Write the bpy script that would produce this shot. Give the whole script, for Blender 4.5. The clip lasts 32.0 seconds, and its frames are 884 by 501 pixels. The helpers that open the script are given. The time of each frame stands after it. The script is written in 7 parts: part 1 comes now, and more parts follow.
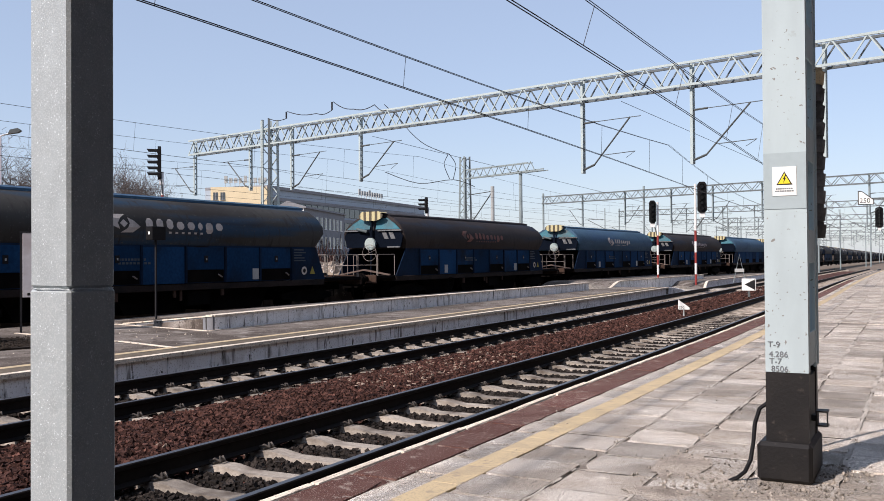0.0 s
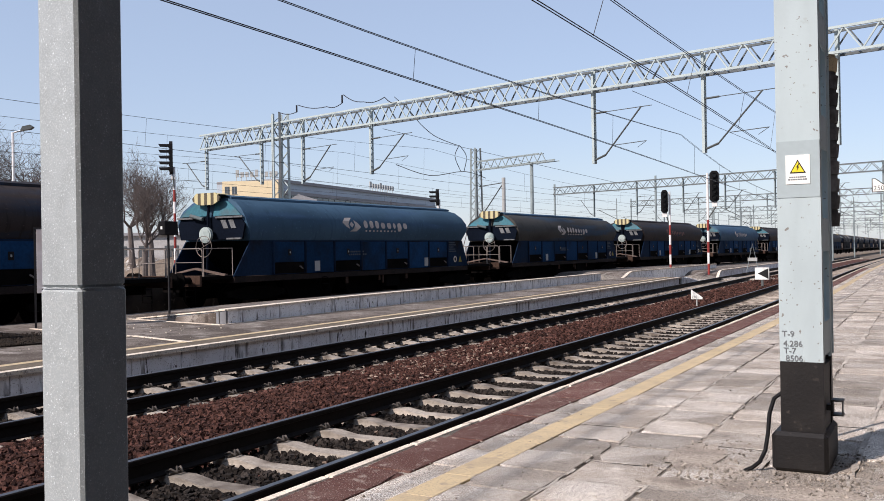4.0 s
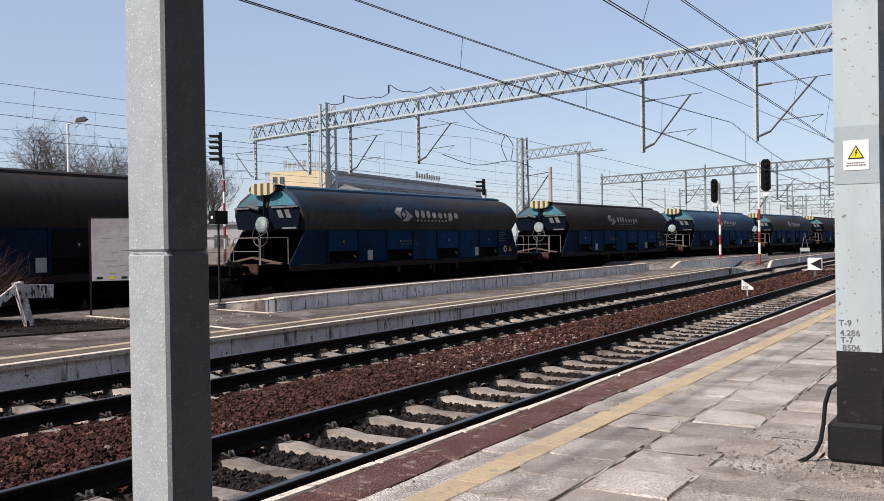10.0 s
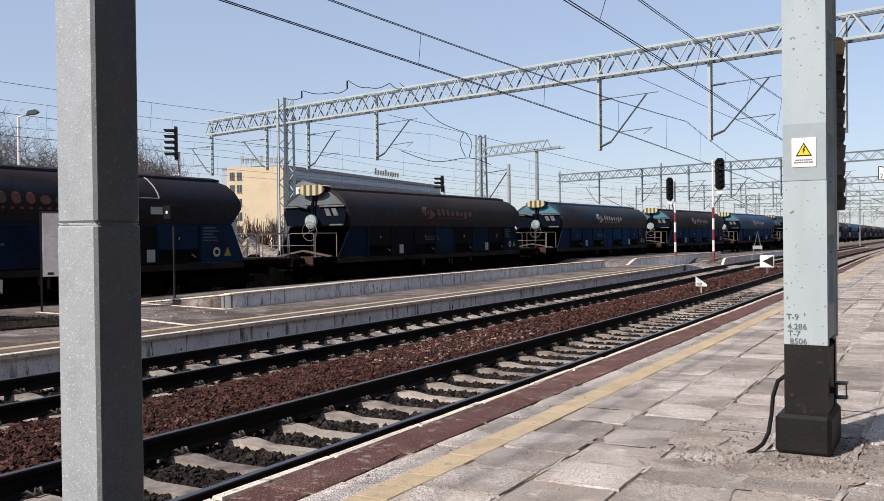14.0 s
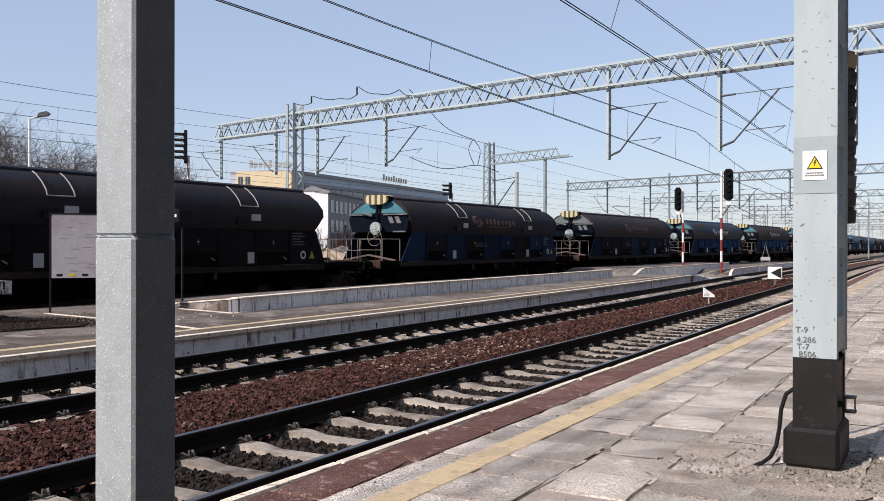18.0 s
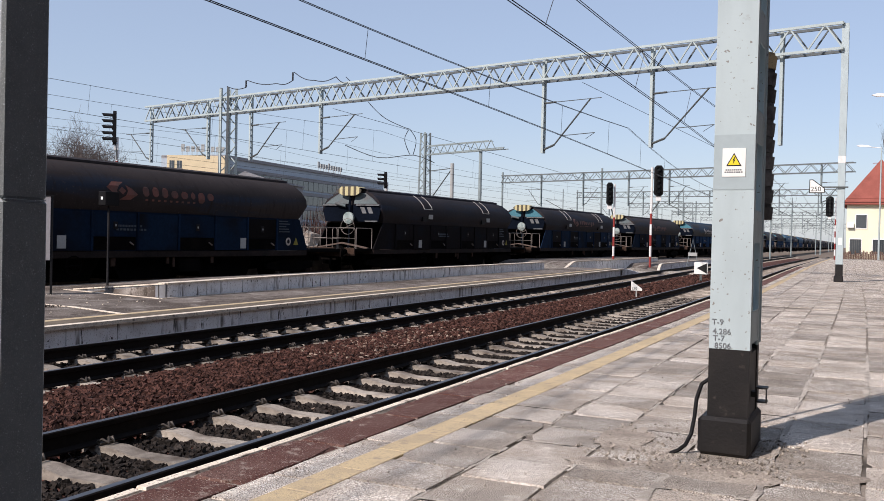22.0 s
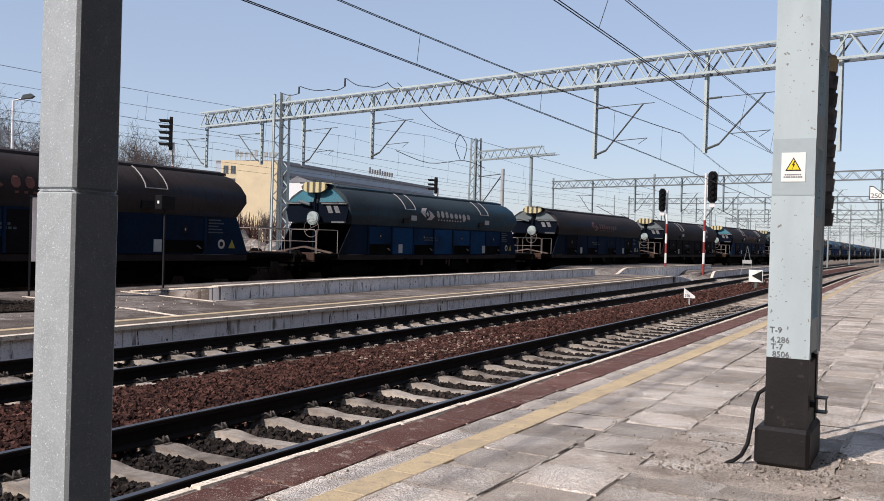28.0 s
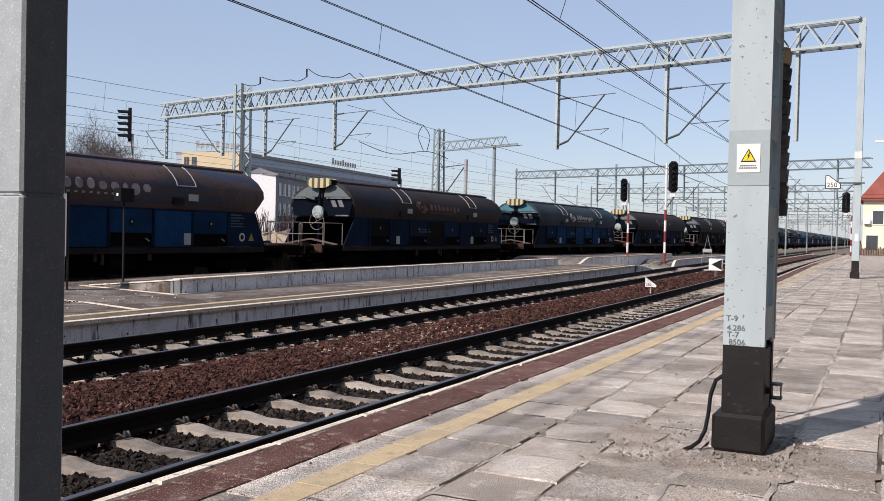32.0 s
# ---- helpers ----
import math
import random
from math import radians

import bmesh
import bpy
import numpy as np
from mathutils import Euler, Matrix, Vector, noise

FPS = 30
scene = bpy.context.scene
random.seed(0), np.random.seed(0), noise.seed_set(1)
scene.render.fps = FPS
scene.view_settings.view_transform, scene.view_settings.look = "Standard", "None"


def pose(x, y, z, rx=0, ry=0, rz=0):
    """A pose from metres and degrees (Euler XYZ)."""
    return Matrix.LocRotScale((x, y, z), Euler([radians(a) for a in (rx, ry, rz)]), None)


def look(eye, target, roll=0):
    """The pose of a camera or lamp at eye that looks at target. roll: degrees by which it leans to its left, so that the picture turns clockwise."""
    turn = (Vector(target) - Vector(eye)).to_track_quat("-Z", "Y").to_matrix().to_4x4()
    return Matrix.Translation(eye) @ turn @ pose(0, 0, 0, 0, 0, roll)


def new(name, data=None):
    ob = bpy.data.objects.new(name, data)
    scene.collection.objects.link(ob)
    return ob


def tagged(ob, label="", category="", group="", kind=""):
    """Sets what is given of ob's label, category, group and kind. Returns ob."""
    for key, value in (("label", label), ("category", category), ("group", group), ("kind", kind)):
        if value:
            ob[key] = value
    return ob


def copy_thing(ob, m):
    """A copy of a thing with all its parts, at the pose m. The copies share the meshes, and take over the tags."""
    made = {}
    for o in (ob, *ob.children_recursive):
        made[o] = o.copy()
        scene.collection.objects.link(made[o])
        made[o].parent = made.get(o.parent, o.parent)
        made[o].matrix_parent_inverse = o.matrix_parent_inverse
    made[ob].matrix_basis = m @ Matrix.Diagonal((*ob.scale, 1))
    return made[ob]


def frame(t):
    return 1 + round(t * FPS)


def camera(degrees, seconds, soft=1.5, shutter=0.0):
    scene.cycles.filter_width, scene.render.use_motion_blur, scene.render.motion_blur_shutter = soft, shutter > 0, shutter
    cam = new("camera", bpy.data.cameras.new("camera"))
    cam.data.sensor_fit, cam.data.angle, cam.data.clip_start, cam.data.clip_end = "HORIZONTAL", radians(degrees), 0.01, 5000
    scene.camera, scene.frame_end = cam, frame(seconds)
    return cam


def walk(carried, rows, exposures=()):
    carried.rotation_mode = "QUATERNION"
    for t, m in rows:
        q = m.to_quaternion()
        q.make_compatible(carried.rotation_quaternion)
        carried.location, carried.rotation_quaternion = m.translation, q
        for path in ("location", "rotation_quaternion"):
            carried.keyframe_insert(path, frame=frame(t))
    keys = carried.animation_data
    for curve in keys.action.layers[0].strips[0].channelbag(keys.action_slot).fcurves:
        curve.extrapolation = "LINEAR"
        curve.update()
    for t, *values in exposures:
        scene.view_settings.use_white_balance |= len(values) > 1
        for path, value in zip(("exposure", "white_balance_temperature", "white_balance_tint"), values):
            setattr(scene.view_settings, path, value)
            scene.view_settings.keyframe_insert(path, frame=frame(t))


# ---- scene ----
cam = camera(52.0, 32.0, soft=0.8)
PATH = [
    (0, (-0.064, 0.08, 1.326), (-1.014, 1.84, 1.349), -0.4),
    (0.5, (-0.059, 0.068, 1.325), (-0.99, 1.838, 1.359), -0.3),
    (1, (-0.058, 0.065, 1.327), (-0.999, 1.829, 1.357), -0.5),
    (1.5, (-0.06, 0.063, 1.325), (-1.008, 1.824, 1.357), -0.4),
    (2, (-0.068, 0.073, 1.321), (-1.047, 1.817, 1.332), -0.4),
    (2.5, (-0.077, 0.082, 1.319), (-1.056, 1.826, 1.326), -0.5),
    (3, (-0.08, 0.086, 1.314), (-1.067, 1.825, 1.319), -0.2),
    (3.5, (-0.072, 0.088, 1.321), (-1.052, 1.831, 1.323), -0.7),
    (5.5, (-0.064, 0.064, 1.334), (-1.031, 1.815, 1.35), -1.1),
    (6, (-0.085, 0.061, 1.316), (-1.121, 1.772, 1.324), -0.0),
    (6.5, (-0.092, 0.061, 1.315), (-1.165, 1.748, 1.309), -0.3),
    (7, (-0.116, 0.077, 1.309), (-1.236, 1.734, 1.279), -1.0),
    (7.5, (-0.115, 0.077, 1.316), (-1.263, 1.713, 1.27), -0.4),
    (8, (-0.102, 0.075, 1.316), (-1.229, 1.726, 1.255), -1.0),
    (8.5, (-0.096, 0.071, 1.311), (-1.217, 1.727, 1.247), -1.0),
    (9, (-0.104, 0.078, 1.301), (-1.198, 1.751, 1.239), -0.3),
    (9.5, (-0.098, 0.075, 1.303), (-1.182, 1.755, 1.254), -0.9),
    (10, (-0.086, 0.072, 1.312), (-1.146, 1.768, 1.297), -0.9),
    (10.5, (-0.077, 0.072, 1.314), (-1.099, 1.791, 1.294), -0.9),
    (11, (-0.069, 0.069, 1.311), (-1.073, 1.799, 1.319), -0.7),
    (11.5, (-0.071, 0.072, 1.31), (-1.067, 1.807, 1.313), -0.2),
    (12, (-0.068, 0.073, 1.31), (-1.04, 1.821, 1.307), -0.0),
    (12.5, (-0.066, 0.074, 1.309), (-1.024, 1.83, 1.298), -0.4),
    (13, (-0.074, 0.079, 1.305), (-1.05, 1.825, 1.292), -0.1),
    (13.5, (-0.076, 0.079, 1.306), (-1.063, 1.819, 1.285), 0.2),
    (14, (-0.066, 0.075, 1.295), (-1.048, 1.818, 1.272), -0.7),
    (14.5, (-0.092, 0.077, 1.299), (-1.139, 1.781, 1.272), 0.4),
    (16.5, (-0.074, 0.063, 1.301), (-1.081, 1.791, 1.287), 0.4),
    (17, (-0.074, 0.06, 1.298), (-1.057, 1.802, 1.287), 0.5),
    (17.5, (-0.073, 0.063, 1.303), (-1.05, 1.808, 1.291), 0.0),
    (18, (-0.074, 0.057, 1.302), (-1.069, 1.792, 1.294), 0.1),
    (18.5, (-0.07, 0.052, 1.302), (-1.064, 1.787, 1.294), 0.0),
    (19, (-0.068, 0.049, 1.304), (-1.069, 1.78, 1.302), -0.2),
    (19.5, (-0.065, 0.043, 1.306), (-1.064, 1.776, 1.303), -0.4),
    (20, (-0.058, 0.046, 1.305), (-1.05, 1.782, 1.305), -0.7),
    (20.5, (-0.032, 0.053, 1.303), (-0.997, 1.805, 1.288), -0.1),
    (21, (-0.033, 0.063, 1.299), (-0.984, 1.823, 1.286), 0.1),
    (21.5, (-0.038, 0.069, 1.293), (-0.954, 1.847, 1.266), 1.1),
    (22, (-0.025, 0.063, 1.289), (-0.892, 1.865, 1.261), 1.3),
    (22.5, (-0.035, 0.057, 1.29), (-0.919, 1.851, 1.269), 1.7),
    (23, (-0.036, 0.053, 1.29), (-0.919, 1.847, 1.255), 1.5),
    (23.5, (-0.037, 0.054, 1.287), (-0.945, 1.836, 1.251), 1.1),
    (24, (-0.028, 0.054, 1.289), (-0.915, 1.846, 1.273), 0.9),
    (24.5, (-0.025, 0.049, 1.293), (-0.906, 1.845, 1.283), 1.0),
    (25, (-0.02, 0.043, 1.297), (-0.875, 1.851, 1.307), 0.6),
    (25.5, (-0.025, 0.043, 1.298), (-0.904, 1.839, 1.302), 1.4),
    (26, (-0.031, 0.052, 1.285), (-0.952, 1.828, 1.274), 1.4),
    (26.5, (-0.046, 0.054, 1.289), (-1.037, 1.79, 1.314), 1.9),
    (28.5, (-0.04, 0.071, 1.279), (-0.975, 1.838, 1.248), 1.5),
    (29, (-0.026, 0.072, 1.284), (-0.928, 1.857, 1.254), 1.2),
    (29.5, (-0.027, 0.064, 1.286), (-0.932, 1.848, 1.251), 0.8),
    (30, (-0.029, 0.068, 1.286), (-0.938, 1.849, 1.227), 0.2),
    (30.5, (-0.024, 0.069, 1.288), (-0.923, 1.855, 1.223), 0.6),
    (31, (-0.012, 0.067, 1.286), (-0.88, 1.868, 1.225), 0.6),
    (31.5, (-0.017, 0.066, 1.287), (-0.889, 1.865, 1.237), 0.9),
    (32, (-0.02, 0.056, 1.288), (-0.914, 1.845, 1.251), 1.3),
]
walk(cam, [(t, look(eye, target, roll)) for t, eye, target, roll in PATH], exposures=[(0, 0.14, 6520, 18), (3, 0.13, 6520, 18), (6, 0.08, 6520, 18), (8, 0.03, 6520, 18), (13, 0.02, 6520, 18), (17, 0.07, 6520, 18), (20, 0.06, 6520, 18), (23, -0.03, 6520, 18), (32, -0.02, 6520, 18)])

# ---- light ----
world = bpy.data.worlds.new("sky")
scene.world = world
world.use_nodes = True
wn = world.node_tree
bg = wn.nodes["Background"]
sky = wn.nodes.new("ShaderNodeTexSky")
sky.sky_type = "NISHITA"
sky.sun_disc = False
SUN_EL, SUN_AZ = 40.0, 202.0  # azimuth clockwise from +y
sky.sun_elevation, sky.sun_rotation = radians(SUN_EL), radians(SUN_AZ)
sky.air_density, sky.dust_density, sky.ozone_density = 1.0, 0.7, 1.8
haze = wn.nodes.new("ShaderNodeMix")  # an even veil of spring haze over the whole sky
haze.data_type, haze.blend_type = "RGBA", "MIX"
haze.inputs[0].default_value = 0.55
haze.inputs[7].default_value = (3.0, 3.72, 4.65, 1)
wn.links.new(sky.outputs[0], haze.inputs[6])
wn.links.new(haze.outputs[2], bg.inputs[0])
bg.inputs[1].default_value = 0.15
sun = new("sun", bpy.data.lights.new("sun", "SUN"))
sun.data.energy, sun.data.angle, sun.data.color = 4.8, radians(0.5), (1.0, 0.93, 0.84)
sd = Vector((math.sin(radians(SUN_AZ)) * math.cos(radians(SUN_EL)), math.cos(radians(SUN_AZ)) * math.cos(radians(SUN_EL)), math.sin(radians(SUN_EL))))
sun.matrix_world = look(sd * 60, (0, 0, 0))
scene.view_settings.exposure = 0.0


# ---- materials ----
def mat(name, col, rough=0.7, metal=0.0, var=0.25, scale=6.0, bump=0.0, bscale=60.0, rand=0.0, dirt=None, dscale=1.2, damt=0.5, island=0.0, stretch=None, speck=0.0, spec=None):
    """Two scales of colour variation (patches and grain), optional dirt colour in patches, fine relief."""
    m = bpy.data.materials.new(name)
    m.use_nodes = True
    nt = m.node_tree
    n, ln = nt.nodes, nt.links
    b = n["Principled BSDF"]
    b.inputs["Roughness"].default_value, b.inputs["Metallic"].default_value = rough, metal
    b.inputs["Specular IOR Level"].default_value = spec if spec is not None else (0.5 if metal > 0.5 or rough < 0.5 else 0.14)
    tc = n.new("ShaderNodeTexCoord")
    src = tc.outputs["Object"]
    if stretch:
        mp = n.new("ShaderNodeMapping")
        mp.inputs["Scale"].default_value = stretch
        ln.new(src, mp.inputs[0])
        src = mp.outputs[0]
    oi = n.new("ShaderNodeObjectInfo")
    ad = n.new("ShaderNodeVectorMath")
    ad.operation = "MULTIPLY_ADD"
    cx = n.new("ShaderNodeCombineXYZ")
    for k in range(3):
        ln.new(oi.outputs["Random"], cx.inputs[k])
    ln.new(cx.outputs[0], ad.inputs[0])
    ad.inputs[1].default_value = (37.0, 91.0, 53.0)
    ln.new(src, ad.inputs[2])
    src = ad.outputs[0]
    def noise_node(s, detail):
        t = n.new("ShaderNodeTexNoise")
        t.inputs["Scale"].default_value, t.inputs["Detail"].default_value = s, detail
        ln.new(src, t.inputs["Vector"])
        return t.outputs["Fac"]
    big, fine = noise_node(scale * 0.2, 3), noise_node(scale * 4, 4)
    def mult(a, c, f):
        mx = n.new("ShaderNodeMix")
        mx.data_type, mx.blend_type = "RGBA", "MIX"
        ln.new(f, mx.inputs[0])
        for s, v in ((6, a), (7, c)):
            if isinstance(v, tuple):
                mx.inputs[s].default_value = (*v, 1)
            else:
                ln.new(v, mx.inputs[s])
        return mx.outputs[2]
    def ramp(f, lo, hi):
        r = n.new("ShaderNodeMapRange")
        r.inputs[1].default_value, r.inputs[2].default_value = lo, hi
        ln.new(f, r.inputs[0])
        return r.outputs[0]
    dark = tuple(c * (1 - var) for c in col)
    lite = tuple(min(1, c * (1 + var)) for c in col)
    avg = n.new("ShaderNodeMath")
    avg.operation = "ADD"
    ln.new(big, avg.inputs[0])
    ln.new(fine, avg.inputs[1])
    c = mult(dark, lite, ramp(avg.outputs[0], 0.7, 1.3))
    if dirt:
        c = mult(c, dirt, ramp(noise_node(dscale, 6), 0.62 - 0.25 * damt, 0.85 - 0.2 * damt))
    if speck:
        grit = n.new("ShaderNodeMath")
        grit.operation = "MULTIPLY"
        ln.new(ramp(noise_node(130, 3), 0.55, 0.68), grit.inputs[0])
        ln.new(ramp(noise_node(2.6, 5), 0.42, 0.62), grit.inputs[1])
        c = mult(c, tuple(min(0.8, v * (1 + speck)) for v in col), grit.outputs[0])
    if rand or island:
        hs = n.new("ShaderNodeHueSaturation")
        rr = n.new("ShaderNodeMapRange")
        if island:
            ge = n.new("ShaderNodeNewGeometry")
            ln.new(ge.outputs["Random Per Island"], rr.inputs[0])
        else:
            ln.new(oi.outputs["Random"], rr.inputs[0])
        a = rand or island
        rr.inputs[3].default_value, rr.inputs[4].default_value = 1 - a, 1 + a
        ln.new(rr.outputs[0], hs.inputs["Value"])
        ln.new(c, hs.inputs["Color"])
        c = hs.outputs[0]
    ln.new(c, b.inputs["Base Color"])
    if bump:
        bp = n.new("ShaderNodeBump")
        bp.inputs["Strength"].default_value, bp.inputs["Distance"].default_value = min(1.0, bump), 0.02
        ln.new(noise_node(bscale, 5), bp.inputs["Height"])
        ln.new(bp.outputs[0], b.inputs["Normal"])
    return m


def layered(name, base, layers, rough=0.9, metal=0.0, bump=0.6, bscale=90.0, rand=0.0, island=0.0, spec=0.14):
    """A base colour with patches of other colours laid over it: (colour, scale, low, high, detail, stretch, mask scale)."""
    m = bpy.data.materials.new(name)
    m.use_nodes = True
    n, ln = m.node_tree.nodes, m.node_tree.links
    b = n["Principled BSDF"]
    b.inputs["Roughness"].default_value, b.inputs["Metallic"].default_value = rough, metal
    b.inputs["Specular IOR Level"].default_value = spec
    tc, oi, cx, ad = n.new("ShaderNodeTexCoord"), n.new("ShaderNodeObjectInfo"), n.new("ShaderNodeCombineXYZ"), n.new("ShaderNodeVectorMath")
    ad.operation = "MULTIPLY_ADD"
    for k in range(3):
        ln.new(oi.outputs["Random"], cx.inputs[k])
    ln.new(cx.outputs[0], ad.inputs[0])
    ad.inputs[1].default_value = (37.0, 91.0, 53.0)
    ln.new(tc.outputs["Object"], ad.inputs[2])

    def cloud(scale, detail, stretch=None):
        src = ad.outputs[0]
        if stretch:
            mp = n.new("ShaderNodeMapping")
            mp.inputs["Scale"].default_value = stretch
            ln.new(src, mp.inputs[0])
            src = mp.outputs[0]
        t = n.new("ShaderNodeTexNoise")
        t.inputs["Scale"].default_value, t.inputs["Detail"].default_value = scale, detail
        ln.new(src, t.inputs["Vector"])
        return t.outputs["Fac"]

    def ramp(f, lo, hi):
        r = n.new("ShaderNodeMapRange")
        r.inputs[1].default_value, r.inputs[2].default_value = lo, hi
        ln.new(f, r.inputs[0])
        return r.outputs[0]

    c = None
    for row in layers:
        col, scale, lo, hi, detail = row[:5]
        f = ramp(cloud(scale, detail, row[5] if len(row) > 5 else None), lo, hi)
        if len(row) > 6:
            mu = n.new("ShaderNodeMath")
            mu.operation = "MULTIPLY"
            ln.new(f, mu.inputs[0])
            ln.new(ramp(cloud(row[6], 4), 0.42, 0.6), mu.inputs[1])
            f = mu.outputs[0]
        mx = n.new("ShaderNodeMix")
        mx.data_type = "RGBA"
        ln.new(f, mx.inputs[0])
        if c is None:
            mx.inputs[6].default_value = (*base, 1)
        else:
            ln.new(c, mx.inputs[6])
        mx.inputs[7].default_value = (*col, 1)
        c = mx.outputs[2]
    if rand or island:
        hs, rr = n.new("ShaderNodeHueSaturation"), n.new("ShaderNodeMapRange")
        if island:
            ln.new(n.new("ShaderNodeNewGeometry").outputs["Random Per Island"], rr.inputs[0])
        else:
            ln.new(oi.outputs["Random"], rr.inputs[0])
        a = rand or island
        rr.inputs[3].default_value, rr.inputs[4].default_value = 1 - a, 1 + a
        ln.new(rr.outputs[0], hs.inputs["Value"])
        ln.new(c, hs.inputs["Color"])
        c = hs.outputs[0]
    ln.new(c, b.inputs["Base Color"])
    bp = n.new("ShaderNodeBump")
    bp.inputs["Strength"].default_value, bp.inputs["Distance"].default_value = bump, 0.012
    ln.new(cloud(bscale, 4), bp.inputs["Height"])
    ln.new(bp.outputs[0], b.inputs["Normal"])
    return m


SLAB_COAT = [((0.31, 0.268, 0.226), 2.2, 0.42, 0.60, 6), ((0.14, 0.118, 0.098), 95, 0.49, 0.61, 3), ((0.88, 0.83, 0.76), 125, 0.53, 0.57, 2, None, 2.4), ((0.70, 0.65, 0.58), 230, 0.58, 0.62, 1), ((0.62, 0.57, 0.50), 7, 0.65, 0.73, 10), ((0.08, 0.067, 0.055), 150, 0.60, 0.66, 2)]
M = {}
M["rail"] = mat("rail_steel", (0.014, 0.011, 0.010), 0.75, 0.1, 0.3, 5)
M["rail_top"] = mat("rail_head_steel", (0.20, 0.19, 0.19), 0.42, 1.0, 0.15, 5)
M["clip"] = mat("rail_clip_steel", (0.10, 0.088, 0.078), 0.6, 0.3, 0.3, 8)
M["sleeper"] = mat("sleeper_concrete", (0.34, 0.30, 0.255), 0.9, 0, 0.3, 8, 0.5, 80, rand=0.28, dirt=(0.09, 0.068, 0.055), damt=0.6, dscale=4)
M["ballast_dark"] = mat("ballast_dark", (0.028, 0.023, 0.020), 0.95, 0, 0.45, 20, 0.8, 40, island=0.7)
M["ballast_red"] = mat("ballast_rusty", (0.066, 0.031, 0.024), 0.95, 0, 0.55, 20, 0.8, 40, island=0.75)
M["slab"] = layered("platform_slab_concrete", (0.445, 0.378, 0.312), SLAB_COAT, 0.9, 0, 0.8, 130, rand=0.30)
M["cement"] = mat("rough_cement", (0.40, 0.345, 0.29), 0.95, 0, 0.4, 12, 0.9, 70, dirt=(0.25, 0.21, 0.175), damt=0.6, dscale=5)
M["mortar"] = mat("crumbling_mortar", (0.52, 0.47, 0.41), 0.95, 0, 0.4, 12, 0.9, 90, dirt=(0.24, 0.21, 0.18), damt=0.5, dscale=6)
M["joint"] = mat("joint_grit", (0.30, 0.26, 0.22), 0.95, 0, 0.45, 9, 0.7, 80, dirt=(0.05, 0.042, 0.036), damt=0.62, dscale=1.4)
M["slab_red"] = layered("edge_slab_red", (0.125, 0.055, 0.044), [((0.17, 0.095, 0.078), 4, 0.45, 0.65, 6), ((0.33, 0.26, 0.22), 12, 0.60, 0.69, 9), ((0.07, 0.034, 0.028), 80, 0.5, 0.66, 3), ((0.42, 0.35, 0.30), 110, 0.62, 0.67, 2)], 0.85, 0, 0.6, 110, rand=0.16)
M["white_edge"] = layered("white_edge_paint", (0.80, 0.71, 0.58), [((0.58, 0.50, 0.41), 4, 0.48, 0.7, 6), ((0.24, 0.195, 0.16), 9, 0.60, 0.68, 8), ((0.40, 0.34, 0.28), 60, 0.56, 0.64, 3)], 0.85, 0, 0.5, 90, rand=0.06)
M["yellow"] = layered("yellow_line_paint", (0.57, 0.45, 0.275), [((0.47, 0.375, 0.245), 5, 0.45, 0.65, 6), ((0.34, 0.28, 0.215), 14, 0.60, 0.70, 8), ((0.40, 0.32, 0.22), 90, 0.52, 0.66, 3)], 0.85, 0, 0.6, 110, rand=0.06)
M["white_wall"] = layered("limewashed_concrete", (0.90, 0.905, 0.91), [((0.66, 0.65, 0.64), 2.6, 0.50, 0.74, 6), ((0.20, 0.19, 0.18), 3.0, 0.575, 0.70, 7, (3.0, 3.0, 0.45)), ((0.06, 0.056, 0.052), 6, 0.635, 0.69, 6, (2.0, 2.0, 0.35)), ((0.05, 0.047, 0.044), 12, 0.655, 0.70, 8), ((0.40, 0.37, 0.34), 45, 0.60, 0.67, 3)], 0.9, 0, 0.6, 60, rand=0.06)
M["asphalt"] = layered("island_asphalt", (0.20, 0.172, 0.150), [((0.088, 0.070, 0.058), 0.55, 0.45, 0.58, 7), ((0.31, 0.28, 0.25), 1.3, 0.56, 0.68, 8), ((0.075, 0.06, 0.05), 4.5, 0.57, 0.64, 6), ((0.09, 0.078, 0.068), 55, 0.50, 0.68, 4), ((0.36, 0.33, 0.29), 40, 0.62, 0.68, 3)], 0.95, 0, 0.8, 60)
M["ground"] = mat("bare_ground", (0.17, 0.135, 0.105), 0.95, 0, 0.3, 2, 0.6, 20, dirt=(0.26, 0.21, 0.16), damt=0.5, dscale=0.12)
M["grit"] = mat("loose_grit", (0.30, 0.265, 0.225), 0.95, 0, 0.4, 30, 0.8, 60, island=0.45)
M["weight"] = mat("tension_weight_iron", (0.12, 0.118, 0.12), 0.85, 0, 0.3, 12, 0.4, 60, rand=0.3, dirt=(0.05, 0.044, 0.042), damt=0.5, dscale=9)
M["soil"] = mat("dark_soil", (0.032, 0.025, 0.020), 0.95, 0, 0.4, 8, 0.8, 40)
M["galv"] = layered("galvanised_steel", (0.415, 0.462, 0.478), [((0.37, 0.41, 0.425), 60, 0.42, 0.62, 4), ((0.50, 0.54, 0.545), 900, 0.50, 0.66, 2), ((0.74, 0.80, 0.82), 560, 0.63, 0.70, 1, (1.3, 1.3, 1.3), 160)], 0.5, 0.15, 0.06, 700, spec=0.4)
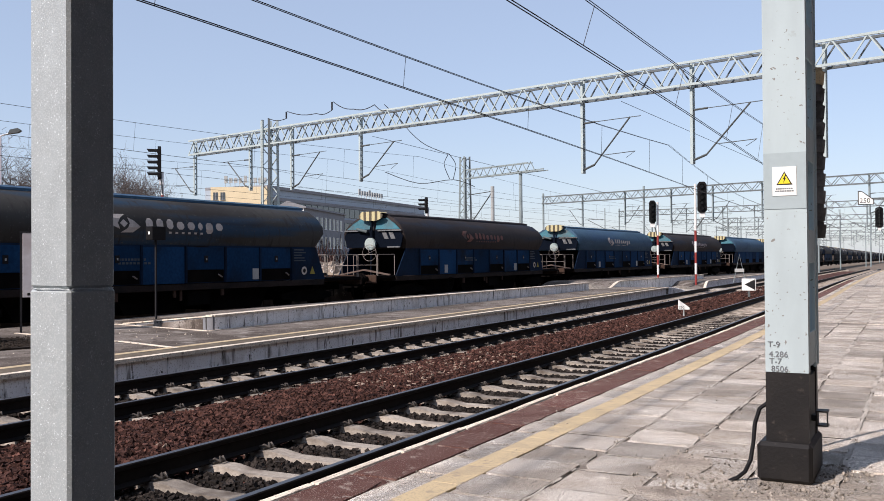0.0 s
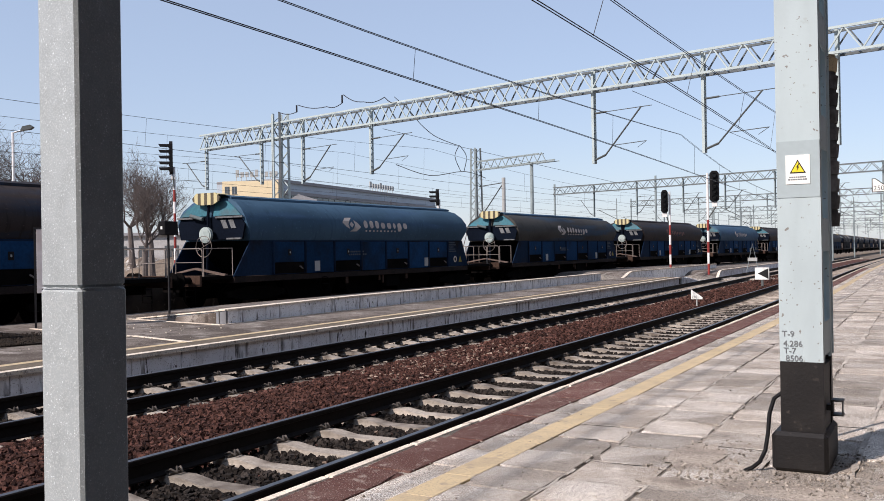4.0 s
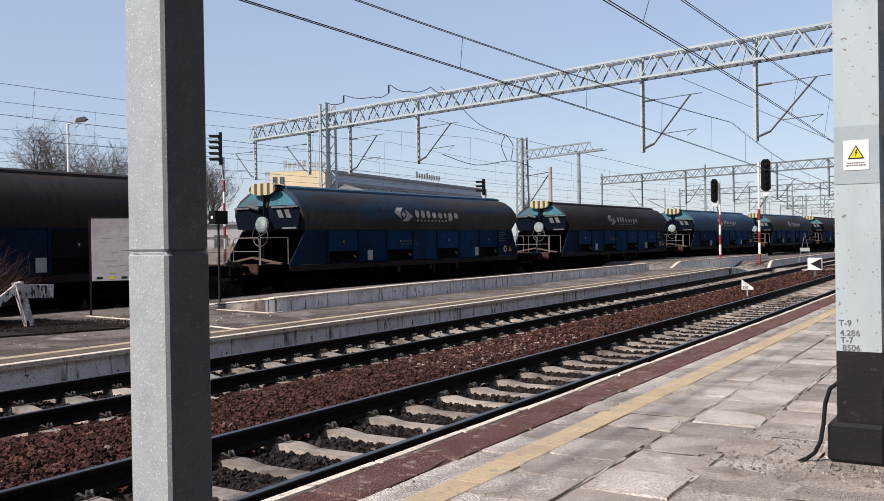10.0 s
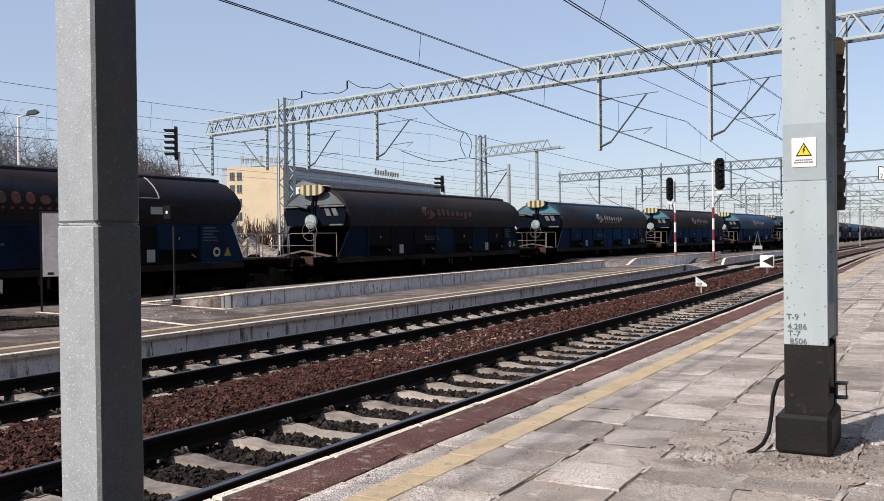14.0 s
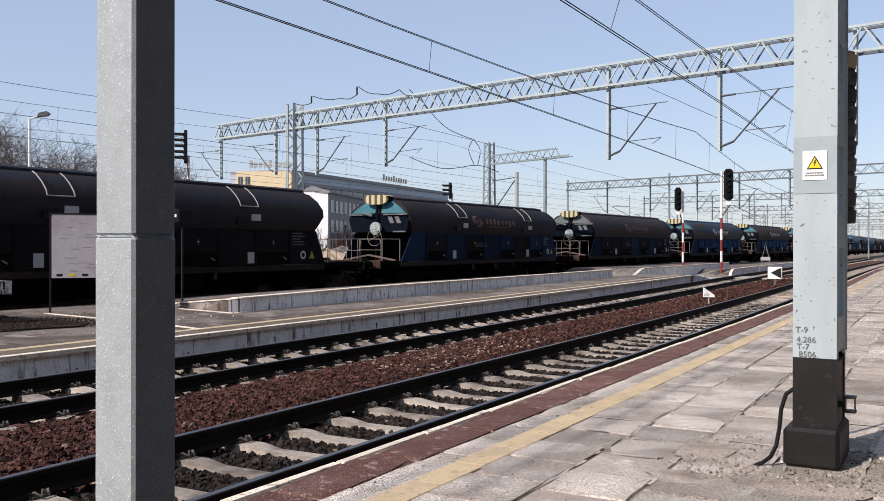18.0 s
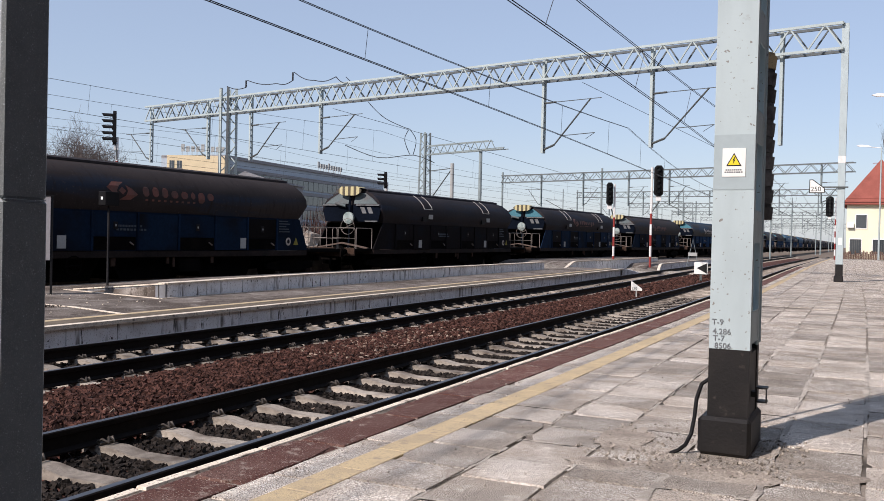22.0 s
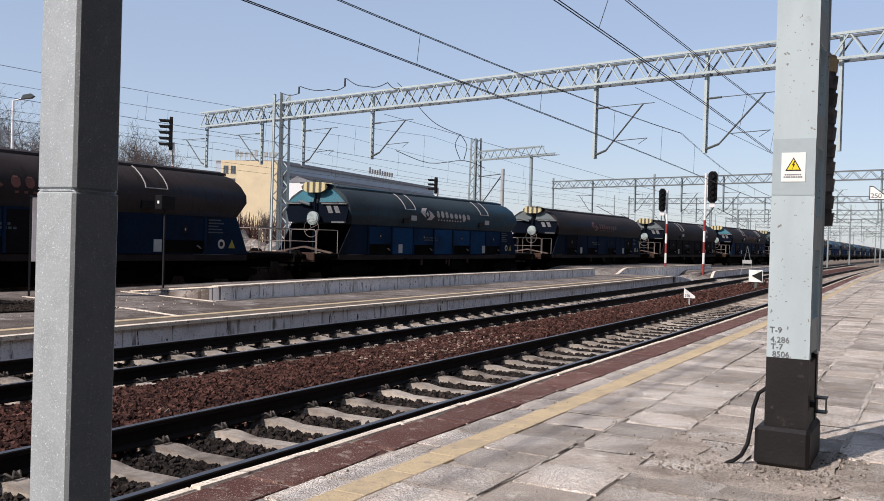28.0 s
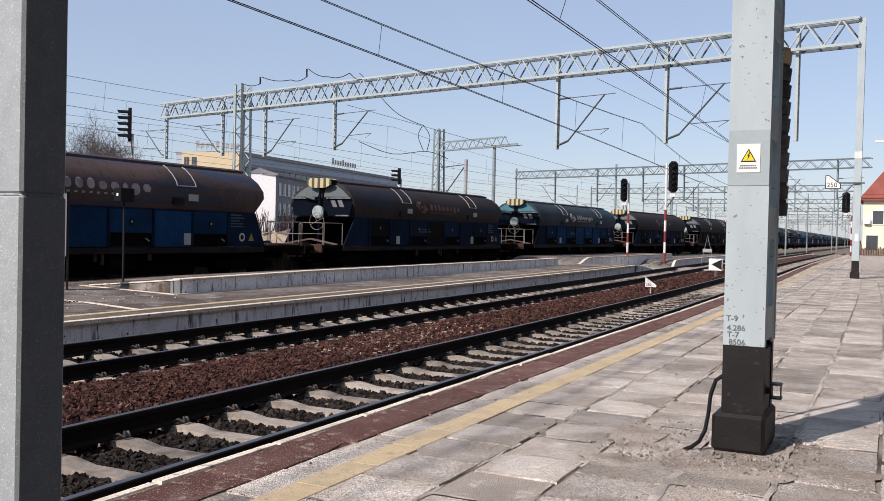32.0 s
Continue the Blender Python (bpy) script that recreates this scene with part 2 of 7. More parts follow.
M["grey_paint"] = layered("light_grey_paint", (0.43, 0.51, 0.525), [((0.385, 0.455, 0.47), 3, 0.45, 0.7, 5, (2.0, 2.0, 0.5)), ((0.22, 0.21, 0.195), 42, 0.69, 0.715, 2), ((0.33, 0.36, 0.355), 9, 0.66, 0.74, 8)], 0.6, 0, 0.06, 40, spec=0.3)
M["grey_paint2"] = mat("grey_paint_patch", (0.35, 0.415, 0.43), 0.6, 0, 0.05, 6, 0.04, 40)
M["black_paint"] = layered("black_bitumen_paint", (0.010, 0.009, 0.009), [((0.016, 0.014, 0.013), 4, 0.45, 0.65, 5), ((0.05, 0.042, 0.036), 16, 0.66, 0.76, 8)], 0.55, 0, 0.15, 60, spec=0.3)
M["mast"] = mat("pale_green_mast_paint", (0.40, 0.465, 0.46), 0.6, 0, 0.12, 6, 0, 40)
M["mast_far"] = mat("distant_mast_paint", (0.24, 0.285, 0.29), 0.65, 0, 0.15, 6, 0, 40)
# mast paint for back members, their shade put into the colour
M["mast_back"] = mat("shaded_mast_paint", (0.12, 0.135, 0.14), 0.7, 0, 0.2, 6, 0, 40)
M["mast_dark"] = mat("dark_mast_steel", (0.10, 0.11, 0.11), 0.6, 0.2, 0.2, 6)
M["wire"] = mat("copper_wire_dark", (0.05, 0.05, 0.055), 0.5, 0.5, 0.1, 6)
M["black"] = mat("signal_black", (0.008, 0.008, 0.009), 0.6, 0, 0.3, 6)
M["red"] = mat("signal_red", (0.26, 0.045, 0.04), 0.6, 0, 0.15, 6)
M["white"] = mat("signal_white", (0.78, 0.77, 0.75), 0.6, 0, 0.08, 6, dirt=(0.5, 0.48, 0.45), damt=0.15, dscale=4)
M["sign_white"] = mat("sign_white", (0.80, 0.80, 0.76), 0.5, 0, 0.05, 6)
M["sign_yellow"] = mat("sign_yellow", (0.80, 0.62, 0.04), 0.5, 0, 0.05, 6)
M["ink"] = mat("sign_ink", (0.02, 0.02, 0.02), 0.6, 0, 0.1, 6)
M["marker_ink"] = mat("stencil_grey", (0.17, 0.18, 0.19), 0.7, 0, 0.2, 20)
TOPS = (  # name, dust, darker soot, paint that shows below
    ("brown", (0.036, 0.028, 0.026), (0.022, 0.017, 0.016), (0.020, 0.026, 0.040)),
    ("rust", (0.092, 0.062, 0.055), (0.050, 0.038, 0.036), (0.030, 0.045, 0.085)),
    ("grey", (0.050, 0.048, 0.044), (0.030, 0.027, 0.025), (0.022, 0.045, 0.075)),
    ("teal", (0.046, 0.096, 0.150), (0.030, 0.066, 0.105), (0.040, 0.085, 0.15)),
    ("dark", (0.024, 0.019, 0.020), (0.014, 0.011, 0.012), (0.014, 0.018, 0.030)),
    ("green", (0.037, 0.055, 0.064), (0.026, 0.034, 0.039), (0.018, 0.058, 0.090)),
)
for k, dust, soot, paint in TOPS:
    M["top_" + k] = layered("wagon_top_" + k, dust, [(soot, 0.7, 0.42, 0.64, 6, (1, 0.4, 1)), (paint, 0.9, 0.52, 0.66, 6, (1, 0.22, 2.2)), (soot, 2.5, 0.55, 0.72, 7, (1, 3.0, 0.5)), (tuple(min(1, v * 1.6) for v in dust), 14, 0.62, 0.74, 5)], 0.7, 0, 0.12, 30, spec=0.12)
for k, c, d, da in (("blue", (0.007, 0.034, 0.088), (0.010, 0.015, 0.024), 0.42), ("deep", (0.007, 0.018, 0.040), (0.010, 0.009, 0.010), 0.55), ("black", (0.010, 0.0085, 0.009), (0.008, 0.011, 0.017), 0.4)):
    M["side_" + k] = mat("wagon_side_" + k, c, 0.85, 0, 0.25, 3, 0.1, 30, rand=0.3, dirt=d, damt=da, dscale=0.9, spec=0.05)
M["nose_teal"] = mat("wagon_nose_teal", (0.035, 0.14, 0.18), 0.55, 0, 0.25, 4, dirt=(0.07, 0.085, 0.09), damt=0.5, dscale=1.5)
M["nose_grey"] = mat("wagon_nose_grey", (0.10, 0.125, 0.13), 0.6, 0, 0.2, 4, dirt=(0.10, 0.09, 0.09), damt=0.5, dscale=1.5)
M["end_trim"] = mat("dull_grey_trim", (0.15, 0.155, 0.16), 0.7, 0, 0.3, 6, dirt=(0.05, 0.05, 0.05), damt=0.4, dscale=5)
# navy, darkened with the shade under the roof overhang
M["nose_dark"] = mat("wagon_nose_dark", (0.0035, 0.006, 0.012), 0.8, 0, 0.3, 4, spec=0.04)
M["sill"] = mat("grimy_sole_bar", (0.021, 0.015, 0.013), 0.85, 0, 0.4, 5, dirt=(0.010, 0.009, 0.009), damt=0.5, dscale=1.5)
M["dusty_yellow"] = mat("dusty_warning_yellow", (0.26, 0.22, 0.05), 0.7, 0, 0.2, 8)
M["faint_text"] = mat("faint_lettering", (0.06, 0.075, 0.09), 0.7, 0, 0.3, 8)
# black, grimy underframe, darkened further for the shade beneath the wagon
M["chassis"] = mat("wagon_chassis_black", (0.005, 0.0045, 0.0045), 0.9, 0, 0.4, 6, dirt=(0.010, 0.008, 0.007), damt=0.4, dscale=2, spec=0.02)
M["handrail"] = mat("wagon_rail_pale", (0.23, 0.20, 0.18), 0.6, 0.1, 0.2, 6)
M["rust"] = mat("rusty_deck", (0.06, 0.036, 0.026), 0.85, 0, 0.3, 6)
M["deck_brown"] = mat("dusty_brown_plate", (0.13, 0.095, 0.08), 0.85, 0, 0.3, 6)
M["logo_white"] = mat("logo_pale", (0.46, 0.41, 0.37), 0.6, 0, 0.15, 5, dirt=(0.2, 0.19, 0.18), damt=0.3, dscale=1.5)
M["logo_pink"] = mat("logo_dusty_pink", (0.33, 0.27, 0.26), 0.6, 0, 0.15, 5, dirt=(0.12, 0.10, 0.09), damt=0.45, dscale=1.5)
M["logo_red"] = mat("logo_dusty_red", (0.16, 0.065, 0.05), 0.6, 0, 0.2, 5, dirt=(0.06, 0.05, 0.045), damt=0.6, dscale=1.5)
M["hoop"] = mat("dusty_ladder_bar", (0.34, 0.33, 0.31), 0.7, 0, 0.2, 5)
M["stencil"] = mat("faded_stencil", (0.13, 0.14, 0.15), 0.7, 0, 0.3, 5)
M["plate"] = mat("data_plate", (0.36, 0.37, 0.36), 0.6, 0, 0.1, 5)


def glass_mat(name, col, rough=0.08):
    m = mat(name, col, rough, 0, 0.1, 1)
    m.node_tree.nodes["Principled BSDF"].inputs["Specular IOR Level"].default_value = 0.8
    return m


M["pane"] = glass_mat("window_pane", (0.05, 0.06, 0.07))
M["lens"] = glass_mat("signal_lens", (0.02, 0.02, 0.02), 0.15)
M["disc"] = mat("tail_disc_pale", (0.36, 0.42, 0.40), 0.4, 0, 0.15, 5, dirt=(0.12, 0.18, 0.18), damt=0.6, dscale=3)


M["pale_stone"] = mat("pale_stone_chips", (0.27, 0.20, 0.155), 0.95, 0, 0.4, 20, 0.6, 40, island=0.5)


def stripes_mat():
    m = mat("canopy_stripes", (0.5, 0.45, 0.25), 0.6)
    nt = m.node_tree
    b = nt.nodes["Principled BSDF"]
    w = nt.nodes.new("ShaderNodeTexWave")
    w.inputs["Scale"].default_value, w.inputs["Distortion"].default_value = 1.15, 0.3
    r = nt.nodes.new("ShaderNodeValToRGB")
    r.color_ramp.interpolation = "CONSTANT"
    r.color_ramp.elements[0].color, r.color_ramp.elements[1].color = (0.10, 0.085, 0.06, 1), (0.52, 0.46, 0.26, 1)
    r.color_ramp.elements[1].position = 0.45
    tc = nt.nodes.new("ShaderNodeTexCoord")
    nt.links.new(tc.outputs["Object"], w.inputs[0])
    nt.links.new(w.outputs["Fac"], r.inputs[0])
    nt.links.new(r.outputs[0], b.inputs["Base Color"])
    return m


M["stripes"] = stripes_mat()


# ---- building helpers ----
def part(name, bm, material, parent=None, label="", at=None, smooth=False):
    me = bpy.data.meshes.new(name)
    bm.normal_update()
    bm.to_mesh(me)
    bm.free()
    if smooth:
        for p in me.polygons:
            p.use_smooth = True
        me.set_sharp_from_angle(angle=radians(32))
    me.materials.append(material)
    ob = new(name, me)
    if parent:
        ob.parent = parent
    if at is not None:
        ob.matrix_basis = at
    if label:
        tagged(ob, label)
    return ob


def share(name, ob, parent, m):
    """Another piece on the same mesh."""
    o = new(name, ob.data)
    o.parent = parent
    o.matrix_basis = m
    return o


def thing(name, label, category, m=None, group="", kind=""):
    e = new(name)
    e.empty_display_size = 0.1
    if m is not None:
        e.matrix_basis = m
    return tagged(e, label, category, group, kind)


def box(bm, x0, x1, y0, y1, z0, z1, bev=0.0, m=None):
    vs = [bm.verts.new((x, y, z)) for z in (z0, z1) for y in (y0, y1) for x in (x0, x1)]
    fs = [bm.faces.new([vs[i] for i in q]) for q in ((0, 2, 3, 1), (4, 5, 7, 6), (0, 1, 5, 4), (2, 6, 7, 3), (0, 4, 6, 2), (1, 3, 7, 5))]
    if bev:
        es = {e for f in fs for e in f.edges}
        r = bmesh.ops.bevel(bm, geom=list(es), offset=bev, segments=1, affect="EDGES")
        vs = list({v for v in r["verts"]} | {v for v in vs if v.is_valid})
    if m is not None:
        for v in vs:
            v.co = m @ v.co
    return vs


def B(*a, bev=0.0):
    bm = bmesh.new()
    box(bm, *a, bev=bev)
    return bm


def tube(bm, a, b, r, n=6, r2=None):
    a, b = Vector(a), Vector(b)
    d = b - a
    q = d.to_track_quat("Z", "Y").to_matrix()
    rings = []
    for p, rr in ((a, r), (b, r if r2 is None else r2)):
        rings.append([bm.verts.new(p + q @ Vector((math.cos(2 * math.pi * i / n) * rr, math.sin(2 * math.pi * i / n) * rr, 0))) for i in range(n)])
    for i in range(n):
        j = (i + 1) % n
        bm.faces.new((rings[0][i], rings[0][j], rings[1][j], rings[1][i]))
    bm.faces.new(rings[0][::-1])
    bm.faces.new(rings[1])


def polytube(bm, pts, r, n=5):
    """One bent tube through the points."""
    pts = [Vector(p) for p in pts]
    rings = []
    for i, p in enumerate(pts):
        d = (pts[min(i + 1, len(pts) - 1)] - pts[max(i - 1, 0)])
        q = d.to_track_quat("Z", "Y").to_matrix()
        rings.append([bm.verts.new(p + q @ Vector((math.cos(2 * math.pi * k / n) * r, math.sin(2 * math.pi * k / n) * r, 0))) for k in range(n)])
    for a, b in zip(rings, rings[1:]):
        for k in range(n):
            j = (k + 1) % n
            bm.faces.new((a[k], a[j], b[j], b[k]))
    bm.faces.new(rings[0][::-1])
    bm.faces.new(rings[-1])


def bar(bm, a, b, w, h):
    """A rectangular bar from a to b, h measured upwards."""
    a, b = Vector(a), Vector(b)
    d = b - a
    q = d.to_track_quat("Y", "Z").to_matrix().to_4x4()
    box(bm, -w / 2, w / 2, 0, d.length, -h / 2, h / 2, m=Matrix.Translation(a) @ q)


def prism(bm, pts, lo, hi, axis="x"):
    """A polygon in the plane across the axis, given as pairs, drawn out from lo to hi."""
    def v3(p, s):
        return {"x": (s, p[0], p[1]), "y": (p[0], s, p[1]), "z": (p[0], p[1], s)}[axis]
    a = [bm.verts.new(v3(p, lo)) for p in pts]
    b = [bm.verts.new(v3(p, hi)) for p in pts]
    n = len(pts)
    for i in range(n):
        bm.faces.new((a[i], a[(i + 1) % n], b[(i + 1) % n], b[i]))
    bm.faces.new(a[::-1])
    bm.faces.new(b)
    bmesh.ops.recalc_face_normals(bm, faces=bm.faces)


def sweep(bm, profile, ys, path, close=True):
    """A cross-section (x, z pairs) carried along path(y) -> (dx, dz)."""
    rings = []
    for y in ys:
        dx, dz = path(y)
        rings.append([bm.verts.new((x + dx, y, z + dz)) for x, z in profile])
    n = len(profile)
    for r0, r1 in zip(rings, rings[1:]):
        for i in range(n if close else n - 1):
            j = (i + 1) % n
            bm.faces.new((r0[i], r0[j], r1[j], r1[i]))
    if close:
        bm.faces.new(rings[0][::-1])
        bm.faces.new(rings[-1])
    bmesh.ops.recalc_face_normals(bm, faces=bm.faces)


def steps(a, b, d):
    n = max(1, round((b - a) / d))
    return [a + (b - a) * i / n for i in range(n + 1)]


def text_mesh(s, size, depth=0.002):
    c = bpy.data.curves.new("writing", "FONT")
    c.body, c.size, c.extrude = s, size, depth
    o = bpy.data.objects.new("writing", c)
    scene.collection.objects.link(o)
    me = bpy.data.meshes.new_from_object(o.evaluated_get(bpy.context.evaluated_depsgraph_get()))
    bpy.data.objects.remove(o)
    return me


def writing(name, s, size, material, parent, m, label=""):
    me = text_mesh(s, size)
    me.materials.append(material)
    ob = new(name, me)
    ob.parent = parent
    ob.matrix_basis = m
    return tagged(ob, label) if label else ob


# ---- the plan: tracks run along +y, curving gently ----
ZR = -0.27       # rail head
T1, T2 = -4.95, -8.92
EDGE, ISLAND = -3.36, -10.5


def bend(y):
    if y < 0:
        return 0.0
    if y < 40:
        return -0.0004 * y * y
    if y < 90:
        d = y - 40
        return -0.64 - 0.032 * d + 0.022 * d * d / 100
    return -1.69 - 0.010 * (y - 90)


def bend2(y):
    return 1.6 * bend(y)


def slope(fn, y):
    return (fn(y + 0.5) - fn(y - 0.5))


def train_x(s):
    if s < 80:
        d = max(0.0, 34.0 - max(s, 11.0))
        return -19.81 - 0.0226 * s + 0.0005 * s * s - 0.0012 * d * d - 0.0552 * max(0.0, 11.0 - s)
    x0 = -19.81 - 0.0226 * 80 + 0.0005 * 6400
    if s < 140:
        d = s - 80
        return x0 + 0.0574 * d - 0.0694 / 60 * d * d / 2
    return x0 + 0.0574 * 60 - 0.0694 * 30 - 0.012 * (s - 140)


def train_z(s):
    return ZR - 0.06 + 0.003 * max(0.0, min(s, 110.0) - 25.0)


def train_s(t):
    u = t / 32
    return 31.55 + 243.753 * u - 100.414 * u * u + 61.692 * u ** 3 - 12.711 * u ** 4


PITCH = 19.396


# ---- ground, ballast and tracks ----
def grid_sheet(xs, ys, zfn, name, material, label, xfn=lambda x, y: x):
    bm = bmesh.new()
    rows = [[bm.verts.new((xfn(x, y), y, zfn(x, y))) for x in xs] for y in ys]
    for r0, r1 in zip(rows, rows[1:]):
        for i in range(len(xs) - 1):
            bm.faces.new((r0[i], r0[i + 1], r1[i + 1], r1[i]))
    return tagged(part(name, bm, material), label, name.replace("_", " "), kind="structure")


grid_sheet([-1500, -300, -60, -18, 30, 120, 900], [-200, -40, 0, 60, 140, 400, 2500], lambda x, y: ZR - 0.55, "ground", M["ground"], "bare brown railway ground reaching to the horizon")

BALLAST = [(-10.44, -0.27), (-9.95, -0.26), (-9.68, -0.25), (-8.2, -0.245), (-7.9, -0.20), (-7.5, -0.145), (-6.4, -0.145), (-5.95, -0.19), (-5.7, -0.245), (-4.2, -0.245), (-3.95, -0.2), (-3.4, -0.16)]


def ballast_z(x):
    for (x0, z0), (x1, z1) in zip(BALLAST, BALLAST[1:]):
        if x0 <= x <= x1:
            return ZR + z0 + (z1 - z0) * (x - x0) / (x1 - x0)
    return ZR - 0.3


def lane(x, y):
    """Across the two near tracks the bend grows towards the island."""
    k = min(1.0, max(0.0, (-x - 4.0) / 6.5))
    return x + bend(y) * (1 + 0.6 * k)


bed = bmesh.new()
prev = None
for y in steps(-14, 130, 1.5):
    row = [bed.verts.new((lane(x, y), y, ZR + z - 0.012)) for x, z in BALLAST]
    if prev:
        for i in range(len(row) - 1):
            f = bed.faces.new((prev[i], prev[i + 1], row[i + 1], row[i]))
    prev = row
tagged(part("ballast_bed", bed, M["ballast_red"]), "rusty brown crushed stone ballast bed between the tracks", "ballast", kind="structure")


def stones(name, material, label, areas, seed, height=None):
    """Loose stones lying on the bed, joined; areas: x0, x1, y0, y1, count, size."""
    rng = np.random.RandomState(seed)
    cube = np.array([(x, y, z) for z in (-1, 1) for y in (-1, 1) for x in (-1, 1)], float)
    quads = np.array([(0, 2, 3, 1), (4, 5, 7, 6), (0, 1, 5, 4), (2, 6, 7, 3), (0, 4, 6, 2), (1, 3, 7, 5)])
    vs, fs, k = [], [], 0
    for x0, x1, y0, y1, count, size in areas:
        for _ in range(count):
            x, y = rng.uniform(x0, x1), rng.uniform(y0, y1)
            s = size * rng.uniform(0.55, 1.35)
            if name.startswith("dark") and abs((y - 5.5 + 0.3425) % 0.685 - 0.3425) < 0.118:
                continue
            v = cube * rng.uniform(0.45, 1.0, (8, 3)) * s * rng.uniform(0.6, 1.2, 3)
            q = np.array(Euler(rng.uniform(0, 6.28, 3)).to_matrix())
            vs.append(v @ q.T + ((lane(x, y), y, ballast_z(x) + s * 0.15) if height is None else (x, y, height + s * 0.1)))
            fs.append(quads + 8 * k)
            k += 1
    me = bpy.data.meshes.new(name)
    me.from_pydata(np.concatenate(vs).tolist(), [], np.concatenate(fs).tolist())
    me.materials.append(material)
    return tagged(new(name, me), label, "ballast stones" if height is None else "grit", kind="stuff")


stones("ballast_stones", M["ballast_red"], "loose rusty brown crushed stones between the two tracks", [(-8.1, -5.8, 3, 14, 17000, 0.026), (-8.1, -5.8, 14, 28, 9000, 0.031), (-8.1, -5.8, 28, 60, 5000, 0.045)], 3)
# strips from -10.4 to -9.6: the island wall's shade, as dark stones
stones("dark_ballast_stones", M["ballast_dark"], "dark oily crushed stones between the rails, dark ones at the wall foot as shade", [(-5.75, -4.2, 2.5, 14, 11000, 0.026), (-5.75, -4.2, 14, 30, 6000, 0.031), (-9.6, -8.2, 6, 20, 8000, 0.028), (-9.6, -8.2, 20, 40, 4000, 0.036), (-4.1, -3.5, 2.5, 10, 2500, 0.028), (-10.4, -9.6, 5, 30, 9000, 0.026), (-10.4, -9.6, 30, 50, 4000, 0.035)], 5)

stones("pale_ballast_stones", M["pale_stone"], "scattered pale stone chips on the rusty ballast", [(-7.6, -6.4, 10.5, 15.5, 330, 0.028), (-8.0, -5.9, 3, 30, 120, 0.028), (-5.7, -4.3, 3, 25, 70, 0.024)], 8)

RAIL = [(-0.075, -0.172), (0.075, -0.172), (0.075, -0.160), (0.012, -0.142), (0.009, -0.05), (0.034, -0.038), (0.036, -0.006), (0.030, 0.0), (-0.030, 0.0), (-0.036, -0.006), (-0.034, -0.038), (-0.009, -0.05), (-0.012, -0.142), (-0.075, -0.160)]
SHINE = [(-0.027, 0.0005), (0.027, 0.0005), (0.027, 0.002), (-0.027, 0.002)]


def sleeper_mesh():
    bm = bmesh.new()
    sec = [(-1.28, 0.0), (-1.28, 0.185), (-1.2, 0.205), (-0.5, 0.205), (-0.3, 0.17), (0.3, 0.17), (0.5, 0.205), (1.2, 0.205), (1.28, 0.185), (1.28, 0.0)]
    a = [bm.verts.new((x, -0.125 if z < 0.01 else -0.088, z - 0.38)) for x, z in sec]
    b = [bm.verts.new((x, 0.125 if z < 0.01 else 0.088, z - 0.38)) for x, z in sec]
    for i in range(len(sec) - 1):
        bm.faces.new((a[i], b[i], b[i + 1], a[i + 1]))
    bm.faces.new(a)
    bm.faces.new(b[::-1])
    bmesh.ops.recalc_face_normals(bm, faces=bm.faces)
    return bm


def clip_mesh():
    bm = bmesh.new()
    for sx in (-1, 1):
        pts = [(sx * 0.05, -0.05, -0.15), (sx * 0.11, -0.055, -0.125), (sx * 0.15, -0.03, -0.15), (sx * 0.12, 0.0, -0.115), (sx * 0.15, 0.03, -0.15), (sx * 0.11, 0.055, -0.125), (sx * 0.05, 0.05, -0.15)]
        polytube(bm, pts, 0.012, 4)
        box(bm, sx * 0.08 - 0.03, sx * 0.08 + 0.03, -0.07, 0.07, -0.178, -0.155)
    return bm


first = {}


def track(name, label, xc, fn, zfn, y0, y1, clips):
    root = thing(name, label, "railway track", kind="structure")
    for side in (-0.7535, 0.7535):
        bm = bmesh.new()
        sweep(bm, [(x + xc + side, z) for x, z in RAIL], steps(y0, y1, 3), lambda y: (fn(y), zfn(y)))
        rail = part("rail", bm, M["rail"], root, "dark steel running rail")
        bm = bmesh.new()
        sweep(bm, [(x + xc + side, z) for x, z in SHINE], steps(y0, y1, 3), lambda y: (fn(y), zfn(y)))
        part("rail_head", bm, M["rail_top"], rail, "worn bright rail head")
    if not first:
        first["s"] = part("sleeper", sleeper_mesh(), M["sleeper"], root)
        first["c"] = part("rail_clip", clip_mesh(), M["clip"], root)
    rng = random.Random(int(-xc * 10))
    for i in range(int((y1 - y0) / 0.685)):
        y = 5.5 + 0.685 * (i + round((y0 - 5.5) / 0.685)) + rng.uniform(-0.015, 0.015)
        if i > 280:
            break
        m = Matrix.Translation((xc + fn(y), y, zfn(y))) @ Matrix.Rotation(-slope(fn, y) + rng.uniform(-0.012, 0.012), 4, "Z")
        share("sleeper", first["s"], root, m)
        if clips[0] < y < clips[1]:
            for sx in (-0.7535, 0.7535):
                share("rail_clip", first["c"], root, m @ Matrix.Translation((sx, 0, 0)))
    return root


track("track_near", "near railway track on weathered concrete sleepers", T1, lambda y: lane(T1, y) - T1, lambda y: ZR, -8, 150, (2, 24))
track("track_middle", "second railway track on concrete sleepers beside the island platform", T2, lambda y: lane(T2, y) - T2, lambda y: ZR, -8, 150, (5, 24))
track("track_train", "railway track under the freight train", 0.0, train_x, lambda y: train_z(y), -60, 100, (0, 0))
for nm in ("s", "c"):
    bpy.data.objects.remove(first[nm])

# ---- the platform on which the camera stands ----
PY0, PY1 = -14.0, 108.0


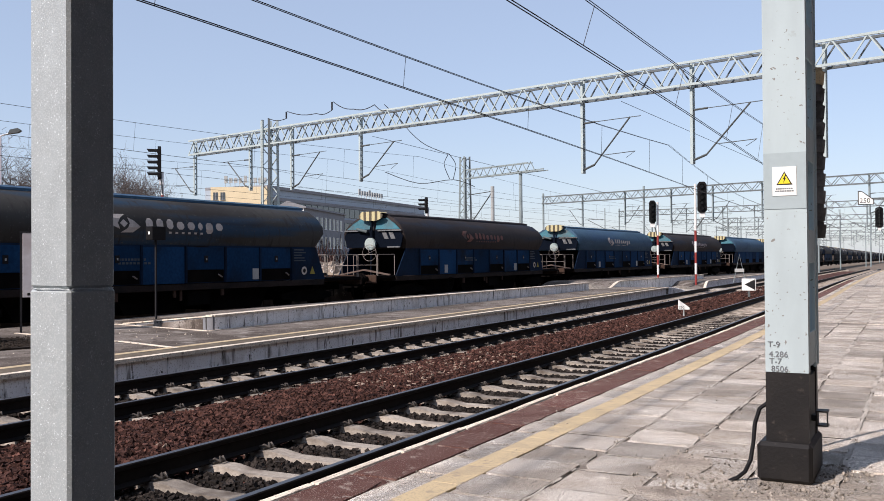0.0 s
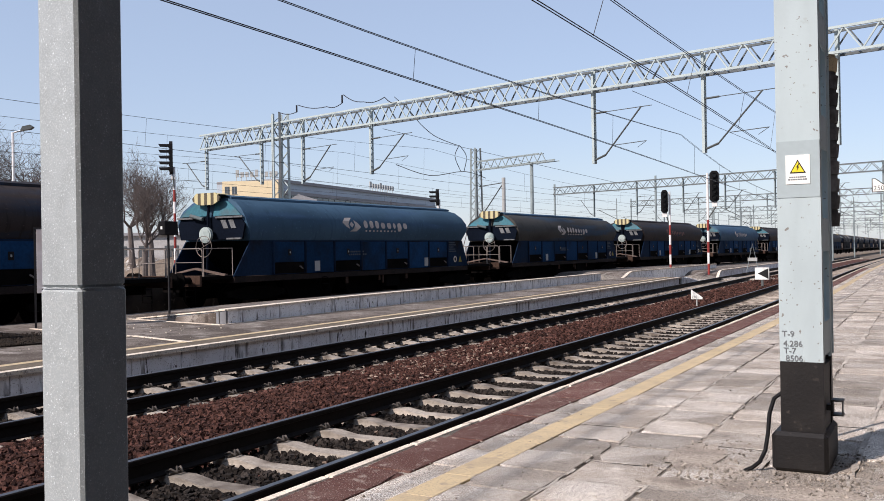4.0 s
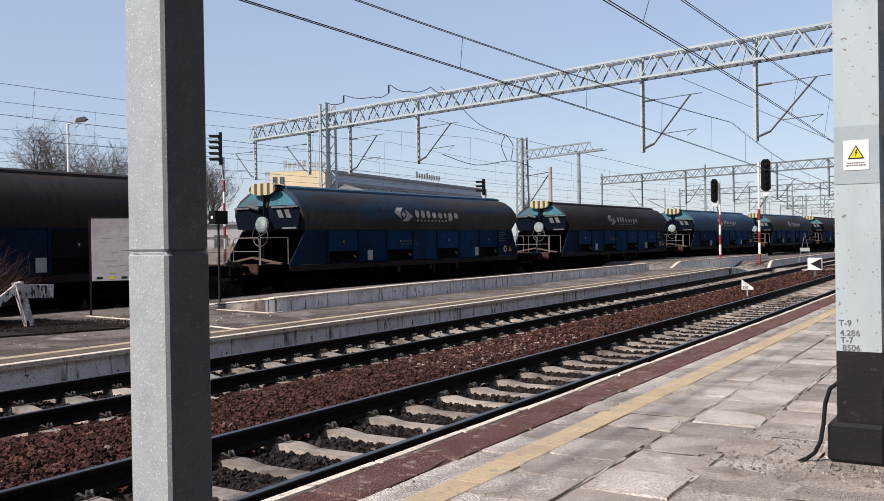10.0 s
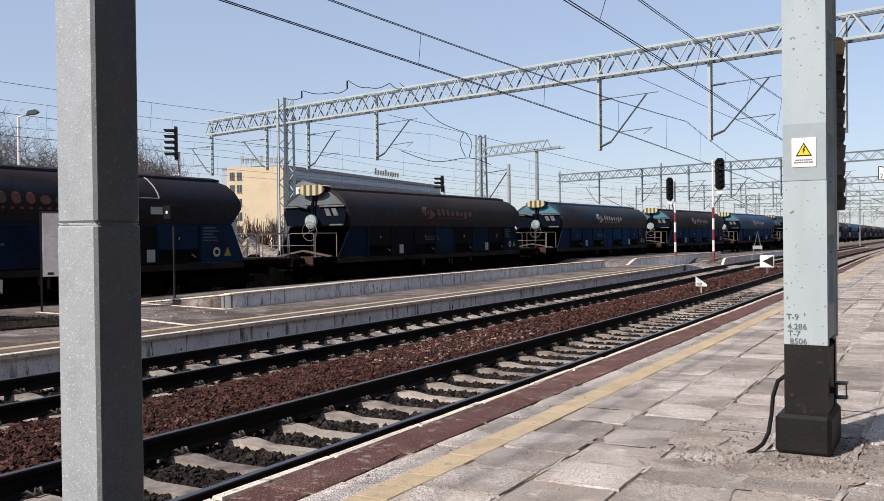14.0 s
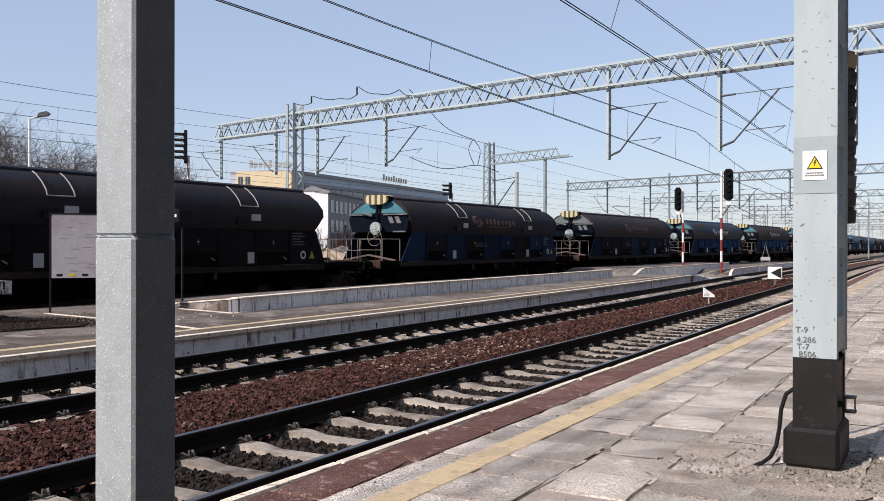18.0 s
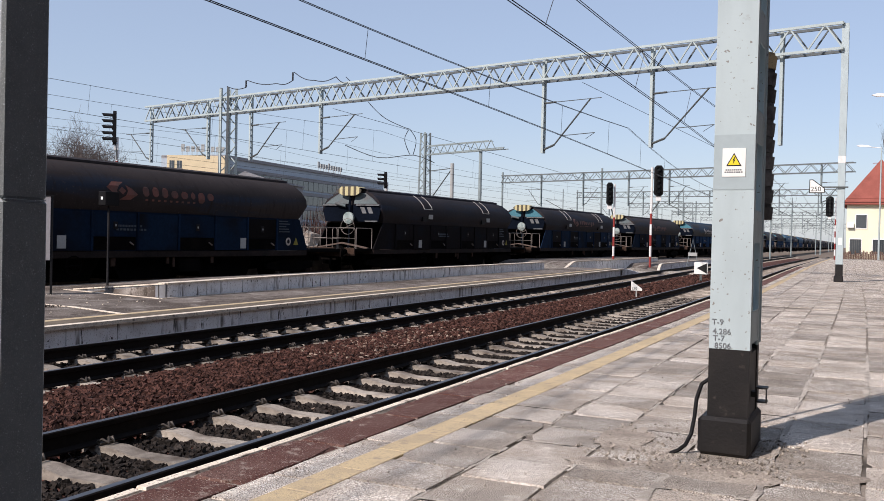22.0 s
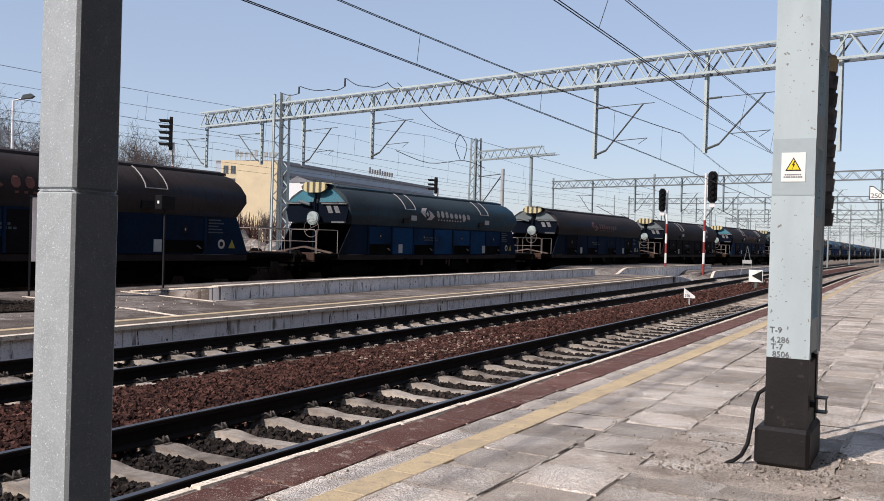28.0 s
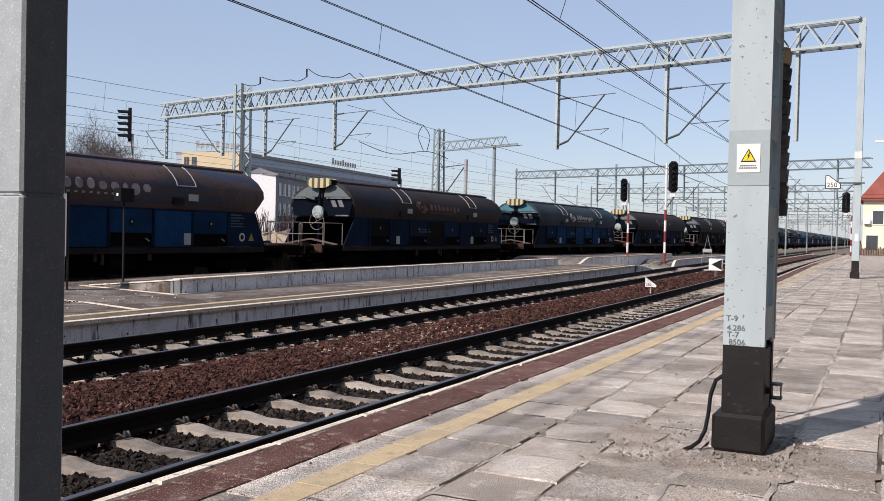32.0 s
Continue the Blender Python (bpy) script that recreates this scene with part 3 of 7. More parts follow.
def strip(name, material, x0, x1, z0, z1, ya, yb, d, label, fn=bend, parent=None):
    bm = bmesh.new()
    sweep(bm, [(x0, z0), (x1, z0), (x1, z1), (x0, z1)], steps(ya, yb, d), lambda y: (fn(y), 0))
    o = part(name, bm, material, parent, label)
    if parent is None:
        tagged(o, label, name.replace("_", " "), kind="structure")
    return o


platform = thing("platform", "station platform paved with weathered square concrete slabs", "platform", kind="structure")
strip("platform_base", M["joint"], EDGE + 0.02, 16.0, -0.9, -0.012, PY0, PY1, 4, "gritty joints and base of the platform", bend, platform)


def slab_mesh(w, l, seed=0):
    """A slab with worn, slightly crumbled edges and now and then a broken corner."""
    bm = bmesh.new()
    rg = random.Random(seed)
    chip = rg.choice((0, 0, 1, 3))
    ring = []
    for i in range(12):
        side, k = divmod(i, 3)
        u = (-0.5, -0.18, 0.17)[k]
        cx, cy = ((u, -0.5), (0.5, u), (-u, 0.5), (-0.5, -u))[side]
        ring.append((cx, cy, k == 0 and side < chip))
    lo, hi = [], []
    for cx, cy, broken in ring:
        g = 0.004 + rg.uniform(0, 0.007)
        c = rg.uniform(0.004, 0.012) + (rg.uniform(0.015, 0.045) if broken else 0)
        kx, ky = (1 if cx > 0 else -1) * (abs(cx) == 0.5), (1 if cy > 0 else -1) * (abs(cy) == 0.5)
        lo.append(bm.verts.new((cx * w - kx * g, cy * l - ky * g, -0.022)))
        hi.append(bm.verts.new((cx * w - kx * (g + min(c, w * 0.2)), cy * l - ky * (g + c), 0)))
    for i in range(12):
        j = (i + 1) % 12
        bm.faces.new((lo[i], lo[j], hi[j], hi[i]))
    bm.faces.new(hi)
    return bm


def pieces(name, material, parent, w, l, cells, neat=False):
    """Alike pieces on one mesh: cells of (x, y, z, turn, tilt x, tilt y); neat ones keep straight edges."""
    src = {}
    for n, (x, y, z, a, tx, ty) in enumerate(cells):
        k = (n * 7 + int(x * 3)) % 9
        m = Matrix.Translation((x, y, z)) @ Euler((tx, ty, a)).to_matrix().to_4x4()
        if k not in src:
            src[k] = part(name, B(-w / 2, w / 2, 0.003 - l / 2, l / 2 - 0.003, -0.022, 0, bev=0.003) if neat else slab_mesh(w, l, k), material, parent, at=m)
        else:
            share(name, src[k], parent, m)


rng = random.Random(11)


def cells(xs, ya, yb, l, wob=0.004, fn=bend, off=0.0):
    out = []
    for x in xs:
        y = ya + (rng.uniform(0, l) if off else 0)
        while y < yb:
            out.append((x + fn(y), y, rng.uniform(-wob, wob), -slope(fn, y) + rng.uniform(-0.005, 0.005), rng.uniform(-0.0035, 0.0035), rng.uniform(-0.0035, 0.0035)))
            y += l
    return out


def joined(name, material, parent, w, l, cs, label):
    forms = []
    for k in range(9):
        base = slab_mesh(w, l, k)
        base.verts.index_update()
        forms.append((np.array([v.co for v in base.verts]), [[v.index for v in f.verts] for f in base.faces]))
        base.free()
    vs, fs = [], []
    for k, (x, y, z, a, tx, ty) in enumerate(cs):
        q = np.array(Euler((tx, ty, a)).to_matrix())
        v0, f0 = forms[(k * 5 + k // 7) % 9]
        vs.append(v0 @ q.T + (x, y, z))
        fs += [[i + k * 24 for i in f] for f in f0]
    me = bpy.data.meshes.new(name)
    me.from_pydata(np.concatenate(vs).tolist(), [], fs)
    me.materials.append(material)
    o = new(name, me)
    o.parent = parent
    return tagged(o, label, kind="stuff")


M["slab_far"] = layered("platform_slab_far", (0.445, 0.378, 0.312), SLAB_COAT, 0.9, 0, 0.8, 130, island=0.22)
SLABX = [-2.30 + 0.5 * i for i in range(40)]
near_cells = cells([x for x in SLABX if x < 1.6], 3.2, 20, 0.5, off=1)
near_cells.sort(key=lambda c: c[1])
pieces("paving_slab", M["slab"], platform, 0.5, 0.5, near_cells[:300])
joined("paving_slabs_beyond", M["slab_far"], platform, 0.5, 0.5, near_cells[300:] + cells([x for x in SLABX if x < 1.6], 20.3, 104, 0.5, off=1) + cells([x for x in SLABX if 1.6 <= x < 6], 4, 100, 0.5, off=1) + cells([x for x in SLABX if x < 6], -1.2, 2.9, 0.5) + cells([x for x in SLABX if x < -1.8], -14, -1.6, 0.5), "weathered grey concrete paving slabs")
pieces("edge_slab", M["white_edge"], platform, 0.088, 1.0, cells([EDGE + 0.031], -14.0, 108, 1.0, 0.003))
pieces("red_slab", M["slab_red"], platform, 0.36, 1.0, cells([EDGE + 0.075 + 0.18], -13.7, 60, 1.0, 0.003))
pieces("narrow_slab", M["slab"], platform, 0.24, 0.5, cells([-2.815], -13.7, 60, 0.5, 0.003))
pieces("yellow_slab", M["yellow"], platform, 0.197, 0.5, [(x, y, z + 0.005, a, tx * 0.5, ty * 0.5) for x, y, z, a, tx, ty in cells([-2.6175], -13.9, 62, 0.5, 0.001)], True)
strip("yellow_line", M["yellow"], -2.715, -2.52, -0.03, 0.004, 61.8, 106, 1.0, "worn yellow safety line painted along the platform", bend, platform)

# crumbling mortar that stands in some joints
rg = random.Random(23)
bm = bmesh.new()


def ribbon(bm, pts, dx, dy):
    prev = None
    for x, y, w in pts:
        if w <= 0.004:
            prev = None
            continue
        cur = [bm.verts.new((x - dx * w * rg.uniform(0.6, 1.2) + bend(y), y - dy * w, 0.0015)), bm.verts.new((x + bend(y), y, 0.0035)), bm.verts.new((x + dx * w * rg.uniform(0.6, 1.2) + bend(y), y + dy * w, 0.0015))]
        if prev:
            for i in range(2):
                bm.faces.new((prev[i], prev[i + 1], cur[i + 1], cur[i]) if dx else (prev[i + 1], prev[i], cur[i], cur[i + 1]))
        prev = cur


for i, x in enumerate(SLABX[:16]):
    drift, pts = 0.6, []
    for y in steps(3.4, 45, 0.09 if x < 1.8 else 0.2):
        drift = min(1.0, max(0.0, drift + rg.uniform(-0.22, 0.22)))
        pts.append((x - 0.25 + rg.uniform(-0.006, 0.006), y, (0.022 if i in (3, 5, 6, 7) else 0.015) * (drift - 0.08) * 1.6 * rg.uniform(0.6, 1.4)))
    ribbon(bm, pts, 1, 0)
for x, y, z, a, tx, ty in near_cells:
    if rg.random() < 0.62:
        ribbon(bm, [(x - bend(y) - 0.24 + 0.08 * k, y - 0.25 + rg.uniform(-0.004, 0.004), rg.uniform(0.0, 0.016)) for k in range(7)], 0, 1)
o = part("joint_mortar", bm, M["mortar"], platform, "pale crumbling mortar in the slab joints")
# cement patches beside the mast foot
for cx, cy, rx, ry in ((-1.50, 5.95, 0.17, 0.42), (-0.86, 5.30, 0.42, 0.20), (-0.25, 5.55, 0.22, 0.16), (-1.45, 5.20, 0.20, 0.16)):
    bm = bmesh.new()
    out = [bm.verts.new((cx + rx * math.cos(t * 0.3142) * rg.uniform(0.75, 1.15), cy + ry * math.sin(t * 0.3142) * rg.uniform(0.75, 1.15), 0.0035)) for t in range(20)]
    mid = bm.verts.new((cx, cy, 0.010))
    for p, q in zip(out, out[1:] + out[:1]):
        bm.faces.new((p, q, mid))
    part("cement_patch", bm, M["cement"], platform, "rough pale cement patch", smooth=True)
stones("loose_grit", M["grit"], "loose grit and mortar crumbs round the mast foot", [(-1.5, -0.5, 5.2, 5.7, 230, 0.009), (-1.7, -1.2, 5.4, 6.5, 110, 0.007), (-0.75, -0.35, 5.3, 6.4, 110, 0.008), (-3.0, 1.5, 4.0, 9.0, 260, 0.006)], 31, 0.004)

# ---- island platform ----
# stained limewash with its shade put into the grey-blue colour
M["end_shade_grey"] = layered("limewash_shade_grey", (0.215, 0.225, 0.245), [((0.15, 0.15, 0.155), 2.5, 0.45, 0.65, 6), ((0.05, 0.047, 0.045), 5, 0.57, 0.66, 7, (3, 3, 0.35)), ((0.32, 0.33, 0.35), 9, 0.60, 0.70, 5)], 0.9, 0, 0.5, 50)
M["edge_dirt"] = mat("dirty_edge_concrete", (0.15, 0.125, 0.095), 0.95, 0, 0.35, 6, 0.6, 60, dirt=(0.07, 0.058, 0.045), damt=0.5, dscale=1.5)
M["grit_ground"] = mat("gritty_rubble_ground", (0.25, 0.22, 0.185), 0.95, 0, 0.4, 14, 0.9, 40, dirt=(0.42, 0.38, 0.33), damt=0.45, dscale=5)
ISLAND_Z = -0.09
island = thing("island_platform", "low island platform with whitewashed concrete edge", "platform", Matrix.Translation((0, 0, ISLAND_Z)), kind="structure")
IY0, IY1 = -10.0, 46.0
bm = bmesh.new()
sweep(bm, [(ISLAND - 0.12, -0.95), (ISLAND - 0.12, -0.01), (-18.05, -0.01), (-18.05, -0.95)], steps(IY0, IY1, 2), lambda y: (bend2(y), 0))
part("island_surface", bm, M["asphalt"], island, "worn grey asphalt surface of the island platform")
src = None
for i in range(int((IY1 + 4) / 1.0)):
    y = -4 + i * 1.0
    m = Matrix.Translation((ISLAND + bend2(y), y, 0)) @ Matrix.Rotation(-slope(bend2, y), 4, "Z")
    if src is None:
        src = part("wall_panel", B(-0.12, 0.0, -0.495, 0.495, -0.62, -0.045, bev=0.008), M["white_wall"], island, "", m)
    else:
        share("wall_panel", src, island, m)
strip("wall_foot", M["soil"], ISLAND - 0.05, ISLAND + 0.012, -0.70, -0.47, -10, IY1, 1.0, "dark strip along the foot of the platform wall", bend2, island)
strip("edge_cap", M["white_edge"], ISLAND - 0.10, ISLAND + 0.05, -0.055, 0.003, -10, IY1, 1.0, "white painted edge cap", bend2, island)
strip("edge_paving", M["edge_dirt"], ISLAND - 0.56, ISLAND - 0.104, -0.055, 0.001, -10, IY1, 1.0, "bare concrete edge strip", bend2, island)
strip("island_yellow_line", M["yellow"], ISLAND - 0.745, ISLAND - 0.564, -0.03, 0.002, -10, IY1, 1.0, "worn yellow safety line", bend2, island)
# raised part along the far side
RY0, RY1 = 14.6, 41.0


def raised_x(y):
    return -13.35 - 0.035 * (y - 12)


def raised_z(y):
    return min(0.34, 0.30 + 0.008 * (y - RY0))


bm = bmesh.new()
rings = []
for y in steps(RY0, RY1, 1.2):
    z = raised_z(y) - 0.004
    u = min(1.0, (y - RY0) / 5)
    rings.append([bm.verts.new(p) for p in ((raised_x(y), y, -0.1), (raised_x(y), y, z), (-16.78, y + 0.7 * (1 - u), z * 0.36 * u - 0.004), (-18.1 + bend2(y), y + 0.7 * (1 - u), 0.035 * u - 0.012), (-18.1 + bend2(y), y + 0.7 * (1 - u), -0.9))])
for a, b in zip(rings, rings[1:]):
    for i in range(4):
        bm.faces.new((a[i], a[i + 1], b[i + 1], b[i]))
bm.faces.new(rings[0])
bm.faces.new(rings[-1][::-1])
bmesh.ops.recalc_face_normals(bm, faces=bm.faces)
part("raised_surface", bm, M["asphalt"], island, "raised asphalt part of the island")
src = None
for i, y in enumerate(steps(RY0, RY1, 1.3)[:-1]):
    h = raised_z(y + 0.65)
    pit = math.atan((raised_z(y + 1.3) - raised_z(y)) / 1.3)
    m = Matrix.Translation((raised_x(y + 0.65), y + 0.65, h)) @ Euler((pit, 0, 0.035)).to_matrix().to_4x4()
    part("raised_wall_panel", B(0.0, 0.07, -0.645, 0.645, -h - 0.08, -0.02, bev=0.008), M["white_wall"], island, "", m)
    part("raised_edge_cap", B(-0.16, 0.10, -0.65, 0.65, -0.02, 0.006), M["white_edge"], island, "", m)
# the front end of the raised part falls away to nothing on one side
FX, FY, FZ = raised_x(RY0) + 0.07, RY0, raised_z(RY0)
wedge, cap = bmesh.new(), bmesh.new()
d = Vector((-16.78 - FX, 0.7, 0)).normalized()
nrm = Vector((d.y, -d.x, 0)) * -1
if nrm.y > 0:
    nrm = -nrm
for bmm, lo, hi, thick in ((wedge, -0.1, -0.02, 0.03), (cap, -0.02, 0.008, 0.05)):
    ring = []
    for off in (nrm * thick, nrm * -0.02):
        for p in ((FX, FY, lo if bmm is wedge else FZ + lo), (-16.78, FY + 0.7, lo if bmm is wedge else lo + 0.004), (-16.78, FY + 0.7, hi + 0.004), (FX, FY, FZ + hi)):
            ring.append(bmm.verts.new(Vector(p) + off))
    for f in ((0, 1, 2, 3), (7, 6, 5, 4), (0, 4, 5, 1), (1, 5, 6, 2), (2, 6, 7, 3), (3, 7, 4, 0)):
        bmm.faces.new([ring[i] for i in f])
    bmesh.ops.recalc_face_normals(bmm, faces=bmm.faces)
# shaded look of this end comes from its grey colour
part("raised_end_wall", wedge, M["end_shade_grey"], island, "wedge end of the raised part, limewash with shade put in its grey")
part("raised_end_cap", cap, M["white_edge"], island, "white painted edge of the wedge end")
for x0, y0, x1, y1 in ((-11.15, 11.29, -13.08, 11.82), (-13.1, 11.78, -16.6, 12.3), (-13.30, 14.35, -16.85, 15.08), (-13.30, 14.35, raised_x(24) + 0.2, 24.0), (raised_x(24) + 0.2, 24.0, raised_x(41) + 0.2, 41.0)):
    bm = bmesh.new()
    bar(bm, (x0, y0, -0.008), (x1, y1, -0.008), 0.075, 0.022)
    part("white_marking", bm, M["white_edge"], island, "worn white floor marking")
# ramps at the far end, a footpath across, and the next stretch of the island
bm = bmesh.new()
sweep(bm, [(ISLAND - 0.03, -0.9), (ISLAND - 0.03, -0.01), (-18, -0.01), (-18, -0.9)], [IY1 + 0.5 * i for i in range(13)] + [58.6], lambda y: (bend2(y), -0.42 * min(1, max(0, (y - IY1) / 5)) ** 1.4))
part("end_ramp", bm, M["grit_ground"], island, "gritty ramp sloping down to the footpath")
for i in range(12):
    y = IY1 + 0.25 + 0.5 * i
    drop = -0.42 * min(1, (i + 0.5) / 10) ** 1.4
    if i < 10:
        part("ramp_wall", B(-0.05, 0.06, -0.247, 0.247, -0.62, 0.0, bev=0.01), M["white_wall"], island, "", Matrix.Translation((ISLAND + bend2(y), y, drop)) @ Matrix.Rotation(-slope(bend2, y), 4, "Z"))


def next_stretch(y0, y1, xf, top, low, far):
    """Another raised piece that begins with a rounded white kerb ramp."""
    rings = []
    bm = bmesh.new()
    wall = bmesh.new()
    cap = bmesh.new()
    ys = [y0 + 0.35 * i for i in range(9)] + steps(y0 + 4.5, y1, 3)
    pw = pc = None
    for y in ys:
        z = low + (top - low) * (0.5 - 0.5 * math.cos(min(1.0, (y - y0) / 2.8) * 3.1416))
        x = xf(y) + 0.25 * max(0.0, 1 - (y - y0) / 2.8) ** 2
        rings.append([bm.verts.new(p) for p in ((x - 0.08, y, low - 0.3), (x - 0.08, y, z - 0.01), (far + bend2(y), y, z - 0.01), (far + bend2(y), y, low - 0.3))])
        w = [wall.verts.new(p) for p in ((x - 0.08, y, low - 0.3), (x - 0.08, y, z - 0.03), (x, y, z - 0.03), (x, y, low - 0.3))]
        c = [cap.verts.new(p) for p in ((x - 0.14, y, z - 0.03), (x - 0.14, y, z + 0.02), (x + 0.03, y, z + 0.02), (x + 0.03, y, z - 0.03))]
        for b, new_ring, old in ((wall, w, pw), (cap, c, pc)):
            if old:
                for i in range(4):
                    j = (i + 1) % 4
                    b.faces.new((old[i], old[j], new_ring[j], new_ring[i]))
            else:
                b.faces.new(new_ring)
        pw, pc = w, c
    for p, q in zip(rings, rings[1:]):
        for i in range(3):
            bm.faces.new((p[i], p[i + 1], q[i + 1], q[i]))
    bm.faces.new(rings[0])
    for b in (bm, wall, cap):
        bmesh.ops.recalc_face_normals(b, faces=b.faces)
    part("stretch_surface", bm, M["asphalt"], island, "worn asphalt of the next platform stretch")
    part("stretch_wall", wall, M["white_wall"], island, "whitewashed wall of the next stretch")
    part("ramp_kerb", cap, M["white_edge"], island, "white painted kerb rising in a curve")


next_stretch(44.9, 68.0, lambda y: -14.75 - 0.004 * (y - 46), 0.27, -0.03, -17.4)
next_stretch(57.6, 96.0, lambda y: ISLAND + bend2(y) - 0.40, 0.0, -0.42, -17.4)
# grit heaped between the stretches
for cx, cy, rx, ry, z0, hh in ((-15.4, 43.6, 1.6, 3.0, -0.05, 0.26), (-13.6, 56.0, 1.3, 2.6, -0.46, 0.25), (-12.6, 49.5, 0.8, 2.4, -0.35, 0.16)):
    bm = bmesh.new()
    bmesh.ops.create_grid(bm, x_segments=24, y_segments=24, size=1.0)
    for v in bm.verts:
        d = min(1.0, math.hypot(v.co.x, v.co.y))
        v.co = Vector((cx + v.co.x * rx, cy + v.co.y * ry, z0 - 0.05 + (hh + 0.05) * (0.5 + 0.5 * math.cos(3.1416 * d)) * rg.uniform(0.8, 1.15)))
    part("grit_heap", bm, M["grit_ground"], island, "low heap of pale gritty rubble")
for i in range(9):
    part("footpath_slab", B(-0.49, 0.49, -1.4, 1.4, -0.10, 0.0, bev=0.012), M["slab"], island, "", Matrix.Translation((-14.6 + i * 1.0, 53.0, -0.36 + (0.07 if i > 4 else 0.0))))
for x0, x1 in ((-11.05, -9.78),):
    part("crossing_deck", B(x0 + bend(52) * 0.0, x1, 51.6, 54.4, -0.42, -0.275, bev=0.01), M["slab"], island, "pale crossing deck between the rails")


# ---- the freight train ----
PROFILE = [(0.50, 3.50), (0.92, 3.37), (1.24, 3.13), (1.44, 2.85), (1.49, 2.62), (1.45, 2.40), (1.36, 2.15)]
END_LO = [-0.15, -0.20, -0.28, -0.32, -0.28, -0.15, -0.05]
END_HI = [-0.20, -0.23, -0.27, -0.31, -0.28, -0.12, 0.03]
BODY = 13.45


def body_mesh():
    """The bulging upper hopper, tapered at both ends."""
    bm = bmesh.new()
    L, R = [], []
    for (x, z), e, f in zip(PROFILE, END_LO, END_HI):
        row = [bm.verts.new(p) for p in ((-x, e, z), (x, e, z), (x, BODY - f, z), (-x, BODY - f, z))]
        L.append(row)
    for a, b in zip(L, L[1:]):
        for i in range(4):
            j = (i + 1) % 4
            bm.faces.new((a[i], a[j], b[j], b[i]))
    bm.faces.new(L[0][::-1])
    bm.faces.new(L[-1])
    bmesh.ops.recalc_face_normals(bm, faces=bm.faces)
    return bm


def hopper_mesh():
    """The dark lower hopper with sloping ends behind the skirts."""
    bm = bmesh.new()
    prism(bm, [(0.0, 2.16), (BODY - 0.05, 2.16), (BODY - 1.7, 1.0), (1.7, 1.0)], -1.28, 1.28)
    return bm


RIBS = [0.95, 2.56, 4.16, 5.78, 7.4, 9.0, 10.55, 12.1]


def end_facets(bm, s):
    """The upper facets on an end wall, painted lighter for the sun; s is -1 at the tail, 1 at the head."""
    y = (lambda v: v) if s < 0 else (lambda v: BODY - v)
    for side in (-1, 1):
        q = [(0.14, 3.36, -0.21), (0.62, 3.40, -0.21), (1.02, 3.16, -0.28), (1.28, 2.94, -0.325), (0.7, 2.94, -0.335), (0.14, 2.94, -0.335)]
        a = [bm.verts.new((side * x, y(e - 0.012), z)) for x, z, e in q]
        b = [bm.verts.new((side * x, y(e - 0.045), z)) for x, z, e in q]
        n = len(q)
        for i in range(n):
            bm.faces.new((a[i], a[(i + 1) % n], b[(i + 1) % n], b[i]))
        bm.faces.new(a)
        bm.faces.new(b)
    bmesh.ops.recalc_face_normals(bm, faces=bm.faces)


def wheel_mesh():
    bm = bmesh.new()
    for x0, x1, r in ((-0.07, 0.05, 0.42), (0.05, 0.085, 0.45)):
        tube(bm, (x0, 0, 0), (x1, 0, 0), r, 18)
    tube(bm, (-0.12, 0, 0), (0.1, 0, 0), 0.12, 10)
    return bm


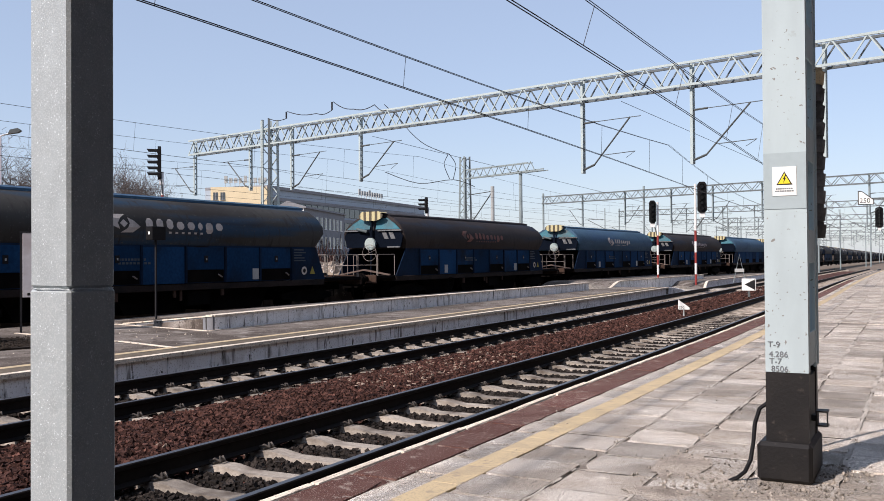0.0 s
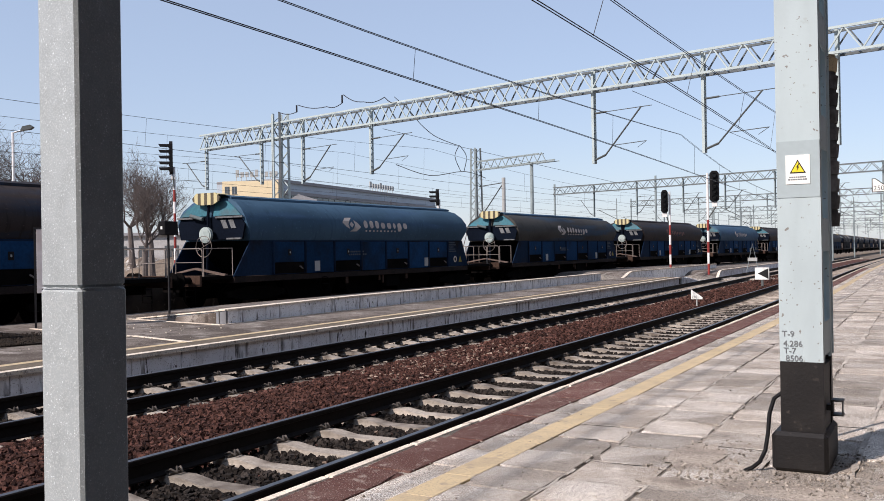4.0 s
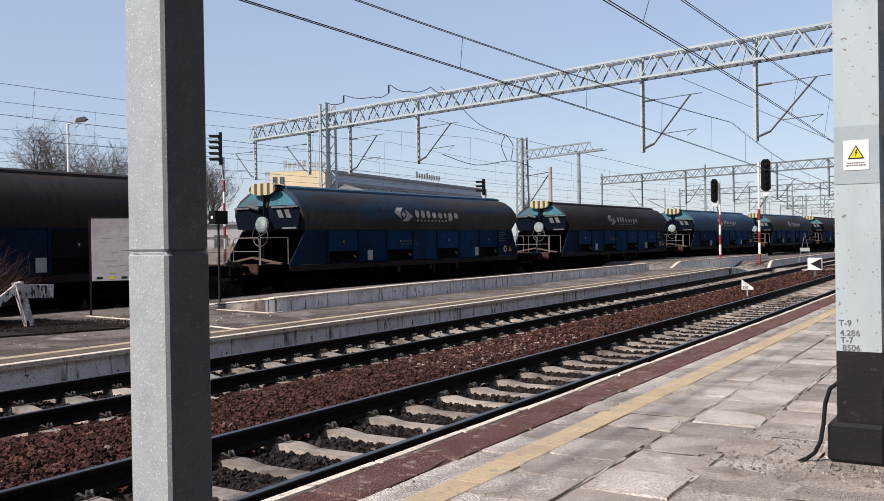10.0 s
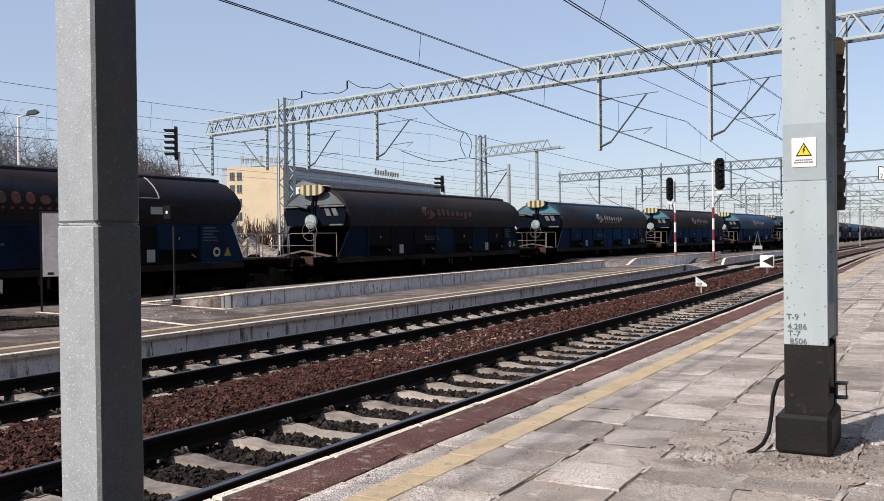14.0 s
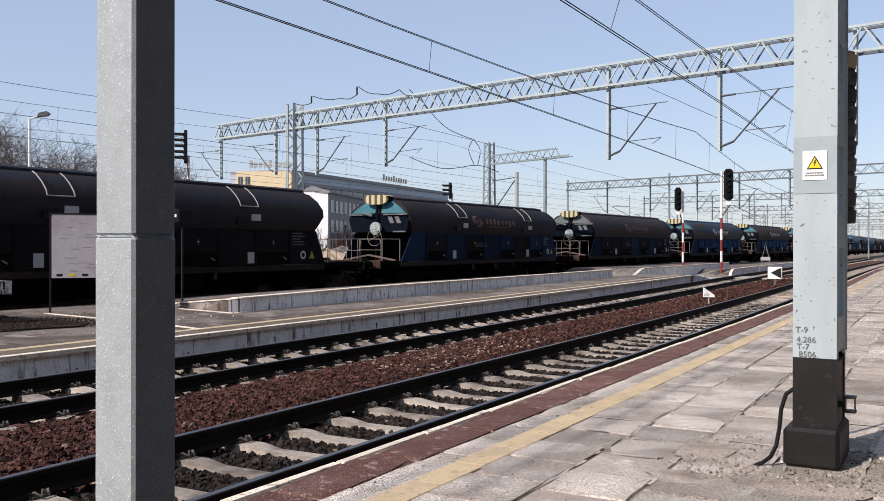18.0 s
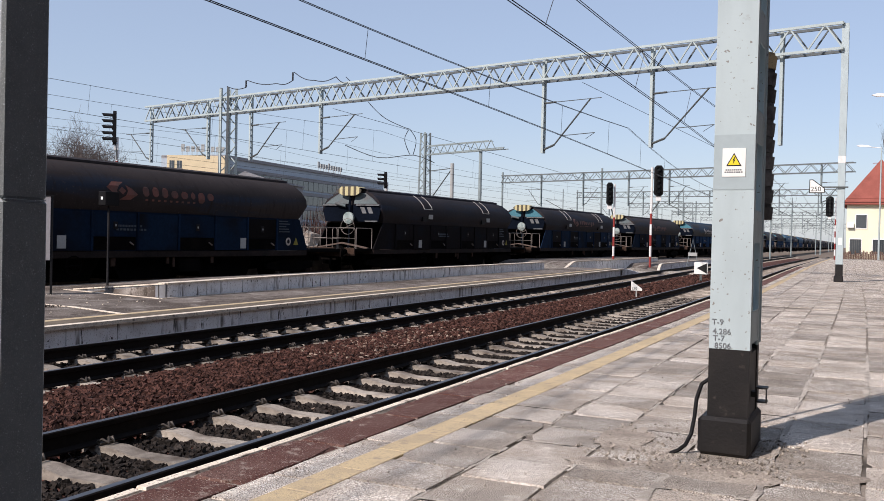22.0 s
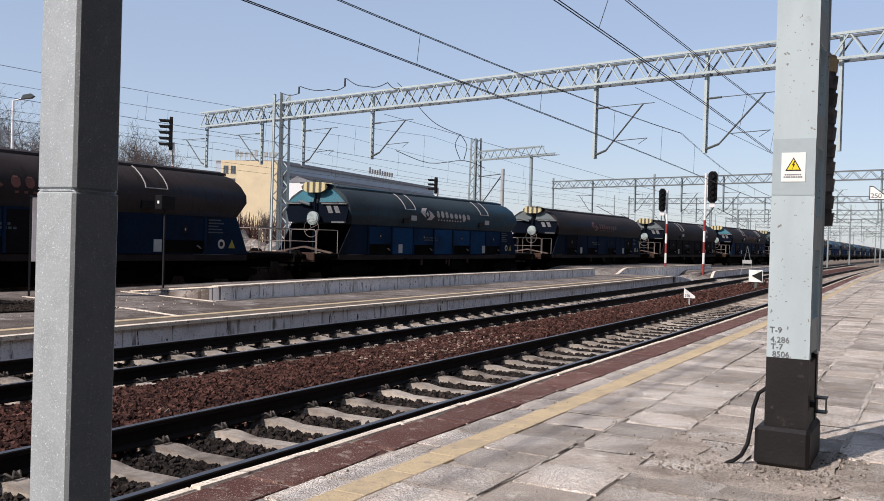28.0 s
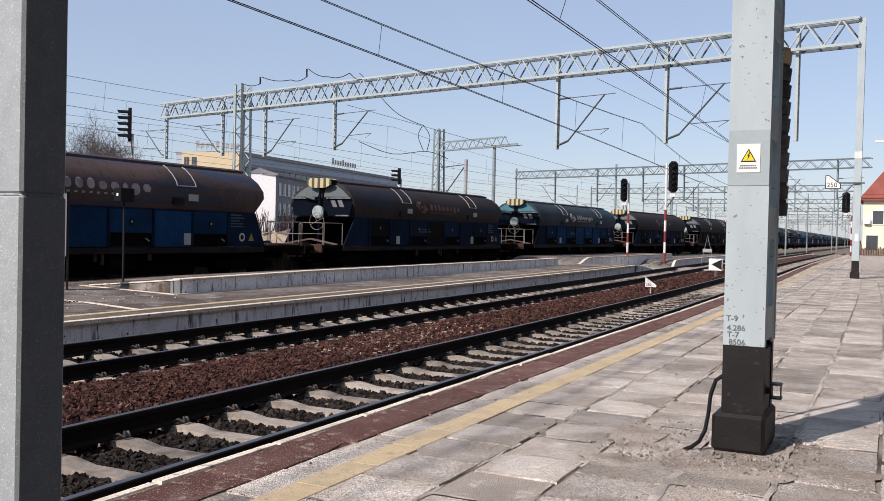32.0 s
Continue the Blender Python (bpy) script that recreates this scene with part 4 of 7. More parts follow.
def wagon(top, side, nose, logo, hoops, detail=True, dark_panels=()):
    root = thing("hopper_wagon", "", "freight wagon", group="wagons of the freight train")
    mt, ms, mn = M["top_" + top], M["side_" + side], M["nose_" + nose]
    body = part("body", body_mesh(), mt, root, smooth=True)
    bm = bmesh.new()
    prism(bm, [(-0.62, 3.47), (-0.60, 3.54), (-0.3, 3.61), (0.3, 3.61), (0.60, 3.54), (0.62, 3.47), (0.5, 3.5), (-0.5, 3.5)], -0.05, BODY + 0.26, "y")
    part("roof", bm, M["top_teal"] if top in ("teal", "grey") else mt, root, "ribbed roof hatch cover")
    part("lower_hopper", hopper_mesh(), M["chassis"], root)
    bm = bmesh.new()
    prism(bm, [(-1.30, 2.20), (-1.42, 2.66), (-1.24, 2.90), (1.24, 2.90), (1.42, 2.66), (1.30, 2.20)], -0.345, -0.28, "y")
    # shade of the inset end is in this colour
    part("end_wall", bm, M["nose_dark"], root, "navy end wall with the roof overhang's shade in its colour")
    for sx in (1, -1):
        sk = bmesh.new()
        x0, x1 = (1.36, 1.40) if sx > 0 else (-1.40, -1.36)
        prism(sk, [(-0.06, 2.152), (BODY - 0.03, 2.152), (BODY + 0.48, 1.06), (-0.84, 1.06)], x0, x1)
        skirt = part("side_skirt", sk, M["side_black"] if side == "black" else M["side_deep"], root, "lower side wall with ribs")
        if sx < 0 and not detail:
            continue
        for i, (a, b) in enumerate(zip(RIBS, RIBS[1:])):
            mm = M["side_black"] if i in dark_panels else ms
            lo = 1.45 if i % 2 == 0 else 1.06
            xa = 1.402 if sx > 0 else -1.424
            part("side_panel", B(xa, xa + 0.022, a + 0.05, b - 0.05, lo, 2.10, bev=0.006), mm, root)
            if i % 2 == 0:
                # a flat plate, the dark inside of the slot painted on
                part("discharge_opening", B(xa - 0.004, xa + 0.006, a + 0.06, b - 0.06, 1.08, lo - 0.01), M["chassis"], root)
                if detail:
                    k = 1 if sx > 0 else -1
                    part("latch_box", B(xa + 0.022 if k > 0 else xa - 0.014, xa + 0.036 if k > 0 else xa, (a + b) / 2 - 0.075, (a + b) / 2 + 0.075, 1.66, 1.86, bev=0.004), M["black"], root)
                    part("latch", B(xa + 0.036 if k > 0 else xa - 0.024, xa + 0.046 if k > 0 else xa - 0.014, (a + b) / 2 - 0.02, (a + b) / 2 + 0.02, 1.73, 1.79), M["plate"], root)
                    bm = bmesh.new()
                    bar(bm, (xa + 0.011 + k * 0.02, b - 0.30, 1.30), (xa + 0.011 + k * 0.03, b - 0.17, 1.22), 0.05, 0.03)
                    part("lever", bm, M["handrail"], root, "small pale slide lever")
        if detail:
            for y in RIBS:
                xa = 1.402 if sx > 0 else -1.46
                part("rib", B(xa, xa + 0.058, y - 0.035, y + 0.035, 1.06, 2.14, bev=0.006), M["side_deep"] if side != "black" else M["side_black"], root)
    # sill and deck
    part("sill", B(-1.40, 1.40, -0.8, BODY + 0.45, 0.86, 1.045, bev=0.01), M["sill"], root, "grimy brown sole bar")
    if detail:
        for y, w, h in ((4.9, 0.16, 0.24), (7.0, 0.10, 0.20), (7.25, 0.08, 0.3), (8.9, 0.12, 0.2)):
            part("hanger_bracket", B(1.30, 1.36, y, y + w, 0.86 - h, 0.86, bev=0.01), M["rust"], root)
    for y0, y1 in ((-2.05, -0.2), (BODY + 0.1, BODY + 2.75)):
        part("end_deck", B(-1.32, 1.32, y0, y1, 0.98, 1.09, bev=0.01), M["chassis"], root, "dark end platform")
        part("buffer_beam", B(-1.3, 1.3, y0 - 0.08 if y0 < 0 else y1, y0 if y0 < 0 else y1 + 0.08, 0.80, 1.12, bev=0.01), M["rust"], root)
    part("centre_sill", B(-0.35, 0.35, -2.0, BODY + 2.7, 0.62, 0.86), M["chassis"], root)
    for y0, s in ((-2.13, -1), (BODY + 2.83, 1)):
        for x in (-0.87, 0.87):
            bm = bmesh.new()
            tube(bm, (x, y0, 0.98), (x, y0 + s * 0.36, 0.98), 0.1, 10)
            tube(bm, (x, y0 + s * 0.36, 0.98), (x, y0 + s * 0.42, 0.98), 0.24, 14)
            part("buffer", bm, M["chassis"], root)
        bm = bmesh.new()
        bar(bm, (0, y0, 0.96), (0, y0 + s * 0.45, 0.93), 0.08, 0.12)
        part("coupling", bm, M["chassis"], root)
    # chutes added so that no lit ground shows under the wagon
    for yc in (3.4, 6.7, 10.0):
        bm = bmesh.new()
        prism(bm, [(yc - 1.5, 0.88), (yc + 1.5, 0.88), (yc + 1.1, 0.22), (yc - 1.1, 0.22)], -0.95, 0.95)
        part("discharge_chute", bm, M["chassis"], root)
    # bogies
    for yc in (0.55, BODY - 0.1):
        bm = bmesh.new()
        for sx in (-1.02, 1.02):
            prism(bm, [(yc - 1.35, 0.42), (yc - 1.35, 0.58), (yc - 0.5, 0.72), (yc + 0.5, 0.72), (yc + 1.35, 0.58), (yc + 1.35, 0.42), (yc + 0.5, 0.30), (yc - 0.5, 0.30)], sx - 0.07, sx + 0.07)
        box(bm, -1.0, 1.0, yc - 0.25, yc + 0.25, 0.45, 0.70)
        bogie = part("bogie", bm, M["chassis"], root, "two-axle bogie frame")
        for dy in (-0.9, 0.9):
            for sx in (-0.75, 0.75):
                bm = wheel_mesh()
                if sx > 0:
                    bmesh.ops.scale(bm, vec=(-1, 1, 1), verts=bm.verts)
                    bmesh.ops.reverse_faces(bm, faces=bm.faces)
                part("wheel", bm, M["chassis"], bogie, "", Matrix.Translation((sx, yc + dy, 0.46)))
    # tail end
    # end plates: own teal or grey paint, lightened for the sun on them
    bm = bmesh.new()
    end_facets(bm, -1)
    part("end_plate", bm, mn, root, "upper end plates, teal or grey paint with sunlight put in")
    bm = bmesh.new()
    prism(bm, [(-0.55, 3.40), (-0.58, 3.50), (-0.40, 3.655), (0.40, 3.655), (0.58, 3.50), (0.55, 3.40), (0.30, 3.28), (-0.30, 3.28)], -0.54, -0.48, "y")
    prism(bm, [(-0.52, 3.60), (-0.40, 3.64), (0.40, 3.64), (0.52, 3.60), (0.40, 3.61), (-0.40, 3.61)], -0.48, -0.02, "y")
    part("canopy", bm, M["stripes"], root, "striped yellow and dark warning canopy")
    bm = bmesh.new()
    tube(bm, (0, -0.52, 1.1), (0, -0.42, 3.36), 0.045, 6)
    part("canopy_post", bm, M["nose_dark"], root)
    bm = bmesh.new()
    tube(bm, (0, -0.60, 2.34), (0, -0.50, 2.34), 0.25, 20)
    tube(bm, (0, -0.62, 2.34), (0, -0.60, 2.34), 0.21, 20)
    part("disc", bm, M["disc"], root, "round pale gearbox cover on the wagon end")
    bm = bmesh.new()
    polytube(bm, [(0.06 + 0.33 * math.cos(2 * math.pi * i / 18), -0.72, 1.98 + 0.33 * math.sin(2 * math.pi * i / 18)) for i in range(19)], 0.012, 4)
    for a in (0.4, 2.0, 3.6):
        tube(bm, (0.06, -0.72, 1.98), (0.06 + 0.33 * math.cos(a), -0.72, 1.98 + 0.33 * math.sin(a)), 0.011, 4)
    part("handwheel", bm, M["handrail"], root, "brake handwheel")
    if detail:
        for sx in (-1, 1):
            bm = bmesh.new()
            box(bm, min(sx * 0.26, sx * 1.38), max(sx * 0.26, sx * 1.38), -0.42, -0.35, 2.86, 2.915)
            part("end_bracket", bm, M["end_trim"], root, "thin pale strip under the end plates")
        for xa in (0.44, 0.76):
            bm = bmesh.new()
            prism(bm, [(xa, 2.80), (xa + 0.20, 2.80), (xa + 0.32, 2.54), (xa + 0.12, 2.54)], -0.365, -0.347, "y")
            part("end_label", bm, M["end_trim"], root, "tilted grey plate on the wagon end")
        part("end_ledge", B(0.72, 1.30, -0.42, -0.345, 2.19, 2.24), M["end_trim"], root, "pale ledge above the end deck")
        bm = bmesh.new()
        tube(bm, (-0.22, -0.46, 2.84), (-0.70, -0.50, 2.96), 0.06, 10)
        part("end_cylinder", bm, M["nose_grey"], root)
    # rails on the end decks
    def deck_rails(y0, y1, mr):
        for sx in (-1, 1):
            bm = bmesh.new()
            polytube(bm, [(sx * 0.14, y0, 1.09), (sx * 0.14, y0, 1.84), (sx * 0.20, y0, 1.91), (sx * 1.16, y0, 1.91), (sx * 1.22, y0, 1.84), (sx * 1.22, y0, 1.09)], 0.017, 5)
            part("end_railing", bm, mr, root, "pale tubular end railing")
            bm = bmesh.new()
            polytube(bm, [(sx * 0.14, y0, 1.5), (sx * 1.22, y0, 1.5)], 0.011, 4)
            part("end_railing_bar", bm, mr, root)
            bm = bmesh.new()
            polytube(bm, [(sx * 1.27, y0, 1.09), (sx * 1.27, y0, 1.91), (sx * 1.27, y1, 1.91), (sx * 1.27, y1, 1.09)], 0.017, 5)
            part("side_railing", bm, mr, root)
    deck_rails(-1.95, -0.75, M["handrail"])
    if detail:
        deck_rails(BODY + 2.65, BODY + 0.75, M["handrail"])
        bm = bmesh.new()
        bar(bm, (-1.2, -0.95, 1.10), (0, -1.0, 1.30), 0.12, 0.06)
        bar(bm, (0, -1.0, 1.30), (1.2, -0.95, 1.10), 0.12, 0.06)
        part("end_brace", bm, M["deck_brown"], root, "pale sloping brace plates on the deck")
        for x in (-0.9, 0.9):
            bm = bmesh.new()
            polytube(bm, [(x - 0.2, -2.12, 1.05), (x - 0.2, -2.12, 0.3), (x + 0.2, -2.12, 0.3), (x + 0.2, -2.12, 1.05)], 0.014, 4)
            ladder = part("step_ladder", bm, M["chassis"], root)
            for k in range(3):
                bm = bmesh.new()
                tube(bm, (x - 0.2, -2.12, 0.5 + 0.2 * k), (x + 0.2, -2.12, 0.5 + 0.2 * k), 0.014, 4)
                part("rung", bm, M["chassis"], ladder)
    # lettering stands in as plain shapes
    def side_x(z):
        for (xa, za), (xb, zb) in zip(PROFILE, PROFILE[1:]):
            if zb <= z <= za:
                return xa + (xb - xa) * (za - z) / (za - zb)
        return 1.49
    if logo and detail:
        ml = M["logo_" + logo]
        def flat(bm, pts):
            """A painted shape that follows the bulging side, given as y, z pairs."""
            f = bm.faces.new([bm.verts.new((0, y, z)) for y, z in pts])
            for _, zc in PROFILE[1:-1]:
                fs = [g for g in bm.faces if min(v.co.z for v in g.verts) < zc - 1e-4 and max(v.co.z for v in g.verts) > zc + 1e-4]
                if fs:
                    geom = list({x for g in fs for x in (*g.verts, *g.edges, g)})
                    bmesh.ops.bisect_plane(bm, geom=geom, plane_co=(0, 0, zc), plane_no=(0, 0, 1))
            for v in bm.verts:
                v.co.x = side_x(v.co.z) + 0.008
        def shape(name, rows, label=""):
            bm = bmesh.new()
            for pts in rows:
                flat(bm, pts)
            bmesh.ops.recalc_face_normals(bm, faces=bm.faces)
            o = part(name, bm, ml, root, label)
            if name == "small_lettering":
                tagged(o, kind="stuff")
        c = 5.15
        shape("emblem_wing", [[(c - 0.55, 2.80), (c - 0.30, 2.96), (c + 0.10, 2.97), (c - 0.10, 2.86), (c - 0.20, 2.72), (c - 0.14, 2.56), (c - 0.34, 2.64)]], "dusty curved emblem")
        shape("emblem_wing", [[(c + 0.55, 2.64), (c + 0.30, 2.48), (c - 0.10, 2.47), (c + 0.10, 2.58), (c + 0.20, 2.72), (c + 0.14, 2.88), (c + 0.34, 2.80)]])
        shape("emblem_core", [[(c - 0.13, 2.72), (c, 2.83), (c + 0.13, 2.72), (c, 2.61)]])
        y = c + 0.75
        for w, zt, zb in ((0.24, 2.88, 2.60), (0.24, 2.88, 2.60), (0.24, 2.88, 2.60), (0.28, 2.82, 2.60), (0.28, 2.82, 2.60), (0.18, 2.82, 2.60), (0.28, 2.82, 2.50), (0.28, 2.82, 2.60)):
            q = 0.07
            shape("letter_block", [[(y, zt - q), (y + q, zt), (y + w - q, zt), (y + w, zt - q), (y + w, zb + q), (y + w - q, zb), (y + q, zb), (y, zb + q)]])
            y += w + 0.13
        shape("small_lettering", [[(6.0 + 0.24 * q, 2.53), (6.1 + 0.24 * q, 2.53), (6.1 + 0.24 * q, 2.475), (6.0 + 0.24 * q, 2.475)] for q in range(9)], "tiny lettering reduced to blocks")
    if hoops:
        for yc in (3.75, 10.2):
            for d in (-0.38, 0.38):
                bm = bmesh.new()
                polytube(bm, [(x + 0.06, yc + d, z + 0.05) for x, z in [(0.86, 3.40), (1.0, 3.33), (1.24, 3.13), (1.40, 2.93), (1.45, 2.80)]], 0.016, 5)
                part("ladder_hoop", bm, M["hoop"], root, "pale curved ladder bar over the roof")
            bm = bmesh.new()
            tube(bm, (1.51, yc - 0.38, 2.85), (1.51, yc + 0.38, 2.85), 0.014, 5)
            part("ladder_bar", bm, M["hoop"], root)
            part("maker_plate", B(1.475, 1.50, yc + 0.1, yc + 0.5, 2.42, 2.62), M["plate"], root)
            part("step_box", B(1.43, 1.52, yc - 0.5, yc - 0.1, 2.3, 2.5), M["black"], root)
    if detail:
        for y, z, w, h in ((3.05, 1.12, 0.28, 0.34), (10.2, 1.12, 0.28, 0.34)):
            part("data_card", B(1.425, 1.435, y, y + w, z, z + h), M["plate"], root, "pale data card")
        bm = bmesh.new()
        for k, (w, n) in enumerate(((0.8, 1), (0.95, 1))):
            x = 5.0
            for i in range(9):
                box(bm, 1.425, 1.432, x, x + w / 11, 1.72 - 0.1 * k, 1.78 - 0.1 * k)
                x += w / 8.2 + 0.01
        part("stencil_text", bm, M["faint_text"], root, "small unreadable stencilled lines")["kind"] = "stuff"
        bm = bmesh.new()
        for k in range(5):
            box(bm, 1.402, 1.408, 12.25, 12.25 + (0.5, 0.62, 0.4, 0.55, 0.6)[k], 2.04 - 0.09 * k, 2.08 - 0.09 * k)
        part("data_text", bm, M["faint_text"], root, "small unreadable data lines")["kind"] = "stuff"
        bm = bmesh.new()
        tube(bm, (1.402, 12.78, 1.36), (1.412, 12.78, 1.36), 0.14, 16)
        part("round_mark", bm, M["logo_white"], root)
        bm = bmesh.new()
        tube(bm, (1.412, 12.78, 1.36), (1.416, 12.78, 1.36), 0.075, 12)
        part("round_mark_core", bm, M["black"], root)
        bm = bmesh.new()
        prism(bm, [(13.08, 1.24), (13.36, 1.24), (13.22, 1.5)], 1.402, 1.412)
        part("warning_triangle", bm, M["dusty_yellow"], root, "yellow warning triangle")
        bm = bmesh.new()
        polytube(bm, [(1.42, 3.6 + 0.26 * math.cos(2 * math.pi * i / 14), 0.66 + 0.26 * math.sin(2 * math.pi * i / 14)) for i in range(15)], 0.014, 4)
        tube(bm, (1.42, 3.34, 0.66), (1.42, 3.86, 0.66), 0.015, 4)
        tube(bm, (1.3, 3.6, 0.66), (1.42, 3.6, 0.66), 0.03, 6)
        part("side_handwheel", bm, M["chassis"], root, "parking brake handwheel")
        part("air_tank", (lambda b: (tube(b, (0.7, 5.2, 0.55), (0.7, 6.8, 0.55), 0.2, 10), b)[1])(bmesh.new()), M["chassis"], root)
        part("brake_box", B(0.9, 1.3, 7.6, 8.5, 0.4, 0.84, bev=0.02), M["chassis"], root)
    return root


KINDS = {
    "a": (("brown", "blue", "teal", "pink", False), "hopper wagon with dusty brown top and blue lower panels"),
    "b": (("teal", "blue", "teal", "white", False), "hopper wagon with faded blue-green top and blue lower panels"),
    "c": (("grey", "blue", "teal", "white", False), "hopper wagon with grey-brown top, pale mark and blue lower panels"),
    "d": (("brown", "deep", "grey", "red", False, True, (0, 1, 2, 4, 6)), "grimy dark brown hopper wagon with a faded red mark"),
    "e": (("dark", "deep", "teal", "red", True, True, (0, 2, 5)), "dark hopper wagon with curved ladder bars over the roof"),
    "f": (("dark", "black", "grey", None, True), "sooty blackish hopper wagon with curved ladder bars"),
    "g": (("brown", "deep", "grey", "red", False, True, (0, 6)), "sooty brown hopper wagon with dull blue panels"),
    "h": (("green", "blue", "teal", "white", True), "hopper wagon with greenish-grey top, pale mark and ladder bars"),
    "i": (("brown", "deep", "grey", "red", True, True, (0, 3)), "brown hopper wagon with ladder bars and faded red mark"),
    "j": (("rust", "blue", "teal", "pink", True), "dusty brown hopper wagon with ladder bars, bright blue panels"),
    "k": (("brown", "blue", "teal", "red", False), "dusty brown hopper wagon with blue panels and faded red mark"),
    "p": (("brown", "deep", "grey", None, False, False), "far brown hopper wagon in the long train"),
    "q": (("teal", "blue", "teal", None, False, False), "far blue-green hopper wagon in the long train"),
    "r": (("dark", "black", "grey", None, True, False), "far blackish hopper wagon in the long train"),
}
# wagon numbers count from the tail; 0 stands ahead of the view at the start
ORDER = {0: "k", -1: "b", -2: "a", -3: "q", -4: "r", 1: "c", 2: "b", 3: "a", 4: "c", 5: "d", 6: "e", 7: "f", 8: "g", 9: "h", 10: "i", 11: "j", 12: "a"}
for k in range(-26, -4):
    ORDER[k] = "prprprr"[k % 7]
proto, WAGONS = {}, []


def wagon_pose(s):
    a, b = s + 0.6, s + BODY - 0.2
    pa, pb = Vector((train_x(a), a, train_z(a))), Vector((train_x(b), b, train_z(b)))
    d = pb - pa
    yaw, pit = math.atan2(-d.x, d.y), math.atan2(d.z, d.y)
    m = Matrix.Translation(pa) @ Euler((pit, 0, yaw)).to_matrix().to_4x4() @ Matrix.Translation((0, -0.6, 0))
    return m


for k, kind in ORDER.items():
    m = wagon_pose(train_s(0) - k * PITCH)
    if kind not in proto:
        proto[kind] = wagon(*KINDS[kind][0])
        proto[kind].matrix_basis = m
        tagged(proto[kind], KINDS[kind][1])
        WAGONS.append((proto[kind], k))
    else:
        WAGONS.append((copy_thing(proto[kind], m), k))


def motions():
    """The train rolls on, slowing down gently."""
    for ob, k in WAGONS:
        walk(ob, [(t / 2, wagon_pose(train_s(t / 2) - k * PITCH)) for t in range(0, 65)])


# ---- masts, gantries and wires ----
def channel(bm, x0, x1, y, s, z0, z1, fl=0.085, t=0.012):
    """An upright steel channel: web from x0 to x1 at y, flanges towards s."""
    prism(bm, [(x0, y), (x1, y), (x1, y + s * fl), (x1 - t, y + s * fl), (x1 - t, y + s * t), (x0 + t, y + s * t), (x0 + t, y + s * fl), (x0, y + s * fl)], z0, z1, "z")


def twin_mast(label, x, y, top, m_paint, detail):
    """Two channels held apart by battens on a black base; x, y: front left corner."""
    w, d = 0.242, 0.46
    root = thing("catenary_mast", label, "mast", Matrix.Translation((x, y, 0)), group="catenary masts of paired channels")
    for nm, z0, z1, mm in (("channel", 0.648, top, m_paint), ("channel_foot", 0.2, 0.648, M["black_paint"])):
        for yy, s in ((0.0, 1), (d, -1)):
            bm = bmesh.new()
            channel(bm, 0, w, yy, s, z0, z1)
            part(nm, bm, mm, root)
    n, k = int((top - 0.75) / 0.62), 0
    src = None
    for i in range(n):
        z = 0.78 + 0.62 * i
        for xx in (0.002, w - 0.010):
            m = Matrix.Translation((xx, d / 2, z))
            if src is None:
                src = part("batten", B(0, 0.008, -d / 2 + 0.01, d / 2 - 0.01, -0.10, 0.10), m_paint, root, "", m)
            else:
                share("batten", src, root, m)
    bm = bmesh.new()
    box(bm, -0.048, w + 0.022, -0.05, d + 0.04, 0.0, 0.235, bev=0.022)
    part("base_block", bm, M["black_paint"], root, "black painted concrete base")
    part("foot_filling", B(0.006, w - 0.006, 0.014, d - 0.014, 0.23, 0.62), M["black_paint"], root, "black filled foot between the channels")
    return root


near_mast = twin_mast("light grey steel catenary mast with black base on the platform", -0.948, 5.80, 9.4, M["grey_paint"], True)
part("rear_flange", B(0.232, 0.252, 0.448, 0.4585, 0.66, 9.35, bev=0.002), M["grey_paint"], near_mast, "sunlit rear flange plate")
part("paint_patch", B(0.001, 0.241, -0.0035, 0.0, 1.622, 1.957), M["grey_paint2"], near_mast, "darker grey paint patch")
sg = part("warning_sign", B(0.052, 0.188, -0.0075, -0.0035, 1.70, 1.873, bev=0.001), M["sign_white"], near_mast, "white high-voltage warning sign")
bm = bmesh.new()
prism(bm, [(0.075, 1.765), (0.165, 1.765), (0.12, 1.845)], -0.0092, -0.0075, "y")
part("sign_triangle_border", bm, M["ink"], sg)
bm = bmesh.new()
prism(bm, [(0.085, 1.7715), (0.155, 1.7715), (0.12, 1.834)], -0.0105, -0.0092, "y")
part("sign_triangle", bm, M["sign_yellow"], sg, "yellow triangle")
bm = bmesh.new()
prism(bm, [(0.124, 1.822), (0.112, 1.799), (0.119, 1.799), (0.114, 1.776), (0.128, 1.804), (0.121, 1.804), (0.130, 1.822)], -0.0118, -0.0105, "y")
part("sign_bolt", bm, M["ink"], sg)
for k, (a, b) in enumerate(((0.072, 0.168), (0.066, 0.174))):
    bm = bmesh.new()
    for i in range(8):
        u = a + (b - a) * i / 8
        box(bm, u, u + (b - a) / 8 - 0.003, -0.0086, -0.0075, 1.738 - 0.014 * k, 1.746 - 0.014 * k)
    part("sign_small_print", bm, M["marker_ink"], sg, "unreadable small print bars")
for s, xx, z in (("T-9", 0.014, 0.797), ("4.286", 0.020, 0.739), ("T-7", 0.022, 0.697), ("8506", 0.032, 0.652)):
    writing("stencil_writing", s, 0.049, M["marker_ink"], near_mast, Matrix.Translation((xx, -0.002, z)) @ Euler((radians(90), 0, 0)).to_matrix().to_4x4(), "grey hand-painted track numbers")
bm = bmesh.new()
box(bm, 0.262, 0.272, 0.15, 0.24, 0.315, 0.41)
box(bm, 0.272, 0.33, 0.15, 0.24, 0.40, 0.41)
